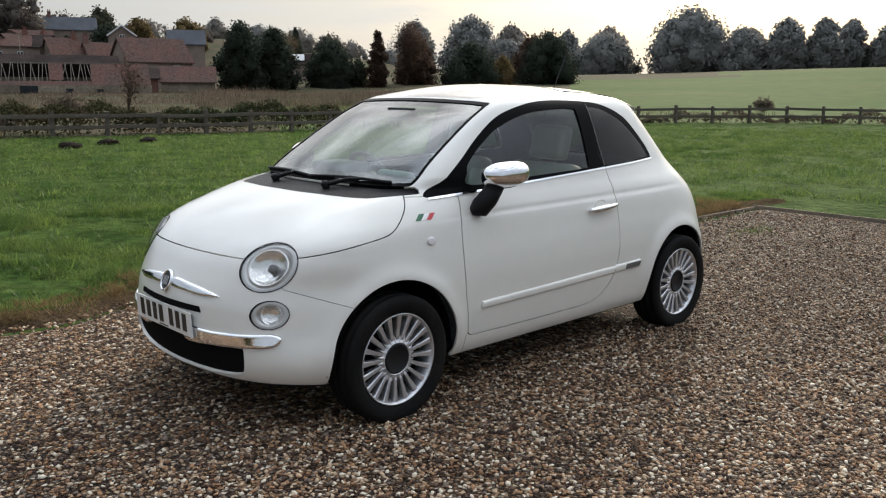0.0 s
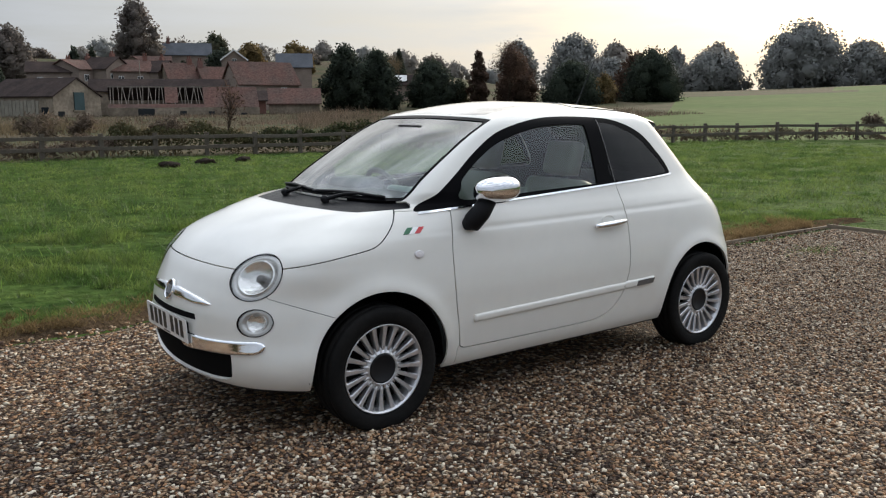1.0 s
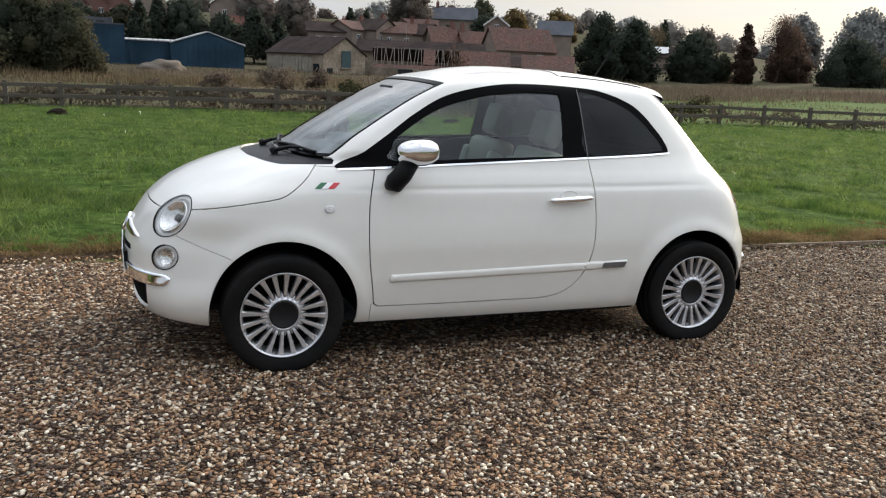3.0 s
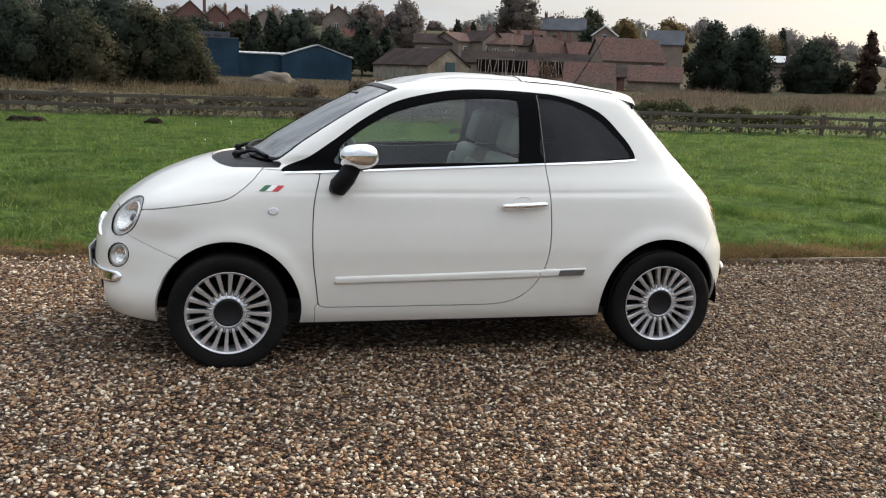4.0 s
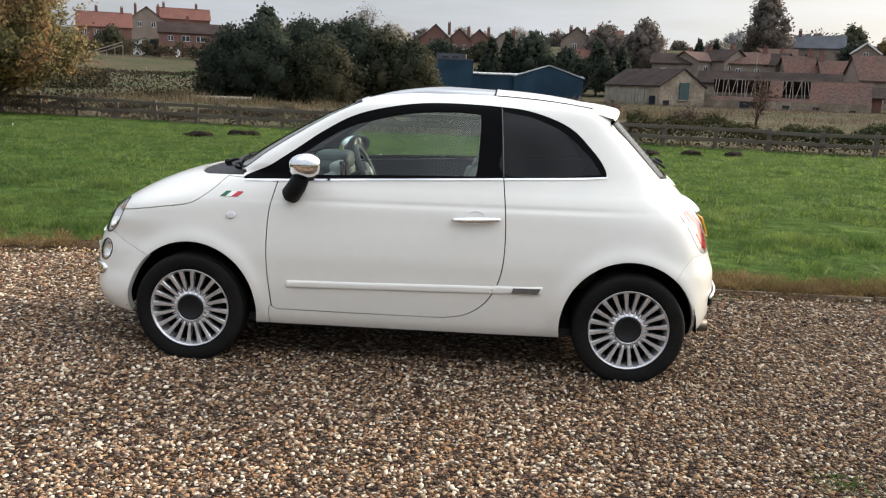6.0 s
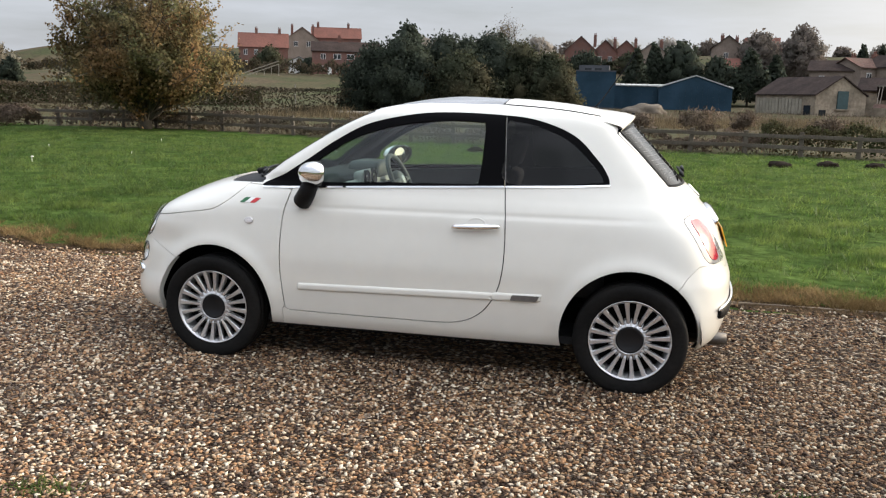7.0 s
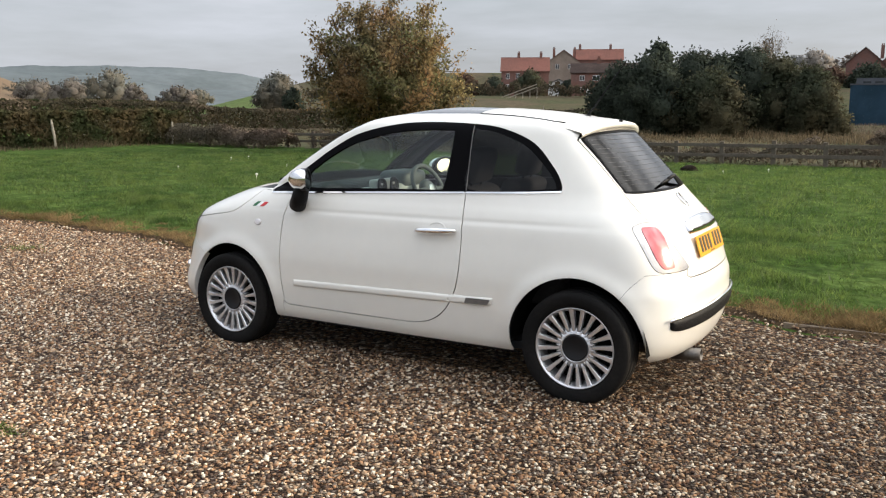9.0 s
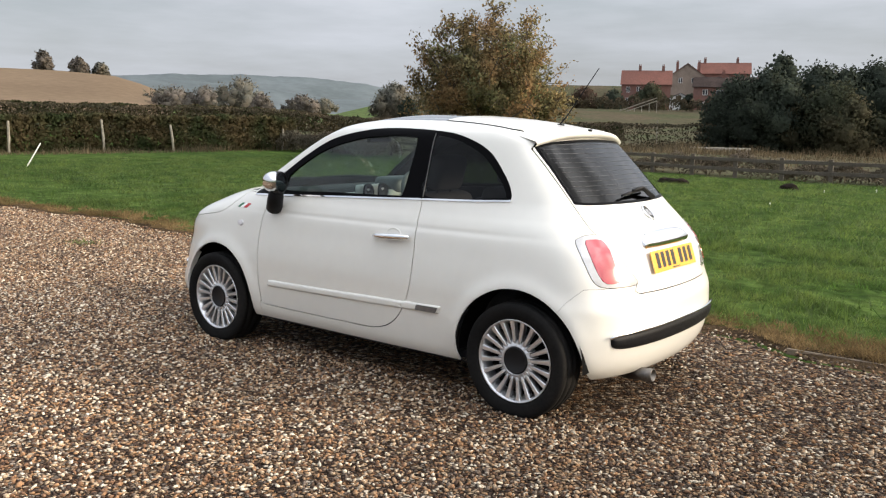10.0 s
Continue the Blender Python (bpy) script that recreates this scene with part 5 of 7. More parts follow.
# cabin
def seat(y):
    s = part("front_seat", box(0.50, 0.48, 0.16, (1.10, y, 0.43), 0.05, seg=3), M["cream"], car, "cream leather front seat", True)
    tilt = Matrix.Rotation(radians(16), 4, "Y")
    part("backrest", box(0.13, 0.48, 0.60, (1.43, y, 0.74), 0.055, turn=tilt, seg=3), M["cream"], s, "", True)
    part("head_restraint", box(0.10, 0.25, 0.20, (1.535, y, 1.145), 0.045, turn=tilt, seg=3), M["cream"], s, "", True)
    for k in (-0.06, 0.06):
        part("restraint_post", rod([(1.50, y + k, 1.0), (1.53, y + k, 1.08)], 0.006, 8), M["soft_grey"], s)
    part("side_bolster", box(0.10, 0.07, 0.46, (1.385, y - 0.21, 0.74), 0.03, turn=tilt, seg=3), M["ivory"], s, "", True)
    part("side_bolster", box(0.10, 0.07, 0.46, (1.385, y + 0.21, 0.74), 0.03, turn=tilt, seg=3), M["ivory"], s, "", True)


seat(-0.35), seat(0.35)
# bench coloured dark for the shaded rear cabin; its own colour is unknown
part("rear_seat", box(0.45, 1.12, 0.16, (1.92, 0, 0.50), 0.05, seg=3), M["dark_cloth"], car, "rear bench coloured dark for the unlit cabin", True)
part("rear_backrest", box(0.12, 1.10, 0.50, (2.16, 0, 0.78), 0.05, turn=Matrix.Rotation(radians(18), 4, "Y"), seg=3), M["dark_cloth"], car, "", True)
dash = part("dashboard", box(0.36, 1.20, 0.16, (0.45, 0, 0.912), 0.06, seg=3), M["lining"], car, "grey dashboard with ivory fascia", True)
part("fascia", box(0.12, 1.16, 0.17, (0.605, 0, 0.880), 0.05, seg=3), M["ivory"], dash, "ivory fascia", True)
part("instrument_hood", box(0.22, 0.30, 0.12, (0.56, 0.36, 0.985), 0.05, seg=3), M["soft_grey"], dash, "", True)
part("vent_housing", box(0.07, 0.27, 0.085, (0.645, -0.01, 0.968), 0.03, seg=3), M["ivory"], dash, "ivory vent housing", True)
for y in (-0.08, 0.06):
    part("air_vent", oval(frame_of((0.682, y, 0.968), (0, 1, 0), (1, 0, 0.1)), [(0.05, -0.01), (0.05, 0.006), (0.04, 0.008), (0.034, 0.0), (0.001, -0.002)], 1, 1, 28), M["trim"], dash, "", True)
bm = bmesh.new()
wheel_m = frame_of((0.775, 0.36, 0.915), (0, 1, 0), (0.90, 0, 0.43))
rings = []
for a in np.linspace(0, 2 * math.pi, 40, endpoint=False):
    rings.append([bm.verts.new(wheel_m @ Vector(((0.178 + 0.016 * math.cos(b)) * math.cos(a), (0.178 + 0.016 * math.cos(b)) * math.sin(a), 0.016 * math.sin(b)))) for b in np.linspace(0, 2 * math.pi, 10, endpoint=False)])
for i in range(40):
    for j in range(10):
        bm.faces.new((rings[i][j], rings[(i + 1) % 40][j], rings[(i + 1) % 40][(j + 1) % 10], rings[i][(j + 1) % 10]))
steer = part("steering_wheel", bm, M["soft_grey"], car, "dark grey steering wheel", True)
part("wheel_hub", oval(wheel_m, [(0.075, -0.03), (0.078, 0.0), (0.06, 0.018), (0.001, 0.022)], 1, 1, 32), M["soft_grey"], steer, "", True)
part("wheel_badge", oval(wheel_m, [(0.030, 0.018), (0.030, 0.024), (0.024, 0.026), (0.001, 0.026)], 1, 1, 24), M["alloy"], steer, "pale round badge", True)
for a in (0.0, math.pi, -math.pi / 2):
    part("wheel_spoke", rod([wheel_m @ Vector((0.06 * math.cos(a), 0.06 * math.sin(a), 0.004)), wheel_m @ Vector((0.17 * math.cos(a), 0.17 * math.sin(a), 0.0))], [0.022, 0.014], 8), M["soft_grey"], steer)
part("steering_column", rod([(0.60, 0.36, 0.83), (0.76, 0.36, 0.905)], 0.04, 12), M["trim"], steer)
part("rear_view_mirror", box(0.03, 0.22, 0.06, (0.70, 0.0, 1.315), 0.012), M["trim"], car)

# ---- plants ----
def leaf_mesh(name, centres, sizes, mat, long=1.5, out=None):
    """Small folded leaves or leaf clumps at the centres, turned at random; their shading follows the form of the crown."""
    n = len(centres)
    a = rng.normal(size=(n, 3))
    a /= np.linalg.norm(a, axis=1, keepdims=True)
    b = np.cross(a, rng.normal(size=(n, 3)))
    b /= np.linalg.norm(b, axis=1, keepdims=True) + 1e-9
    c = np.cross(a, b)
    s = np.asarray(sizes).reshape(-1, 1) * np.ones((n, 1))
    v = np.stack([centres - a * s * long * 0.5, centres + b * s * 0.5 + c * s * 0.15, centres + a * s * long * 0.5, centres - b * s * 0.5 + c * s * 0.15], 1).reshape(-1, 3)
    if out is None:
        lo, hi = centres.min(0), centres.max(0)
        out = (centres - (lo * 0.5 + hi * 0.5) * (1, 1, 0) - (0, 0, lo[2] * 0.65 + hi[2] * 0.35)) / (hi - lo + 0.1)
    out = out / (np.linalg.norm(out, axis=1, keepdims=True) + 1e-6)
    flat = np.cross(v[1::4] - v[0::4], v[2::4] - v[0::4])
    flat /= np.linalg.norm(flat, axis=1, keepdims=True) + 1e-9
    away = (flat * out).sum(1) < 0
    flat[away] *= -1
    v = v.reshape(-1, 4, 3)
    v[away] = v[away][:, (0, 3, 2, 1)]
    v = v.reshape(-1, 3)
    nn = out * 0.8 + flat * 0.35
    nn /= np.linalg.norm(nn, axis=1, keepdims=True) + 1e-9
    q = np.arange(n)[:, None] * 4
    me = sheet(name, v, np.concatenate([q + (0, 1, 2), q + (0, 2, 3)]), mat, True)
    me.normals_split_custom_set_from_vertices(np.repeat(nn, 4, 0).astype(np.float32).tolist())
    return me


def limbs(height, spread, first, depth=3, fork=4, r0=0.12, upward=0.6, seed=1):
    """Trunk and forking limbs: rows of ends and radii, and the tips."""
    g = np.random.default_rng(seed)
    segs, tips = [], []

    def grow(p, d, length, r, k):
        q = p
        for i in range(3):
            nd = d + g.normal(size=3) * 0.13
            nd /= np.linalg.norm(nd)
            q2 = q + nd * length / 3
            segs.append((q, q2, r * (1 - 0.2 * i), r * (0.8 - 0.2 * i)))
            q, d = q2, nd
        if k == 0:
            tips.append(q)
            return
        for i in range(fork):
            a = g.uniform(0, 2 * math.pi)
            side = np.array([math.cos(a), math.sin(a), 0]) * spread
            nd = d * 0.7 + side + np.array([0, 0, upward * 0.5])
            nd /= np.linalg.norm(nd)
            start = q if i < fork - 1 else p + (q - p) * 0.6
            grow(start, nd, length * g.uniform(0.6, 0.85), r * 0.5, k - 1)

    grow(np.zeros(3), np.array([0, 0, 1.0]), height * first, r0, depth)
    return segs, np.array(tips)


def limb_mesh(name, segs, mat, sides=5):
    v, f = [], []
    for p, q, r, s in segs:
        d = (q - p) / (np.linalg.norm(q - p) + 1e-9)
        u = np.cross(d, (0.3, 0.9, 0.2))
        u /= np.linalg.norm(u)
        w = np.cross(d, u)
        k = len(v)
        for c, rr in ((p, r), (q, s)):
            for a in range(sides):
                t = 2 * math.pi * a / sides
                v.append(c + (u * math.cos(t) + w * math.sin(t)) * rr)
        for a in range(sides):
            f.append((k + a, k + (a + 1) % sides, k + sides + (a + 1) % sides, k + sides + a))
    return sheet(name, v, f, mat, True)


bm = bmesh.new()
bmesh.ops.create_icosphere(bm, subdivisions=2, radius=1)
LUMP_V = np.array([v.co[:] for v in bm.verts])
LUMP_F = np.array([[v.index for v in f.verts] for f in bm.faces])
bm.free()


def lumpy_crown(r, h, low, n, leaf, mat, seed, lumps=30, inner=0.60):
    """A crown of overlapping leafy lumps from a height low up to h: dense middles with loose leaves over them."""
    g = np.random.default_rng(seed + 900)
    u = (np.arange(lumps) + g.uniform(0.1, 0.9, lumps)) / lumps
    a = np.arange(lumps) * 2.399 + g.uniform(-0.5, 0.5, lumps)
    size = g.uniform(0.26, 0.44, lumps) * min(r, (h - low) * 0.62) * (1.12 - 0.35 * u)
    reach = np.sqrt(np.clip(1 - np.clip((u - 0.30) / 0.70, 0, 1) ** 2.2, 0.02, 1)) * g.uniform(0.78, 1.04, lumps)
    out = np.maximum(r * reach - size * 0.85, 0.05 * r)
    c = np.stack([np.cos(a) * out, np.sin(a) * out * 0.92, low + u * (h - low - size * 0.9)], 1)
    c = np.r_[c, np.stack([np.zeros(4), np.zeros(4), low + (h - low) * np.array([0.18, 0.40, 0.58, 0.72])], 1)]
    size = np.r_[size, np.array([0.62, 0.62, 0.5, 0.36]) * r]
    size = np.minimum(size, h - c[:, 2])
    wob = 1 + 0.16 * np.sin(LUMP_V @ np.array([5.0, 3.0, 4.0]) + np.arange(len(c))[:, None]) * np.sin(LUMP_V @ np.array([-3.0, 6.0, 5.0]) + 1)
    core_v = (c[:, None] + LUMP_V[None] * (size[:, None] * inner * wob)[:, :, None]).reshape(-1, 3)
    middle = np.array([0, 0, low + (h - low) * 0.35])
    core_n = np.tile(LUMP_V, (len(c), 1)) * 0.5 + (core_v - middle) / np.linalg.norm(core_v - middle, axis=1, keepdims=True)
    core_n /= np.linalg.norm(core_n, axis=1, keepdims=True)
    core_f = (LUMP_F[None] + np.arange(len(c))[:, None, None] * len(LUMP_V)).reshape(-1, 3)
    k = g.choice(len(c), n, p=size ** 2 / (size ** 2).sum())
    d = g.normal(size=(n, 3))
    d /= np.linalg.norm(d, axis=1, keepdims=True)
    p = c[k] + d * (size[k] * g.uniform(0.55, 1.12, n))[:, None] + g.normal(size=(n, 3)) * 0.035 * r
    d = d * 0.4 + (p - middle) / np.linalg.norm(p - middle, axis=1, keepdims=True)
    p[:, 2] = np.abs(p[:, 2])
    me = leaf_mesh("crown", p, g.uniform(0.6, 1.3, n) * leaf, mat, 1.5, d)
    lv, lf, ln = np.empty(len(me.vertices) * 3, np.float32), np.empty(len(me.loops), np.int32), np.empty(len(me.loops) * 3, np.float32)
    me.vertices.foreach_get("co", lv), me.loops.foreach_get("vertex_index", lf), me.corner_normals.foreach_get("vector", ln)
    vn = np.zeros((len(lv) // 3, 3), np.float32)
    vn[lf] = ln.reshape(-1, 3)
    both = sheet("crown", np.r_[lv.reshape(-1, 3), core_v], np.r_[lf.reshape(-1, 3), core_f + len(lv) // 3], mat, True)
    both.normals_split_custom_set_from_vertices(np.r_[vn, core_n].astype(np.float32).tolist())
    bpy.data.meshes.remove(me)
    return both


def tree(name, label, place, w, h, kind, mat, leaves=1500, leaf=0.35, trunk=0.12, puffs=26, seed=1, category="tree", group="", turn=0):
    """kind: round (broad crown on a trunk), cone (conifer), dome (bush down to the ground), bare (limbs with thin twigs)."""
    x, y, z = place
    ob = thing(name, label, category, pose(x, y, z, 0, 0, turn), group)
    r = w / 2
    if kind == "bare":
        segs, tips = limbs(h, 0.62, 0.32, 4, 4, 0.022 * h, 0.7, seed)
        top = max(t[2] for t in tips)
        wide = max(np.hypot(t[0], t[1]) for t in tips)
        k = np.array([r / wide, r / wide, h / top])
        segs = [(p * k, q * k, a, b) for p, q, a, b in segs]
        part("trunk", limb_mesh("trunk", [(np.array([0, 0, -1.5]), np.zeros(3), 0.03 * h, 0.022 * h)] + segs, M["twig"], 4), parent=ob)
        t = tips * k
        c = t[rng.integers(0, len(t), leaves)] + rng.normal(size=(leaves, 3)) * 0.06 * h
        part("crown", leaf_mesh("crown", c, rng.uniform(0.5, 1.2, leaves) * leaf, mat, 4.0), parent=ob)
        return ob
    part("trunk", rod([(0, 0, -1.5), (0, 0, h * 0.3), (0.1, 0, h * 0.75)], [trunk * 1.4, trunk, trunk * 0.3], 8), M["bark"], ob, "", True)
    if kind == "cone":
        u = rng.uniform(0, 1, leaves) ** 0.6
        a = rng.uniform(0, 2 * math.pi, leaves)
        lobes = 1 + 0.22 * np.sin(a * 3 + seed) + 0.15 * np.sin(a * 7 + u * 20)
        rr = r * (0.10 + 0.95 * u) * lobes * rng.uniform(0.55, 1.0, leaves)
        c = np.stack([np.cos(a) * rr, np.sin(a) * rr, h * (1.0 - u) * 0.97 + rng.normal(size=leaves) * h * 0.02], 1)
    else:
        low = 0.0 if kind == "dome" else h * 0.16
        part("crown", lumpy_crown(r, h, low, leaves, leaf, mat, seed, max(puffs, 18)), parent=ob)
        return ob
    part("crown", leaf_mesh("crown", c, rng.uniform(0.6, 1.3, leaves) * leaf, mat), parent=ob)
    return ob


EVER = "dark evergreen tree at the edge of the field"
for i, (x, y, z, w, h, kind) in enumerate(((56.5, 95, 0.4, 7.4, 8.8, "dome"), (61.4, 94.9, 0.4, 6.8, 8.3, "dome"), (71.8, 96.9, 0.4, 8.2, 7.4, "dome"), (86.8, 84.1, 0.2, 9.4, 7.2, "dome"), (105.7, 85.7, 1.4, 10.5, 8.6, "dome"))):
    tree("evergreen_tree", EVER, (x, y, z), w, h, kind, M["evergreen"], 11000, 0.24, 0.2, 26, i, group="evergreens by the field")
tree("purple_tree", "dark purple upright tree by the field", (77.1, 92.9, 0.4), 3.6, 8.3, "dome", M["russet"], 5000, 0.24, 0.15, 18, 9)
tree("bare_tree", "half bare tree with russet leaves", (83.2, 94.3, 0.4), 7.6, 9.2, "bare", M["russet"], 6000, 0.10, seed=3)
tree("russet_tree", "russet autumn tree by the field", (88.0, 97.1, 0.4), 7.8, 8.0, "dome", M["russet"], 8000, 0.26, 0.2, 24, 4)
tree("russet_tree", "russet autumn tree by the field", (108.6, 91.6, 0.8), 8.5, 8.8, "dome", M["russet"], 7000, 0.3, 0.2, 24, 5)
tree("golden_tree", "small golden autumn tree by the field", (93.6, 84.3, 0.2), 4.6, 5.6, "dome", M["gold"], 3000, 0.22, 0.12, 16, 6)
tree("olive_bush", "grey-green bush among the evergreens", (76.0, 96.0, 0.3), 4.0, 4.6, "dome", M["bushy"], 3500, 0.22, 0.1, 16, 7, "bush")
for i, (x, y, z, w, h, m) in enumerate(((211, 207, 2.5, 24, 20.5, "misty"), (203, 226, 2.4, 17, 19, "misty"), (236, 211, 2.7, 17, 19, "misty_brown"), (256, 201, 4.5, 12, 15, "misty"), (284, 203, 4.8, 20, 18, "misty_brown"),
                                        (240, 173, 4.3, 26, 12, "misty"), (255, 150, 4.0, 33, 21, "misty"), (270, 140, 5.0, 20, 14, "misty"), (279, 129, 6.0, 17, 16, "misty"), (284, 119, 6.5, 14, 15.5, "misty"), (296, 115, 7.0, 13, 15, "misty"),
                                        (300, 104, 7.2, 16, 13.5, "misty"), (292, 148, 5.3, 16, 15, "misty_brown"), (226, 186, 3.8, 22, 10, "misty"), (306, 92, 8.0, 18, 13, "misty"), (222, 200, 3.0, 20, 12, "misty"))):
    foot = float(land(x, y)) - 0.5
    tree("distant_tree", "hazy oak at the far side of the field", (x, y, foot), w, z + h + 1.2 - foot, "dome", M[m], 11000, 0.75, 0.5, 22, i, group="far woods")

# thick mass of evergreen bushes and the pine over it
for i, (x, y, w, h) in enumerate(((-16.9, 57.0, 6.0, 5.5), (-14.6, 56.4, 6.6, 5.9), (-12.2, 59.4, 7.0, 6.4), (-9.0, 61.6, 7.8, 6.7), (-6.6, 60.6, 6.4, 5.9), (-4.4, 59.6, 5.4, 5.0), (-10.7, 60.4, 6.8, 6.2), (-10.5, 56.5, 7.0, 4.8))):
    tree("holly_bush", "tall dark evergreen bush in a thicket", (x, y, -0.3), w, h, "dome", M["bushy"] if i in (4, 5, 7) else M["evergreen"], 15000, 0.15, 0.15, 26, 20 + i, "bush", "thicket")
tree("pine_tree", "pine standing over the thicket", (-17.1, 67.2, 1.5), 4.4, 6.0, "round", M["evergreen"], 1800, 0.25, 0.16, 10, 31)
tree("bare_tree", "pale bare tree behind the thicket", (-11.0, 83.8, 3.0), 4.6, 6.2, "bare", M["pale_stalks"], 700, 0.07, seed=8)

# the autumn tree by the hedge: many stems fan out from low down
ash = thing("autumn_tree", "broad field tree with thinning olive and brown leaves", "tree", pose(-16.8, 26.1, -0.25))
g = np.random.default_rng(12)
segs, sprays = [(np.array([0, 0, -0.6]), np.array([0, 0, 0.45]), 0.30, 0.22)], []
for i in range(54):
    az, tilt = i * 2.399 + g.normal() * 0.2, math.acos(1 - (i + 0.5) / 54 * 0.92)
    reach = g.uniform(0.84, 1.0)
    end = np.array([math.sin(tilt) * math.cos(az) * 3.6, math.sin(tilt) * math.sin(az) * 3.5, 1.55 + math.cos(tilt) * 5.1]) * reach
    p = np.array([0, 0, g.uniform(0.2, 0.6)])
    mid_ = p + (end - p) * 0.5 + np.array([0, 0, 0.35 * math.sin(tilt) + 0.1])
    line = [(1 - s) ** 2 * p + 2 * s * (1 - s) * mid_ + s * s * end + g.normal(size=3) * 0.05 * (0 < s < 1) for s in np.linspace(0, 1, 8)]
    r = g.uniform(0.045, 0.075)
    for k in range(7):
        segs.append((line[k], line[k + 1], r * (1 - k / 8), r * (1 - (k + 1) / 8)))
        if k < 2:
            continue
        for _ in range(5):
            d = g.normal(size=3) + np.array([0, 0, 0.5]) + (end - p) * 0.12
            d *= g.uniform(0.45, 0.95) / np.linalg.norm(d)
            q = line[k] + (line[k + 1] - line[k]) * g.uniform(0, 1)
            segs.append((q, q + d, r * 0.32, 0.006))
            sprays.append((q, d))
part("trunk", limb_mesh("trunk", segs, M["bark"], 5), parent=ash)
q, d = (np.array(a) for a in zip(*sprays))
n = 60000
k = g.integers(0, len(q), n)
c = q[k] + d[k] * g.uniform(0.2, 1.1, (n, 1)) + g.normal(size=(n, 3)) * 0.15
part("crown", leaf_mesh("crown", c, g.uniform(0.6, 1.3, n) * 0.088, M["olive"]), parent=ash)

tree("round_bush", "rounded olive bush beyond the hedge", (-68, 79, 1.4), 7.0, 5.0, "dome", M["valley"], 7000, 0.18, 0.1, 24, 41, "bush")
tree("dark_bush", "small dark bush beyond the hedge", (-60.2, 72.6, 1.2), 3.2, 3.2, "dome", M["evergreen"], 1000, 0.28, 0.1, 14, 42, "bush")
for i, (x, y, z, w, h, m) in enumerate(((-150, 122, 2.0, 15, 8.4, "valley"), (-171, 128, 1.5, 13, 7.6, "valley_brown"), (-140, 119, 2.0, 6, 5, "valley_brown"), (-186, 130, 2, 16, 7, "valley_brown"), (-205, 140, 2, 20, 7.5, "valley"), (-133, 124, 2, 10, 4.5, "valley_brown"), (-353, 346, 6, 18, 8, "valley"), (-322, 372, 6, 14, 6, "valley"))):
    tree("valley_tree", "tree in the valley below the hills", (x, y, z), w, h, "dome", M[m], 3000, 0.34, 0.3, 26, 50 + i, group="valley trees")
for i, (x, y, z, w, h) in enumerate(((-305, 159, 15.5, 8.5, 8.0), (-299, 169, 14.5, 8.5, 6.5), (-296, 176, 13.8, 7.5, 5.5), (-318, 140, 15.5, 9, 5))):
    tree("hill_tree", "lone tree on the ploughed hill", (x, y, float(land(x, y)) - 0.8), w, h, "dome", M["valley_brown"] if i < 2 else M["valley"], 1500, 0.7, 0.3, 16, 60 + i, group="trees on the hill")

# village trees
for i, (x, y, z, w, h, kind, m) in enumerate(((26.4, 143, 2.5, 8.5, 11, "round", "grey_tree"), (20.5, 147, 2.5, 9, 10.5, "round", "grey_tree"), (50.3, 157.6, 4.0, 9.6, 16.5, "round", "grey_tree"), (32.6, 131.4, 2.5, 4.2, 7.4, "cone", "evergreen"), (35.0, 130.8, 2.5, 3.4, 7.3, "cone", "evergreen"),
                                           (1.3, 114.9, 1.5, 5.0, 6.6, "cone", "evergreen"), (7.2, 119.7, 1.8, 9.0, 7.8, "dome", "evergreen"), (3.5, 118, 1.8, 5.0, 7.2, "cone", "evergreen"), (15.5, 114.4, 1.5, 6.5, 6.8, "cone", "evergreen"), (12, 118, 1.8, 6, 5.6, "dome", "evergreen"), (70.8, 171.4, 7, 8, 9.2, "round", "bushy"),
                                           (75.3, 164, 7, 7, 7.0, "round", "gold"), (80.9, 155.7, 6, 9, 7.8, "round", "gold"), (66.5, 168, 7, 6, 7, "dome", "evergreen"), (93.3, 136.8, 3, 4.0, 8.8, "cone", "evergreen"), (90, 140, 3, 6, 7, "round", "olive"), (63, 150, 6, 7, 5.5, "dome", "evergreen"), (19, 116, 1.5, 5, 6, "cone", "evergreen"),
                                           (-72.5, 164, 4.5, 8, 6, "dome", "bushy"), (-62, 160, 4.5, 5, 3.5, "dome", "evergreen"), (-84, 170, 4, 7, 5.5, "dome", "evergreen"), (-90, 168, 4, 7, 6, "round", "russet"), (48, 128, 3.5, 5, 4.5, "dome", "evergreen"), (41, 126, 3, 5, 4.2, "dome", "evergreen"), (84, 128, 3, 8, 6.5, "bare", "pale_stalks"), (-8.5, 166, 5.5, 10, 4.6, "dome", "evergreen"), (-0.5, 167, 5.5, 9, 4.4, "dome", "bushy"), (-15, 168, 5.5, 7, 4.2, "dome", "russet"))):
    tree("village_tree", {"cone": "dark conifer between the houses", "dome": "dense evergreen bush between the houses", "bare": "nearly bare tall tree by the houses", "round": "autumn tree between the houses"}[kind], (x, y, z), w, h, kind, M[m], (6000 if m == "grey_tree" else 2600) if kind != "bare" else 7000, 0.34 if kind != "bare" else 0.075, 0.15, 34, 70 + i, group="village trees")


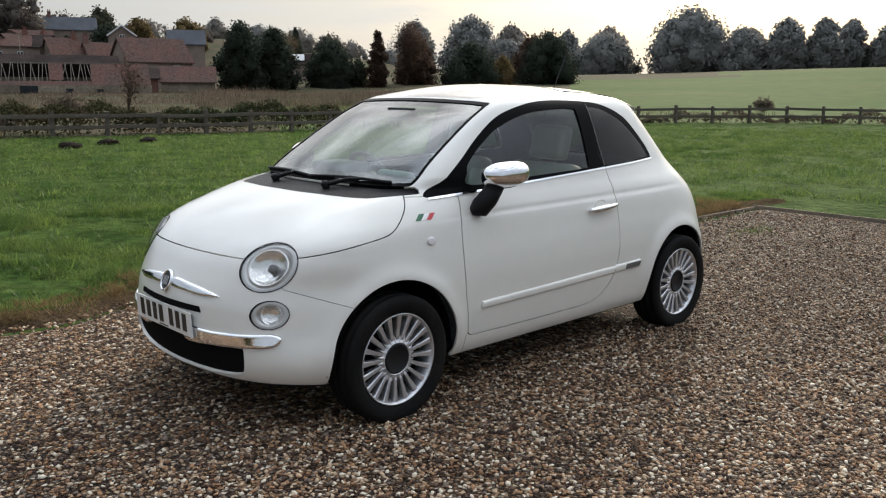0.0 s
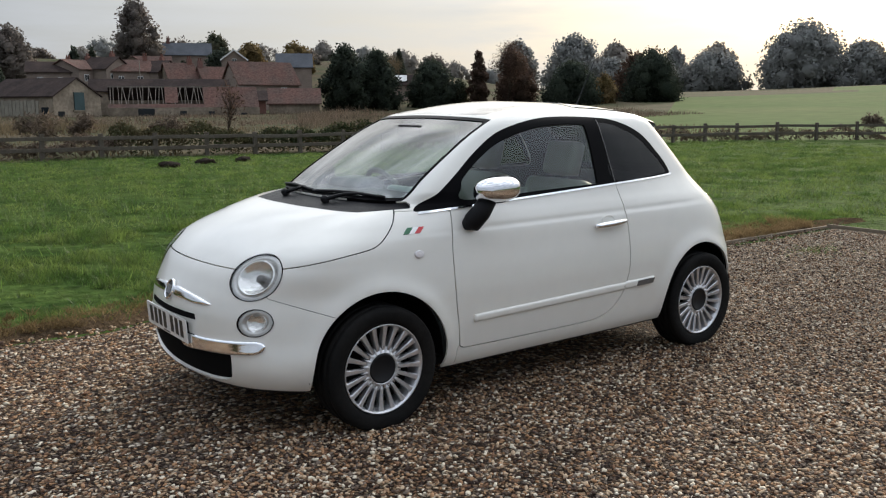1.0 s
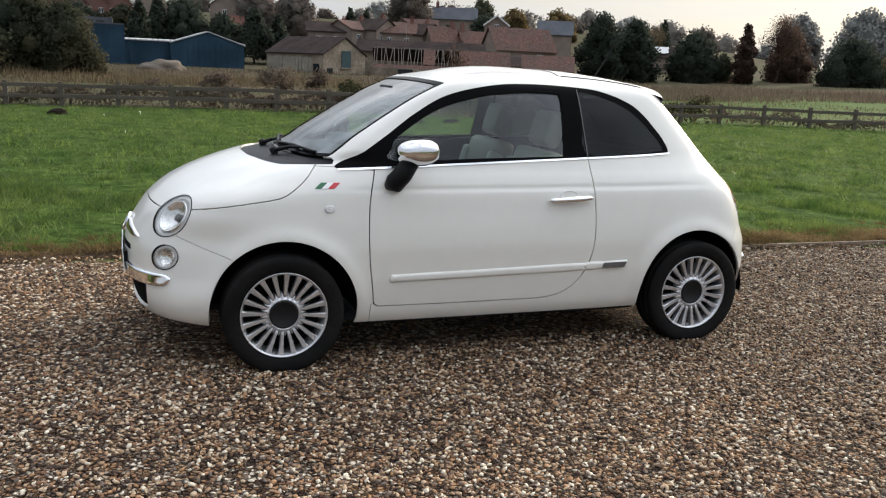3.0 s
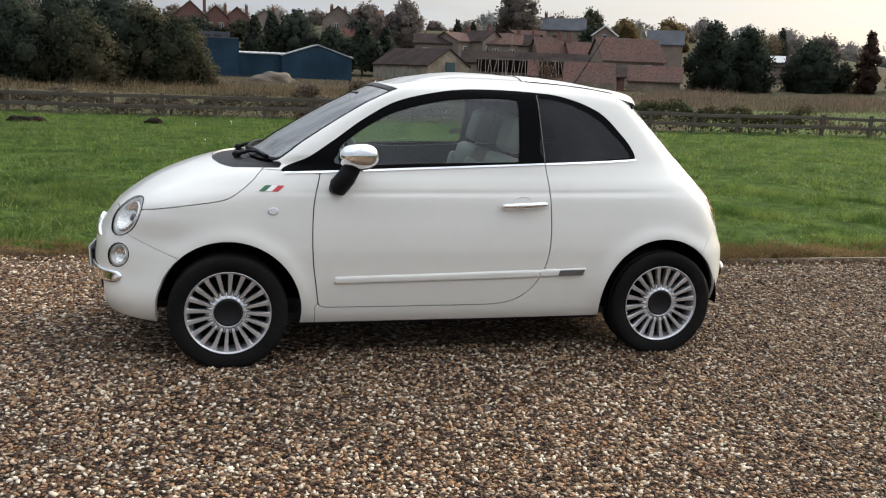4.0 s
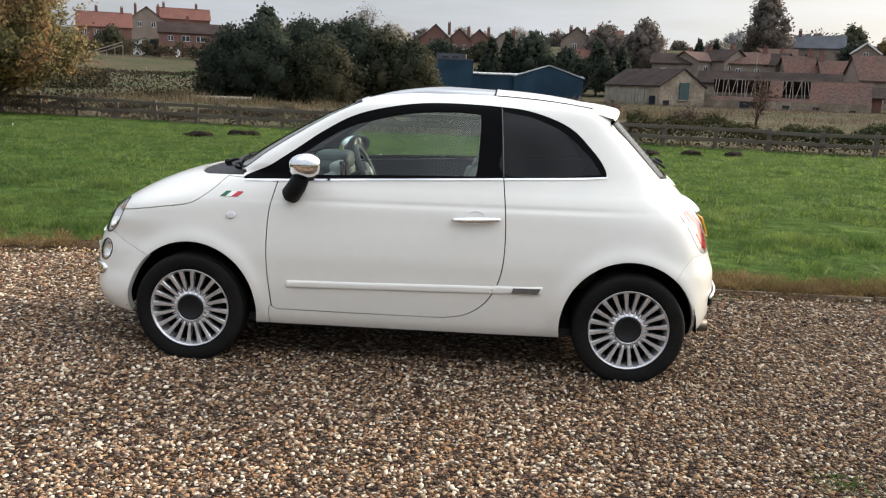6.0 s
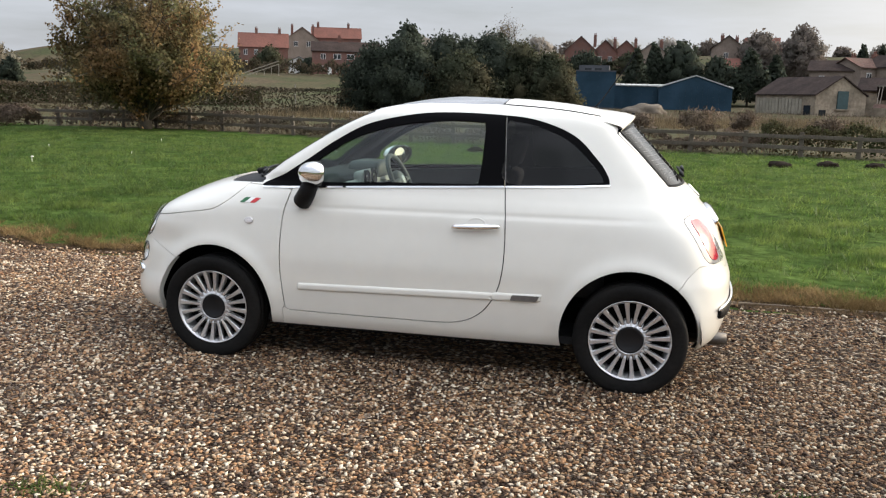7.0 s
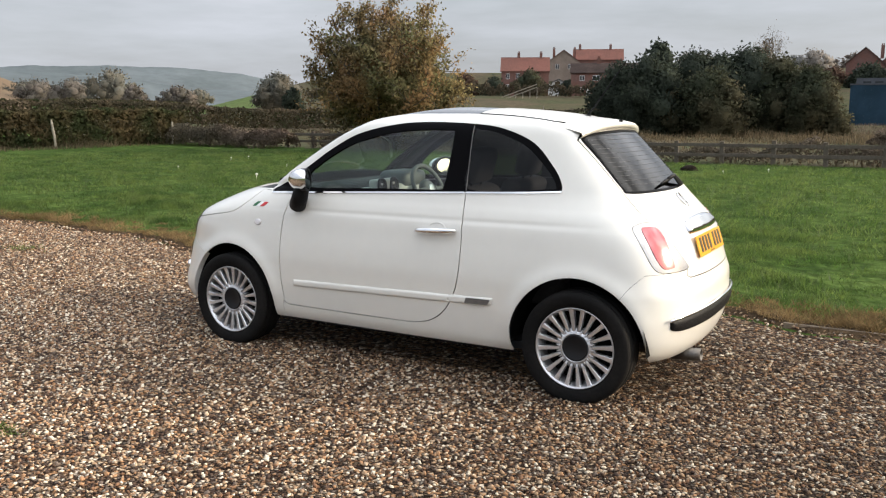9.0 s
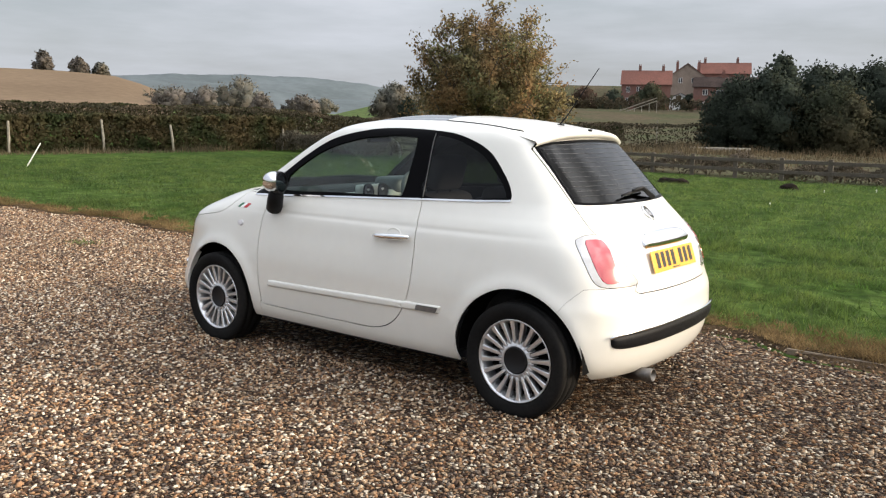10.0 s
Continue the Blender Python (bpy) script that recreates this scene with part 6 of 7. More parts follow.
# trees and hedges on the skyline behind the village
for i in range(30):
    a, r = radians(-16 + i * 2.0 + rng.uniform(-0.7, 0.7)), rng.uniform(195, 240)
    x, y = math.sin(a) * r, math.cos(a) * r
    w, h = rng.uniform(7, 13), rng.uniform(3.6, 6.2)
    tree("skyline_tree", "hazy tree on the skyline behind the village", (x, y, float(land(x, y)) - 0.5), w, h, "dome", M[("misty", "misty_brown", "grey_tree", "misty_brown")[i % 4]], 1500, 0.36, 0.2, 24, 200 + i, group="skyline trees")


def strip_leaves(name, label, line, half, height, mat, n, leaf, long=1.5, category="hedge", top=0.12, square=0.55):
    """A run of leaves along a line of (x, y): a clipped hedge or a bramble bank; its top and sides waver."""
    line = np.array(line, float)
    seg = np.hypot(*np.diff(line, axis=0).T)
    run = np.r_[0, np.cumsum(seg)]
    q = rng.uniform(0, run[-1], n)
    x, y = np.interp(q, run, line[:, 0]), np.interp(q, run, line[:, 1])
    i = np.clip(np.searchsorted(run, q) - 1, 0, len(seg) - 1)
    t = np.diff(line, axis=0)[i] / seg[i][:, None]
    hh = height * (1 + top * np.sin(q * 0.9) + top * np.sin(q * 2.3 + 1) + top * 0.8 * np.sin(q * 5.1))
    a = rng.uniform(0, math.pi, n)
    k = rng.uniform(0.75, 1.0, n)
    off = np.cos(a) * half * k * (1 + 0.15 * np.sin(q * 3.1))
    up = np.sin(a) ** square * hh * k
    if square < 0.5:
        side = rng.uniform(0, 1, n) < 0.68
        off = np.where(side, np.sign(np.cos(a)) * half * rng.uniform(0.35, 1.0, n) ** 0.5, np.cos(a) * half)
        up = np.where(side, rng.uniform(0, 1, n) * hh, hh * rng.uniform(0.9, 1.0, n))
    c = np.stack([x - t[:, 1] * off, y + t[:, 0] * off, land(x, y) + up + rng.normal(size=n) * 0.03], 1)
    return thing(name, label, category, kind="stuff", data=leaf_mesh(name, c, rng.uniform(0.6, 1.3, n) * leaf, mat, long, np.stack([-t[:, 1] * off, t[:, 0] * off, 0.6 * (up - hh * 0.3)], 1)))


strip_leaves("hedge", "clipped dark green field hedge", [(-36, -12), (-34, 8), (-33, 16), (-31.8, 22), (-30.5, 27.5)], 0.8, 1.62, M["hedge"], 52000, 0.125, top=0.025, square=0.3)
strip_leaves("hedge_far", "brown autumn hedge beyond the field", [(-62, 0), (-52, 20), (-41, 37), (-24, 52), (-18, 56)], 0.9, 1.75, M["hedge_brown"], 22000, 0.11, 1.8, top=0.02, square=0.3)
strip_leaves("hedge_far", "dark hedge beyond the field", [(-75, 10), (-62, 34), (-48, 52), (-30, 66)], 1.0, 1.5, M["hedge"], 26000, 0.20, top=0.03, square=0.3)
strip_leaves("hedge_far", "brown hedge below the brick houses", [(-120, 150), (-80, 138), (-50, 140), (-20, 128)], 1.2, 2.0, M["hedge_brown"], 12000, 0.30, top=0.2)
strip_leaves("bramble", "reddish dead bracken heap by the hedge", [(-29.5, 26.5), (-26, 26.8), (-22.5, 26.5)], 0.9, 0.85, M["dead_stalks"], 9000, 0.06, 3.0, "bramble")
strip_leaves("bramble", "low dark bramble along the fence", [(6, 24.0), (10, 23.6), (15, 23.4), (20, 23.2)], 0.7, 0.85, M["hedge"], 14000, 0.065, 1.5, "bramble", 0.14)
strip_leaves("bramble", "low dead growth along the fence", [(-22, 28.0), (-9, 26.3), (0, 25.0), (6.5, 23.8)], 0.6, 0.6, M["dead_stalks"], 14000, 0.05, 3.5, "bramble", 0.2)
strip_leaves("bramble", "low dead growth along the fence", [(20, 23.0), (24, 21.0), (31.5, 18.8), (38.5, 11.6), (46, 4)], 0.5, 0.36, M["dead_stalks"], 11000, 0.05, 3.0, "bramble", 0.35)
for x, y, w, h, m in ((4.2, 25.0, 1.6, 1.5, "dead_stalks"), (5.6, 25.4, 1.5, 1.4, "dead_stalks"), (8.2, 24.6, 1.6, 1.3, "dead_stalks"), (2.2, 26, 1.3, 1.3, "dead_stalks"), (36, 15.5, 1.3, 1.2, "dead_stalks")):
    tree("thorn_bush", "bare thorn bush by the fence", (x, y, -0.3), w, h, "bare", M[m], 700, 0.05, seed=int(x * 3) + 40, category="bush", group="thorn bushes by the fence")
sapling = tree("sapling", "thin young tree by the fence", (10.9, 26.3, -0.3), 1.5, 2.7, "bare", M["russet"], 220, 0.05, seed=5)


def stalks(name, label, xs, ys, low, high, mat, n, wide=0.03, keep=None, lean=0.25, category="dry grass"):
    x, y = rng.uniform(*xs, n), rng.uniform(*ys, n)
    if keep is not None:
        ok = keep(x, y)
        x, y = x[ok], y[ok]
    n = len(x)
    patch = 0.6 + 0.4 * np.sin(x * 0.35 + 1) * np.sin(y * 0.3) + 0.25 * np.sin(x * 1.3 + y)
    h = rng.uniform(low, high, n) * np.clip(patch, 0.25, 1.3)
    a = rng.uniform(0, 2 * math.pi, n)
    d = rng.normal(size=(n, 2)) * lean * h[:, None]
    z = land(x, y) - 0.02
    ex, ey = np.cos(a) * wide / 2, np.sin(a) * wide / 2
    v = np.stack([np.stack([x - ex, y - ey, z], 1), np.stack([x + ex, y + ey, z], 1), np.stack([x + d[:, 0], y + d[:, 1], z + h], 1)], 1).reshape(-1, 3)
    return thing(name, label, category, kind="stuff", data=sheet(name, v, np.arange(n * 3).reshape(-1, 3), mat))


past = lambda gap: (lambda x, y: y > fence_y(x) + gap)
stalks("dead_growth", "tall brown dead growth before the barns", (-6, 46), (56, 88), 0.15, 0.5, M["dead_stalks"], 22000, 0.05, lambda x, y: (y > 50 - 0.12 * x) & (x < 0.52 * y))
stalks("dead_growth", "tall brown dead growth below the evergreens", (24, 66), (46, 84), 0.35, 0.95, M["dead_stalks"], 30000, 0.05, lambda x, y: (x > 0.52 * y) & (np.hypot(x, y) < 92))
stalks("pale_growth", "pale dry grass below the thicket", (-24, 16), (46, 64), 0.25, 0.8, M["pale_stalks"], 15000, 0.05, lambda x, y: y > 43 + 0.25 * np.abs(x + 8))
stalks("rough_tufts", "rough dry grass beyond the fence", (-40, 45), (19, 52), 0.12, 0.4, M["pale_stalks"], 22000, 0.05, past(0.4))
stalks("hedge_stems", "pale bare stems in the foot of the hedge", (-33.6, -30.2), (2, 27), 0.5, 1.25, M["pale_stalks"], 2600, 0.035, lambda x, y: np.abs(x - np.interp(y, [-12, 8, 16, 22, 27.5], [-36, -34, -33, -31.8, -30.5]) - 0.75) < 0.22, 0.3, "hedge")
stalks("hedge_foot_grass", "pale dry grass at the foot of the hedge", (-33.2, -29.2), (-5, 27), 0.2, 0.55, M["pale_stalks"], 6000, 0.03)

# ---- field fence ----
fence = thing("fence", "weathered post and rail field fence", "fence")
xs, x = [], -33.0
while x < 46:
    xs.append(x)
    slope = (float(fence_y(x + 0.1)) - float(fence_y(x))) / 0.1
    x += 1.62 / math.hypot(1, slope)
me_post = mesh_of("post", box(0.135, 0.10, 1.56, (0, 0, -0.02), 0.014), M["fence"])
tops = []
for x in xs:
    y = float(fence_y(x))
    z = float(land(x, y))
    j = rng.normal(size=3) * 0.02
    part("post", me_post, parent=fence, at=pose(x + j[0], y, z + j[1], rng.normal() * 1.5, rng.normal() * 1.5, rng.normal() * 6))
    tops.append((x, y, z))
for a, b in zip(tops, tops[1:]):
    for h in (0.62, 0.30):
        p, q = Vector(a) + Vector((0, -0.06, h + rng.normal() * 0.012)), Vector(b) + Vector((0, -0.06, h + rng.normal() * 0.012))
        d = q - p
        part("rail", box(d.length + 0.06, 0.04, 0.11, (p + q) / 2, 0.006, turn=d.to_track_quat("X", "Z").to_matrix().to_4x4(), seg=1), M["fence"], fence)
for x, y, h, ln in ((-32.39, 13.53, 1.35, 2), (-31.72, 17.52, 1.45, -4), (-31.06, 20.73, 1.25, -7), (-29.84, 26.45, 1.1, 2)):
    post = thing("hedge_post", "split old fence post before the hedge", "post", pose(x, y, float(land(x, y)) - 0.2, 0, ln, 20), "posts along the hedge")
    part("post_shaft", rod([(0, 0, 0), (0.01, 0.01, h * 0.6), (-0.01, 0, h + 0.2)], [0.07, 0.062, 0.05], 7), M["pale_wood"], post)
stick = thing("white_stick", "white painted stick leaning in the grass", "stick", pose(-22.02, 9.02, -0.26))
part("shaft", rod([(0, 0, 0), (0.21, 0.41, 0.80)], 0.020, 10), M["white_stick"], stick)
log = thing("felled_log", "pale felled log lying on the rough land", "log", pose(-16.2, 52.0, float(land(-16.2, 52.0)) + 0.16))
part("log_shaft", rod([(-1.95, -0.1, 0.0), (0, 0, 0.02), (1.95, 0.2, 0.06)], [0.17, 0.15, 0.12], 10), M["pale_wood"], log, "", True)
for x, y, w in ((5.8, 18.3, 0.5), (8.3, 19.3, 0.4), (7.1, 19.1, 0.45), (-6.1, 17.5, 0.6), (-5.2, 19.1, 0.5), (-5.6, 19.3, 0.45), (-2.3, 19.6, 0.4)):
    bm = bmesh.new()
    bmesh.ops.create_icosphere(bm, subdivisions=3, radius=1)
    for v in bm.verts:
        k = 1 + 0.35 * noise.noise(v.co * 2.2 + Vector((x, y, 0)))
        v.co = Vector((v.co.x * w * 0.62 * k, v.co.y * w * 0.5 * k, v.co.z * 0.14 * k))
    thing("molehill", "dark earth molehill in the grass", "molehill", pose(x, y, float(land(x, y)) + 0.01), "molehills", data=mesh_of("molehill", bm, M["mole_soil"], True))
# pale toadstools standing in the grass
stool = None
me_stem = mesh_of("stem", rod([(0, 0, -0.05), (0.004, 0, 0.05), (0.010, 0.002, 0.135)], [0.010, 0.009, 0.007], 8), M["white_stick"], True)
me_cap = mesh_of("toadstool_cap", lathe([(0.001, 0.128), (0.030, 0.124), (0.042, 0.126), (0.040, 0.136), (0.026, 0.150), (0.001, 0.156)], 16, "z"), M["white_stick"], True)
for x, y, k in ((-9.64, 10.16, 0.85), (-17.51, 17.61, 0.6), (-17.65, 18.63, 0.6), (-13.28, 15.54, 0.5), (-15.46, 13.30, 0.5), (-9.37, 13.28, 0.4), (-12.23, 19.45, 0.55), (-0.31, 20.24, 0.6), (-0.69, 12.82, 0.45), (-1.18, 18.66, 0.5)):
    m = Matrix.LocRotScale((x, y, float(land(x, y))), Euler((0.1, 0.16 * math.sin(x), x)), (k, k, k))
    if stool is None:
        stool = thing("toadstool", "small pale toadstool standing in the grass", "toadstool", m, "toadstools in the field")
        part("stem", me_stem, parent=stool), part("toadstool_cap", me_cap, parent=stool)
    else:
        copy_thing(stool, Matrix.LocRotScale(m.translation, m.to_quaternion(), (k / 0.85,) * 3))
bm = bmesh.new()
bmesh.ops.create_icosphere(bm, subdivisions=4, radius=1)
for v in bm.verts:
    k = 1 + 0.25 * noise.noise(v.co * 1.8)
    v.co = Vector((v.co.x * 2.1 * k, v.co.y * 1.6 * k, v.co.z * 1.0 * k))
thing("spoil_heap", "heap of pale spoil by the blue shed", "heap", pose(2.6, 78, 0.0), data=mesh_of("spoil_heap", bm, M["mud"], True))

# ---- barns and houses ----
def gabled(parent, w, d, eaves, ridge, wall, roof, along=True, over=0.25, x0=0.0, y0=0.0, thick=0.12, deep=3.0, wall_name="wall"):
    """Walls with gables and two roof slopes; along: the ridge runs along x."""
    bm = bmesh.new()
    hw, hd = w / 2, d / 2
    if along:
        ring = [(-hw, -hd, -deep), (-hw, -hd, eaves), (-hw, 0, ridge), (-hw, hd, eaves), (-hw, hd, -deep)]
        other = [(-x, y, z) for x, y, z in ring]
    else:
        ring = [(-hw, -hd, -deep), (-hw, -hd, eaves), (0, -hd, ridge), (hw, -hd, eaves), (hw, -hd, -deep)]
        other = [(x, -y, z) for x, y, z in ring]
    a, b = [bm.verts.new((x + x0, y + y0, z)) for x, y, z in ring], [bm.verts.new((x + x0, y + y0, z)) for x, y, z in other]
    bm.faces.new(a), bm.faces.new(b)
    for i in range(5):
        bm.faces.new((a[i], a[(i + 1) % 5], b[(i + 1) % 5], b[i]))
    made = part(wall_name, bm, wall, parent)
    run, half_span = (hw, hd) if along else (hd, hw)
    slope = (ridge - eaves) / half_span
    for s in (-1, 1):
        bm = bmesh.new()
        e = half_span + over
        p = [(0, ridge + 0.02), (s * e, ridge + 0.02 - slope * e)]
        vs = []
        for r in (-run - over, run + over):
            for q, z in p:
                for t in (0, thick):
                    c = (r, q, z + t) if along else (q, r, z + t)
                    vs.append(bm.verts.new((c[0] + x0, c[1] + y0, c[2])))
        for f in ((0, 1, 3, 2), (4, 5, 7, 6), (0, 1, 5, 4), (2, 3, 7, 6), (1, 3, 7, 5), (0, 2, 6, 4)):
            bm.faces.new([vs[i] for i in f])
        part("roof", bm, roof, parent)
    return made


def window(parent, x, z, w, h, y, frame_mat="render_w", bars=1):
    win = part("window", box(w, 0.08, h, (x, y - 0.03, z), 0), M[frame_mat], parent, "white framed window")
    n = bars + 1
    for i in range(n):
        part("pane", box(w / n - 0.10, 0.03, h - 0.14, (x - w / 2 + (i + 0.5) * w / n, y - 0.075, z)), M["far_pane"], win)


def chimney(parent, x, y, z, h=1.0, mat="brick"):
    c = part("chimney", box(0.6, 0.5, h + 1.0, (x, y, z + h / 2 - 0.5)), M[mat], parent)
    for k in (-0.14, 0.14):
        part("chimney_pot", rod([(x + k, y, z + h), (x + k, y, z + h + 0.35)], 0.09, 8), M["pantile_red"], c)


def house(label, at, w, d, eaves, ridge, wall, roof, turn=0, along=True, windows=(), chimneys=(), door=None, name="house", group="", over=0.25, category="house"):
    ob = thing(name, label, category, pose(*at, 0, 0, -turn), group)
    gabled(ob, w, d, eaves, ridge, M[wall], M[roof], along, over)
    for x, z, ww, hh in windows:
        window(ob, x, z, ww, hh, -d / 2)
    for c in chimneys:
        chimney(ob, *c)
    if door:
        part("front_door", box(door[2], 0.1, door[3], (door[0], -d / 2 - 0.03, door[1])), M[door[4]], ob)
    return ob


# blue shed: box end, long low range with a gable and pale roof sheets
shed = thing("blue_shed", "dark blue sheet-metal farm shed with pale roof sheets", "shed", pose(-2.7, 90.5, 0, 0, 0, 2))
part("tower_wall", box(4.2, 6, 7.2, (0, 3, 0.6)), M["blue_sheet"], shed)
part("roof_edge", box(4.3, 6.1, 0.14, (0, 3, 4.26)), M["slate"], shed)
part("range_wall", box(12.4, 6, 6.0, (8.3, 6, -0.1)), M["blue_sheet"], shed)
part("range_roof", box(12.5, 6.3, 0.12, (8.3, 6, 2.96), turn=Matrix.Rotation(radians(2), 4, "X")), M["grey_sheet"], shed)
gabled(shed, 7.6, 6.4, 2.7, 3.95, M["blue_sheet"], M["grey_sheet"], False, 0.15, 10.6, 5.6)
for i in range(28):
    part("sheet_rib", box(0.05, 0.05, 4.0, (-1.95 + i * 0.58, -0.01 if i * 0.58 < 4.1 else 2.99 if i * 0.58 < 8.7 else 2.39, 1.0 if i * 0.58 > 4.1 else 2.2)), M["blue_sheet"], shed)
cabin = thing("green_cabin", "grey-green cabin with dark windows behind the shed", "cabin", pose(-3.6, 104.8, 3.6))
part("wall", box(3.6, 3, 4.6, (0, 0, -0.6)), M["slate"], cabin)
for x in (-0.7, 0.5):
    part("window", box(0.8, 0.06, 0.7, (x, -1.52, 1.0)), M["far_pane"], cabin)

# stone barn with a teal loft door, its gable turned from the drive
barn = thing("stone_barn", "rubble stone barn with a teal loft door and dark roof", "barn", pose(20.8, 85.2, -0.1, 0, 0, 24))
gabled(barn, 5.4, 10.5, 2.3, 4.0, M["stone"], M["dark_roof"], False, 0.15, 0, 5.25)
part("loft_door", box(1.15, 0.12, 1.7, (0.15, -0.05, 1.85)), M["teal"], barn, "teal boarded loft door")
part("sill", box(1.5, 0.2, 0.12, (0.15, -0.08, 0.95)), M["stone"], barn)
for i in range(14):
    part("board", box(0.08, 0.40 + 0.08 * (i % 3), 1.9 + 0.12 * (i % 2), (-2.73, 2.3 + i * 0.58, 0.95)), M["pale_wood"], barn)
# dark slabs on the walls stand in for the shaded insides of doorways
part("doorway", box(0.1, 1.0, 1.2, (-2.72, 1.2, 0.7)), M["far_pane"], barn, "open doorway drawn as a dark slab")
part("doorway", box(0.7, 0.1, 1.0, (-1.9, -0.02, 0.4)), M["far_pane"], barn, "open doorway drawn as a dark slab")

# ruined range: broken roof with bare rafters
ruin = thing("ruined_barn", "long ruined barn with bare rafters showing through its roof", "barn", pose(31.1, 84.3, -0.1, 0, 0, -19))
bm = box(15, 0.5, 4.4, (0, 0, -1.0))
box(15, 0.5, 4.4, (0, 4.6, -1.0), bm=bm)
for x in (-7.3, 7.3):
    box(0.4, 4.6, 4.4, (x, 2.3, -1.0), bm=bm)
part("wall", bm, M["stone"], ruin)
rise = math.atan2(2.1, 2.4)
slope_m = lambda x, k=0.5: Matrix.Translation((x, 2.4 * k, 1.2 + 2.1 * k)) @ Matrix.Rotation(rise, 4, "X")
part("roof", box(5.6, 3.3, 0.12, turn=slope_m(4.7)), M["pantile"], ruin, "weathered pantile slope")
part("roof", box(1.3, 2.6, 0.12, turn=slope_m(-1.3, 0.62)), M["pantile"], ruin, "weathered pantile slope")
part("roof", box(15, 3.3, 0.12, turn=Matrix.Translation((0, 3.6, 2.2)) @ Matrix.Rotation(-rise, 4, "X")), M["dark_roof"], ruin, "dark back slope")
part("eaves_tiles", box(9.3, 0.55, 0.12, turn=slope_m(-2.8, 0.06)), M["pantile"], ruin)
part("ridge_beam", box(15, 0.14, 0.16, (0, 2.4, 3.32)), M["rafter"], ruin)
for i in range(26):
    x = -7.2 + i * 0.36
    part("rafter", box(0.06, 3.2, 0.09, turn=slope_m(x + rng.normal() * 0.06) @ Matrix.Rotation(rng.normal() * 0.10, 4, "Z")), M["rafter"], ruin)
# dark slabs on the wall face for the unlit inside of the ruin
for x, w, h in ((-3.8, 1.6, 1.3), (-0.2, 0.7, 0.8), (2.6, 0.6, 0.7), (5.9, 0.6, 0.35)):
    part("opening", box(w, 0.12, h, (x, -0.24, 0.45)), M["far_pane"], ruin, "opening drawn as a dark slab")
back = house("long dark-roofed barn behind the ruin", (31.0, 91.0, 1.2), 14, 5, 1.6, 2.8, "stone", "dark_roof", 19, name="barn", category="barn")

house("old farmhouse with a long red pantile roof", (49.4, 105.1, 2.4), 8.4, 6, 1.6, 4.4, "brick_pale", "pantile", 2, windows=((-3, 0.7, 0.8, 0.9), (2, 0.7, 0.8, 0.9)), name="farmhouse")
house("farm building with a red pantile roof", (41.2, 113.0, 2.7), 3.8, 5.5, 1.5, 4.1, "stone", "pantile", 3, chimneys=((1.5, 0, 3.9, 0.9),), name="farm_building")
house("farm building with a red pantile roof and stone gable", (45.4, 111.0, 2.7), 4.2, 5.0, 1.3, 3.6, "stone", "pantile", 3, chimneys=((-1.9, 0, 3.5, 1.0),), name="farm_building")
house("low outbuilding with a pantile roof", (46.4, 89.8, 0.4), 5.8, 4.5, 1.1, 2.7, "stone", "pantile", 27, name="outbuilding")
house("low brick outbuilding beside the ruin", (40.2, 88.5, 0.2), 3.4, 4.5, 1.6, 2.6, "brick", "dark_roof", 24, name="outbuilding")
g = house("house with white bargeboards on its gable", (58.5, 134, 6.0), 4.0, 8, 2.4, 3.9, "brick_pale", "slate", 24, False, windows=((0, 2.2, 0.7, 0.8),), name="house")
for s in (-1, 1):
    part("bargeboard", box(2.75, 0.1, 0.22, (s * 1.08, -4.3, 3.18), turn=Matrix.Rotation(s * 0.64, 4, "Y")), M["render_w"], g, "white bargeboard")
house("tall grey house on the rise", (60.5, 160, 7.5), 8.5, 6, 3.0, 5.2, "brick_pale", "slate", 21, chimneys=((-3.4, 0, 5.0, 1.2),))
g = house("brick house with a white-edged gable and small window", (16.3, 155, 4.2), 5.4, 9, 5.8, 7.9, "brick_pale", "dark_roof", 6, False, windows=((-0.3, 4.6, 0.7, 1.1),), chimneys=((-1.2, 2, 7.0, 1.4), (1.2, 4, 7.0, 1.2)))
house("low lean-to with a bright red roof", (15.9, 146, 3.8), 4.2, 3.4, 2.6, 4.3, "brick", "pantile_red", 7, name="lean_to")
house("red-roofed house with a bay", (22.8, 164, 7.0), 5.6, 6, 3.4, 5.6, "brick", "pantile_red", 9, windows=((-1.4, 2.5, 0.9, 1.2), (1.0, 2.5, 0.9, 1.2)), chimneys=((0.5, 0, 5.4, 1.0),))
house("red-roofed brick house on the rise", (27.6, 166, 7.0), 4.8, 6, 3.4, 5.4, "brick", "pantile_red", 9, False, chimneys=((1.2, 0, 5.0, 1.2),))
house("stone cottage with a red roof", (43.4, 139, 4.0), 5.0, 5, 3.2, 4.8, "stone", "pantile", 18, False, windows=((-0.8, 2.2, 0.6, 0.8), (0.9, 2.2, 0.6, 0.8)))
house("cottage with a pantile roof", (47.8, 143, 4.4), 6.0, 5, 3.0, 4.8, "stone", "pantile", 18)
house("grey house behind the farm", (67.4, 130, 4.2), 5.6, 6, 3.2, 5.4, "brick_pale", "slate", 27, windows=((-1, 2, 0.8, 1),))
solar = house("house with pale panels on its roof", (76.8, 112.5, 2.6), 4.6, 4, 1.7, 3.2, "brick_pale", "dark_roof", 34)
part("solar_panel", box(2.2, 1.6, 0.06, (0.1, -1.15, 2.72), turn=Matrix.Rotation(math.atan2(1.5, 2.0), 4, "X")), M["render_w"], solar, "pale roof panel")
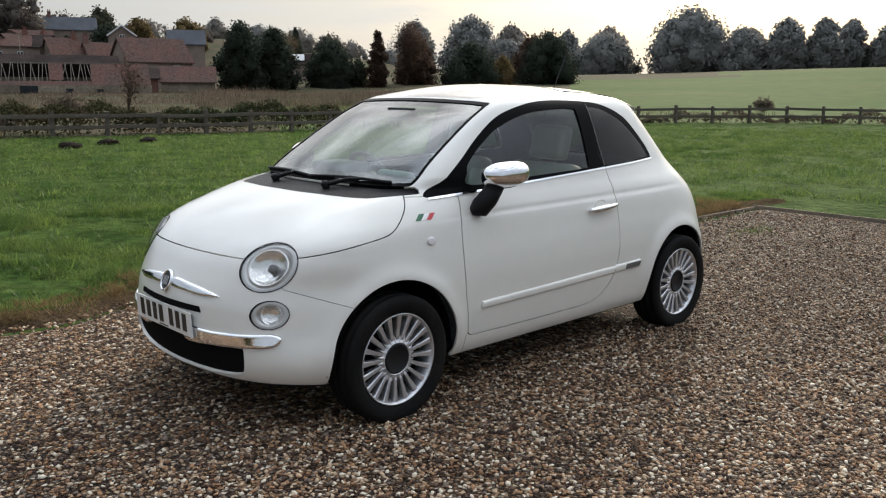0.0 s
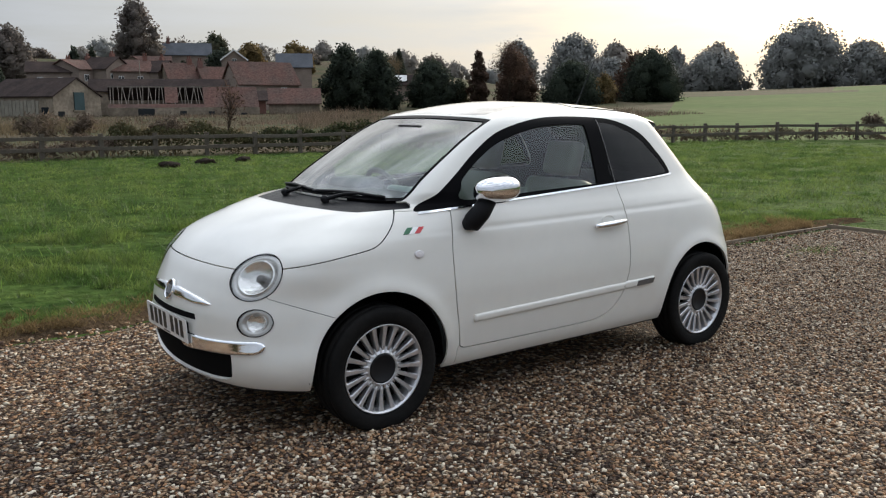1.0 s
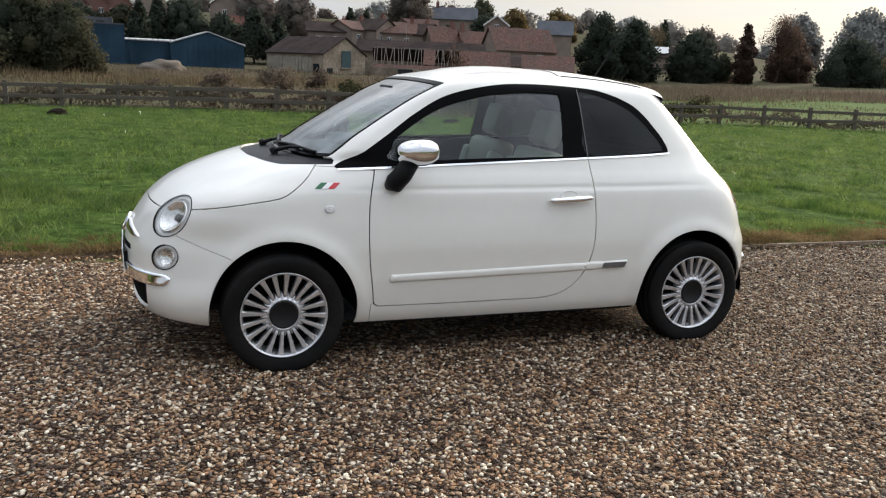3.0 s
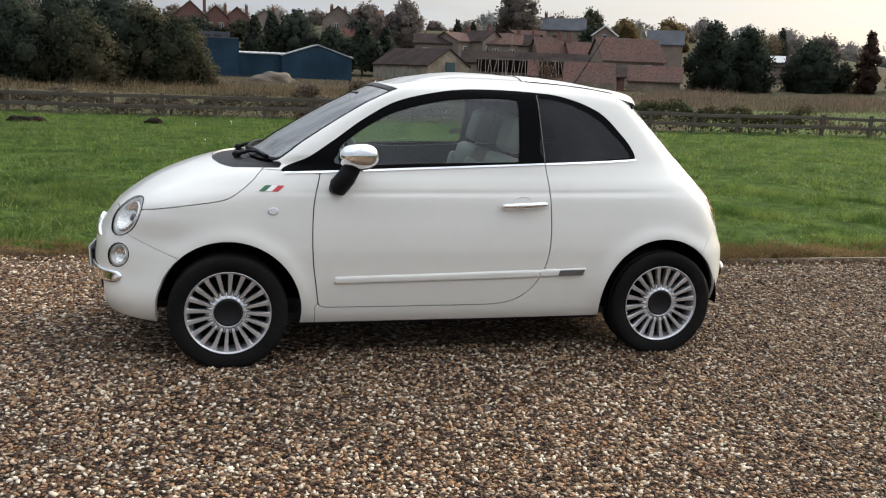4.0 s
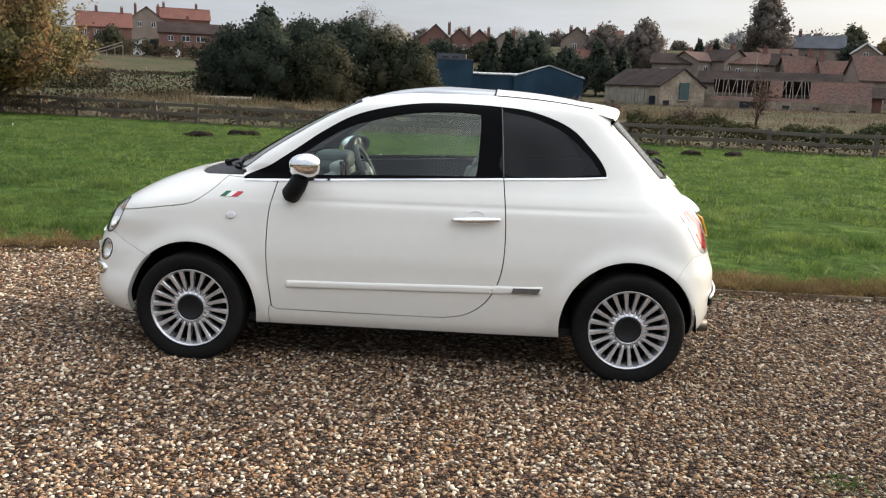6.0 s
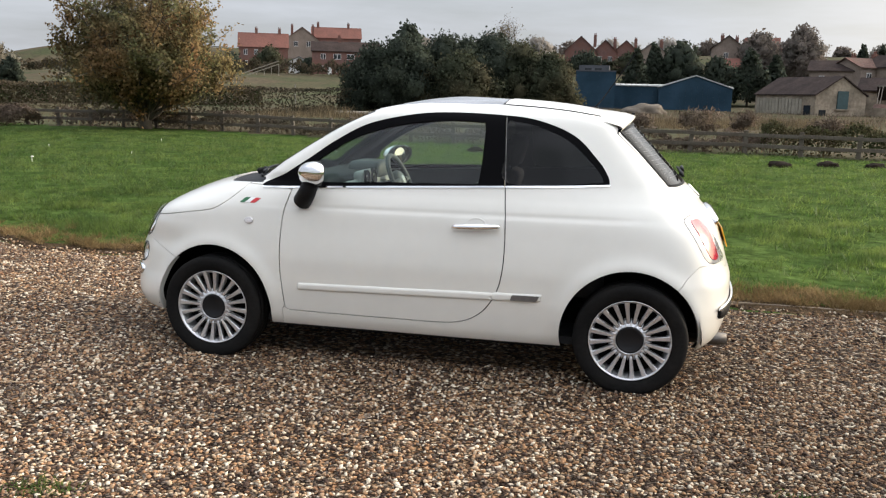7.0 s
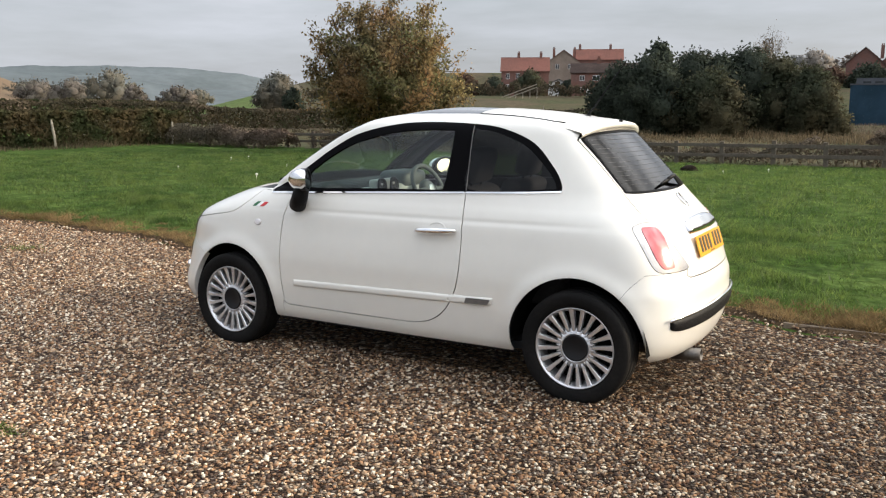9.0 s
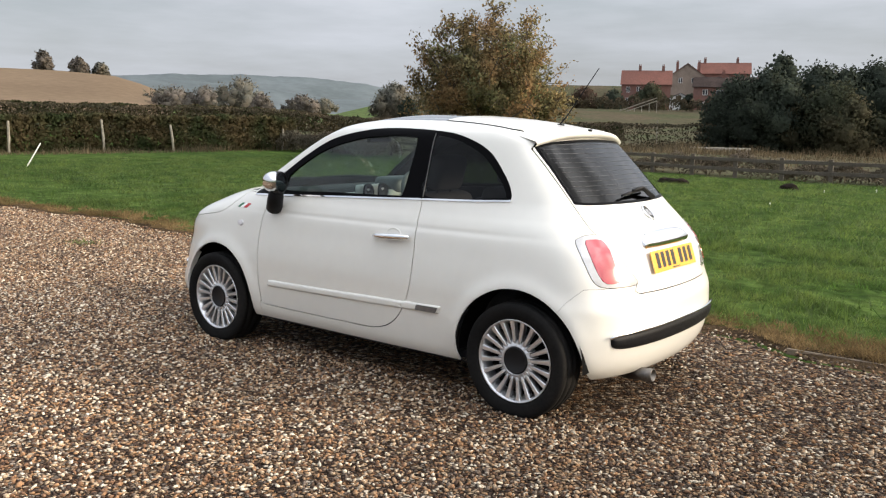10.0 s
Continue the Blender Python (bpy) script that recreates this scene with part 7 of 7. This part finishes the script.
for i, (x, y, w, r) in enumerate(((-10.3, 175.5, 6.2, 7.0), (-5.6, 177, 4.6, 6.4), (-1.6, 177.5, 4.8, 6.4))):
    house("red-roofed semi-detached house on the rise", (x, y, 6.2), w, 7, 4.2, r, "brick", "pantile", -3, i != 0 and False, chimneys=((w / 2 - 0.4, 1, r - 0.8, 1.4),), windows=((-1, 2.8, 0.8, 1.0), (1, 2.8, 0.8, 1.0)), group="houses on the rise")
house("small brick house among conifers", (3.7, 166, 7.0), 4.4, 6, 3.0, 4.6, "brick_pale", "slate", 1, False, chimneys=((1.5, 0, 4.2, 1.0),))

for x, y, z, w, r, roof in ((26.8, 120.9, 3.0, 5.5, 3.9, 'dark_roof'), (30.0, 120.1, 3.4, 5.0, 3.8, 'pantile'), (33.1, 119.2, 3.5, 4.6, 4.1, 'dark_roof'), (36.3, 118.3, 3.2, 5.2, 4.1, 'pantile'), (39.3, 117.3, 3.1, 4.6, 4.1, 'dark_roof')):
    house("old village house with a dark tiled roof", (x, y, z), w, 5.5, 2.6, r, "brick_pale", roof, 14 if w > 5 else -30, w > 4.8, windows=((-1.2, 1.5, 0.7, 0.9), (1.2, 1.5, 0.7, 0.9)), chimneys=((w / 2 - 0.5, 0, r - 0.3, 1.0),), group="old village houses")

# red brick houses on the hill to the side
house("red brick terrace house with a long red roof", (-80.1, 178, 4.8), 10.5, 7, 5.8, 8.8, "brick", "pantile_red", -24, windows=tuple((x, z, 0.8, 1.2) for x in (-3.8, -1.6, 0.8) for z in (2.2, 4.6)), chimneys=((-1.5, 0, 8.7, 1.2), (3.5, 0, 8.7, 1.2)))
house("pale-gabled brick house with an orange roof", (-79.4, 199, 9.0), 8.0, 8, 4.4, 7.3, "brick_pale", "pantile_red", -22, False, windows=((-1.5, 3.4, 0.9, 1.2), (1.5, 3.4, 0.9, 1.2)), chimneys=((-2.4, 0, 6.6, 1.4), (2.6, 0, 6.6, 1.4)))
house("brick house with an orange roof", (-73.5, 207, 10.0), 12, 7, 4.4, 7.0, "brick", "pantile_red", -21, chimneys=((-4.5, 0, 6.9, 1.2), (3.0, 0, 6.9, 1.2)))
house("dark red brick semi with white windows and door", (-53.4, 156, 3.2), 12.5, 7, 5.6, 7.4, "brick", "dark_roof", -20, windows=((-4.2, 4.6, 0.9, 1.0), (-1.6, 4.6, 1.4, 1.0), (0.9, 4.6, 1.4, 1.0), (-4.4, 2.4, 1.0, 1.0), (-1.2, 2.2, 1.3, 1.0), (1.2, 2.2, 1.3, 1.0)), chimneys=((-1.2, 0, 7.3, 1.2),), door=(-3.0, 2.0, 0.8, 1.9, "render_w"))
house("small car port with a white gable", (-65.5, 162.5, 4.8), 4.0, 4, 2.2, 3.2, "render_w", "slate", -22, False, name="car_port", category="car port")
ramp = thing("ramp_rail", "pale wooden ramp rails on the bank", "railing", pose(-60, 132, 3.6, 0, 0, 22))
for h in (0.4, 0.9):
    part("rail", box(6.4, 0.08, 0.14, (0, 0, h + 0.6), turn=Matrix.Rotation(-0.35, 4, "Y")), M["pale_wood"], ramp)
for i in range(6):
    part("post", box(0.1, 0.1, 2.2, (-3 + i * 1.2, 0.05, -0.1 + (i - 2.5) * 0.42)), M["pale_wood"], ramp)
for x, y, h in ((-26.0, 64.0, 2.2), (36.0, 113, 6.5)):
    p = thing("pole", "slim grey pole standing in the rough land", "pole", pose(x, y, float(land(x, y)) - 0.3))
    part("shaft", rod([(0, 0, 0), (0, 0, h)], [0.07, 0.05], 8), M["pale_wood"], p)

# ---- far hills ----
# wooded ridges whose haze lies in their colour
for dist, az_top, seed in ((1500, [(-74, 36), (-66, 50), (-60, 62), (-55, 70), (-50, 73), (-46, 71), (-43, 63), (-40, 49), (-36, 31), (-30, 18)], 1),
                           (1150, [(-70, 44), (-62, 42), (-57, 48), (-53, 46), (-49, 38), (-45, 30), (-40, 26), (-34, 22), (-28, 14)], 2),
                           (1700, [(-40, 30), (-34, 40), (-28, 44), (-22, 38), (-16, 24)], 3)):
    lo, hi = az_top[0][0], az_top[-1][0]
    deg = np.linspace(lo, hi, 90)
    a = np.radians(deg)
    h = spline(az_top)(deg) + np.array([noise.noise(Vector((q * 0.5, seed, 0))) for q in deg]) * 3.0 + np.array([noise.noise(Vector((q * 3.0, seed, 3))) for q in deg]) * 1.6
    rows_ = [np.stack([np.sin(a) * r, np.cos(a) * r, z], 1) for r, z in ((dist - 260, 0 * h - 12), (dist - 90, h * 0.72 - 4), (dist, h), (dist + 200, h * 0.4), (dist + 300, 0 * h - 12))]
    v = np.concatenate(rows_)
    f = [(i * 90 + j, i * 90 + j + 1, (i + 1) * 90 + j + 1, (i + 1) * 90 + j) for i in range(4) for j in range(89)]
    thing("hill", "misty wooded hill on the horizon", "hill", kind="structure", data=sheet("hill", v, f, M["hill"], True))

# colour scaled down behind the car and up ahead of it, with a wavering border
def darker_rearward(mat):
    n, l = mat.node_tree.nodes, mat.node_tree.links
    b = n["Principled BSDF"]
    old = b.inputs["Base Color"].links[0].from_socket
    co, sep, wob, ramp, mix = n.new("ShaderNodeTexCoord"), n.new("ShaderNodeSeparateXYZ"), n.new("ShaderNodeTexNoise"), n.new("ShaderNodeMapRange"), n.new("ShaderNodeMix")
    wob.inputs["Scale"].default_value, wob.inputs["Detail"].default_value = 0.45, 5
    add = n.new("ShaderNodeMath")
    add.operation = "MULTIPLY_ADD"
    add.inputs[1].default_value = 4.5
    ramp.inputs["From Min"].default_value, ramp.inputs["From Max"].default_value = 2.6, 6.0
    ramp.inputs["To Min"].default_value, ramp.inputs["To Max"].default_value = 1.12, 0.66
    mix.data_type, mix.blend_type = "RGBA", "MULTIPLY"
    mix.inputs[0].default_value = 1
    l.new(co.outputs["Object"], sep.inputs[0])
    l.new(co.outputs["Object"], wob.inputs["Vector"])
    l.new(wob.outputs[0], add.inputs[0])
    l.new(sep.outputs[0], add.inputs[2])
    l.new(add.outputs[0], ramp.inputs["Value"])
    l.new(old, mix.inputs[6])
    l.new(ramp.outputs[0], mix.inputs[7])
    l.new(mix.outputs[2], b.inputs["Base Color"])


darker_rearward(M["gravel"])
M["pebble"] = material("pebbles", rough=0.7, spec=0.12)
pn, pl = M["pebble"].node_tree.nodes, M["pebble"].node_tree.links
p_geo, p_ramp, p_noise, p_tone, p_mix = pn.new("ShaderNodeNewGeometry"), pn.new("ShaderNodeValToRGB"), pn.new("ShaderNodeTexNoise"), pn.new("ShaderNodeMapRange"), pn.new("ShaderNodeMix")
p_ramp.color_ramp.interpolation = "CONSTANT"
while len(p_ramp.color_ramp.elements) < len(STONES):
    p_ramp.color_ramp.elements.new(0.5)
for i, (e, c) in enumerate(zip(p_ramp.color_ramp.elements, STONES)):
    e.position, e.color = i / len(STONES), (*[min(q * 1.08, 0.6) for q in c], 1)
p_noise.inputs["Scale"].default_value = 160
p_tone.inputs["To Min"].default_value, p_tone.inputs["To Max"].default_value = 0.7, 1.3
p_mix.data_type, p_mix.blend_type = "RGBA", "MULTIPLY"
p_mix.inputs[0].default_value = 1
p_co = pn.new("ShaderNodeTexCoord")
for a, b in ((p_geo.outputs["Random Per Island"], p_ramp.inputs[0]), (p_co.outputs["Object"], p_noise.inputs["Vector"]), (p_noise.outputs[0], p_tone.inputs["Value"]), (p_ramp.outputs[0], p_mix.inputs[6]), (p_tone.outputs[0], p_mix.inputs[7]),
             (p_mix.outputs[2], pn["Principled BSDF"].inputs["Base Color"])):
    pl.new(a, b)
darker_rearward(M["pebble"])

bm = bmesh.new()
bmesh.ops.create_icosphere(bm, subdivisions=1, radius=1)
ico_v = np.array([v.co[:] for v in bm.verts])
ico_f = np.array([[v.index for v in f.verts] for f in bm.faces])
bm.free()


oct_v = np.array([(1, 0, 0), (-1, 0, 0), (0, 1, 0), (0, -1, 0), (0, 0, 1), (0, 0, -1)], float)
oct_f = np.array([(0, 2, 4), (2, 1, 4), (1, 3, 4), (3, 0, 4), (2, 0, 5), (1, 2, 5), (3, 1, 5), (0, 3, 5)])


def scatter_stones(xs, ys, n, small, large, keep, ico_v=ico_v, ico_f=ico_f):
    x, y = rng.uniform(*xs, n), rng.uniform(*ys, n)
    ok = keep(x, y)
    x, y = x[ok], y[ok]
    n = len(x)
    s = rng.uniform(small, large, n)[:, None] * rng.uniform([0.75, 0.6, 0.4], [1.35, 1.0, 0.75], (n, 3))
    a = rng.uniform(0, 2 * math.pi, n)
    t = rng.normal(size=(n, 2)) * 0.3
    v = ico_v[None] * s[:, None] * (1 + rng.normal(size=(n, len(ico_v), 1)) * 0.10)
    v[:, :, 2] += v[:, :, 0] * t[:, :1] + v[:, :, 1] * t[:, 1:]
    c, d = np.cos(a)[:, None], np.sin(a)[:, None]
    vx, vy = v[:, :, 0] * c - v[:, :, 1] * d, v[:, :, 0] * d + v[:, :, 1] * c
    z = 0.006 * np.sin(x * 1.7) * np.sin(y * 1.3) + s[:, 2] * rng.uniform(-0.1, 0.7, n)
    p = np.stack([vx + x[:, None], vy + y[:, None], v[:, :, 2] + z[:, None]], -1).reshape(-1, 3)
    return p, (ico_f[None] + np.arange(n)[:, None, None] * len(ico_v)).reshape(-1, 3)


def clear_of_tyres(x, y):
    return ~((np.minimum(np.abs(x), np.abs(x - 2.3)) < 0.10) & (np.abs(np.abs(y) - 0.705) < 0.09))


near_v, near_f = scatter_stones((-3.4, 4.8), (-3.3, -0.5), 50000, 0.0055, 0.0125, lambda x, y: (y < edge_y(x)) & clear_of_tyres(x, y) & ((np.abs(x - 1.15) > 1.6) | (y < -0.55)))
far_v, far_f = scatter_stones((-9, 7.5), (-3.0, 2.4), 64000, 0.008, 0.0165, lambda x, y: (y < edge_y(x) - 0.02) & ((y > -0.5) | (x < -3.4) | (x > 4.8)) & clear_of_tyres(x, y) & ((np.abs(x - 1.15) > 1.6) | (np.abs(y) > 0.55)), oct_v, oct_f)
thing("pebbles", "loose brown and buff pebbles on the drive", "gravel", kind="stuff", data=sheet("pebbles", np.r_[near_v, far_v], np.r_[near_f, far_f + len(near_v)], M["pebble"], True))

# timber edging along the grass behind the car and across the far end of the drive
edging = thing("edging_board", "thin weathered timber edging between gravel and grass", "edging")
for i in range(3):
    x0 = 2.95 + i * 1.57
    part("board", box(1.55, 0.022, 0.16, (x0 + 0.785, 1.455 - 0.012 * i, -0.062 + 0.004 * (i % 2)), 0.004, turn=Matrix.Rotation(-0.008 * (i + 1), 4, "Z")), M["board"], edging)
for i in range(4):
    part("board", box(0.022, 2.4, 0.16, (7.66, 0.22 - i * 2.42, -0.045), 0.004, turn=Matrix.Rotation(0.01 * (i - 1), 4, "Z")), M["board"], edging)

# brown bare strip between gravel and grass
bx = np.linspace(-26, 8.6, 260)
rows_ = []
for k, (off, z) in enumerate(((-0.10, -0.03), (0.0, 0.004), (0.16, 0.010), (0.34, 0.012), (0.55, 0.004), (0.75, -0.06))):
    w = 0.42 + 0.2 * np.sin(bx * 0.7 + 2) + 0.14 * np.sin(bx * 2.1)
    rows_.append(np.stack([bx, np.where(bx > 7.6, 1.5, edge_y(np.minimum(bx, 7.6))) + off * np.where(off > 0, w, 1), z + 0.012 * np.sin(bx * 3.7 + k) + 0 * bx], 1))
bv = np.concatenate(rows_)
bf = [(i * 260 + j, i * 260 + j + 1, (i + 1) * 260 + j + 1, (i + 1) * 260 + j) for i in range(5) for j in range(259)]
thing("bare_strip", "bare brown soil strip along the gravel edge", "soil", kind="structure", data=sheet("bare_strip", bv, bf, M["soil"], True))


def blades(name, label, x, y, h, wide, mat, lean=0.5, z0=None):
    n = len(x)
    a = rng.uniform(0, 2 * math.pi, n)
    d = rng.normal(size=(n, 2)) * lean * h[:, None]
    z = (land(x, y) if z0 is None else z0) - 0.01
    ex, ey = np.cos(a) * wide / 2, np.sin(a) * wide / 2
    v = np.stack([np.stack([x - ex, y - ey, z], 1), np.stack([x + ex, y + ey, z], 1), np.stack([x + d[:, 0], y + d[:, 1], z + h], 1)], 1).reshape(-1, 3)
    thing(name, label, "grass", kind="stuff", data=sheet(name, v, np.arange(n * 3).reshape(-1, 3), mat))


g = np.random.default_rng(31)
WAVES = [(g.uniform(0, 2 * math.pi), 2 * math.pi / g.uniform(0.45, 2.6), g.uniform(0, 6.3)) for _ in range(22)]


def rough_height(x, y):
    """How tall the uneven grass stands, from 0.1 in worn gaps to 1.9 in knots."""
    q = sum(np.sin((x * math.cos(a) + y * math.sin(a)) * k + p) for a, k, p in WAVES) / math.sqrt(len(WAVES) / 2)
    return np.clip(0.75 + 0.55 * q, 0.1, 1.9)


def lawn(xs, ys, n, h, wide, margin):
    x, y = rng.uniform(*xs, n), rng.uniform(*ys, n)
    tuft = rough_height(x, y)
    ok = ((y > edge_y(np.clip(x, -26, 7.6)) + margin + rng.normal(size=n) * 0.07) | (x > 7.75)) & (y < fence_y(x)) & (rng.uniform(0, 1, n) < 0.2 + 0.8 * tuft)
    return x[ok], y[ok], (rng.uniform(0.5, 1.2, n) * tuft ** 1.2 * h)[ok]


x, y, h = lawn((-9, 9), (1.6, 6.5), 190000, 0.055, 0.012, 0.15)
blades("lawn_grass", "short green grass of the field", x, y, h, 0.010, M["blades"])
x, y, h = lawn((-24, 30), (5.5, 24), 230000, 0.062, 0.03, 0.15)
blades("field_grass", "short tufted grass farther out in the field", x, y, h, 0.022, M["blades"], 0.9)
x, y, h = lawn((7.7, 34), (-8, 12), 100000, 0.062, 0.03, 0.3)
blades("field_grass", "short tufted grass beyond the end of the drive", x, y, h, 0.018, M["blades"], 0.9)
# tussocks: taller knots of grass over the mown field
kx, ky = rng.uniform(-26, 32, 7000), rng.uniform(1.8, 24, 7000)
ok = ((ky > edge_y(np.clip(kx, -26, 7.6)) + 0.25) | (kx > 8.2)) & (ky < fence_y(kx) - 0.3)
kx, ky = kx[ok], ky[ok]
kr = np.repeat(rng.uniform(0.06, 0.34, len(kx)), 26)
x = np.repeat(kx, 26) + rng.normal(size=len(kr)) * kr * 1.2
y = np.repeat(ky, 26) + rng.normal(size=len(kr)) * kr * 0.6
blades("tussocks", "taller dark tussocks in the mown field", x, y, rng.uniform(0.04, 0.125, len(x)) * np.repeat(rng.uniform(0.5, 1.15, len(kx)), 26), 0.016, M["tussock"], 0.6)
x = np.repeat(np.r_[rng.uniform(-12, 7.6, 900), rng.uniform(2.4, 7.6, 300)], 36) + rng.normal(size=43200) * 0.035
y = edge_y(x) + np.repeat(np.abs(rng.normal(size=1200)) * 0.26, 36) + rng.normal(size=43200) * 0.03 + 0.03
blades("dry_fringe", "dry straw-coloured grass along the gravel edge", x, y, rng.uniform(0.02, 0.10, 43200) * (0.7 + 0.4 * np.sin(x * 3.1) * np.sin(x * 1.3 + 1)), 0.007, M["dry_blades"], 0.9, 0.02 + 0 * x)
x = np.concatenate([cx + rng.normal(size=170) * s for cx, cy, s in ((-4.6, 0.9, 0.16), (-1.3, -2.35, 0.07), (3.0, -1.9, 0.08), (6.0, 0.6, 0.2), (0.2, -2.5, 0.07), (3.6, -2.6, 0.06))])
y = np.concatenate([cy + rng.normal(size=170) * s * 0.6 for cx, cy, s in ((-4.6, 0.9, 0.16), (-1.3, -2.35, 0.07), (3.0, -1.9, 0.08), (6.0, 0.6, 0.2), (0.2, -2.5, 0.07), (3.6, -2.6, 0.06))])
blades("weeds", "small green weeds growing through the gravel", x, y, rng.uniform(0.01, 0.03, len(x)), 0.009, M["blades"], 1.2, 0.01 + 0 * x)
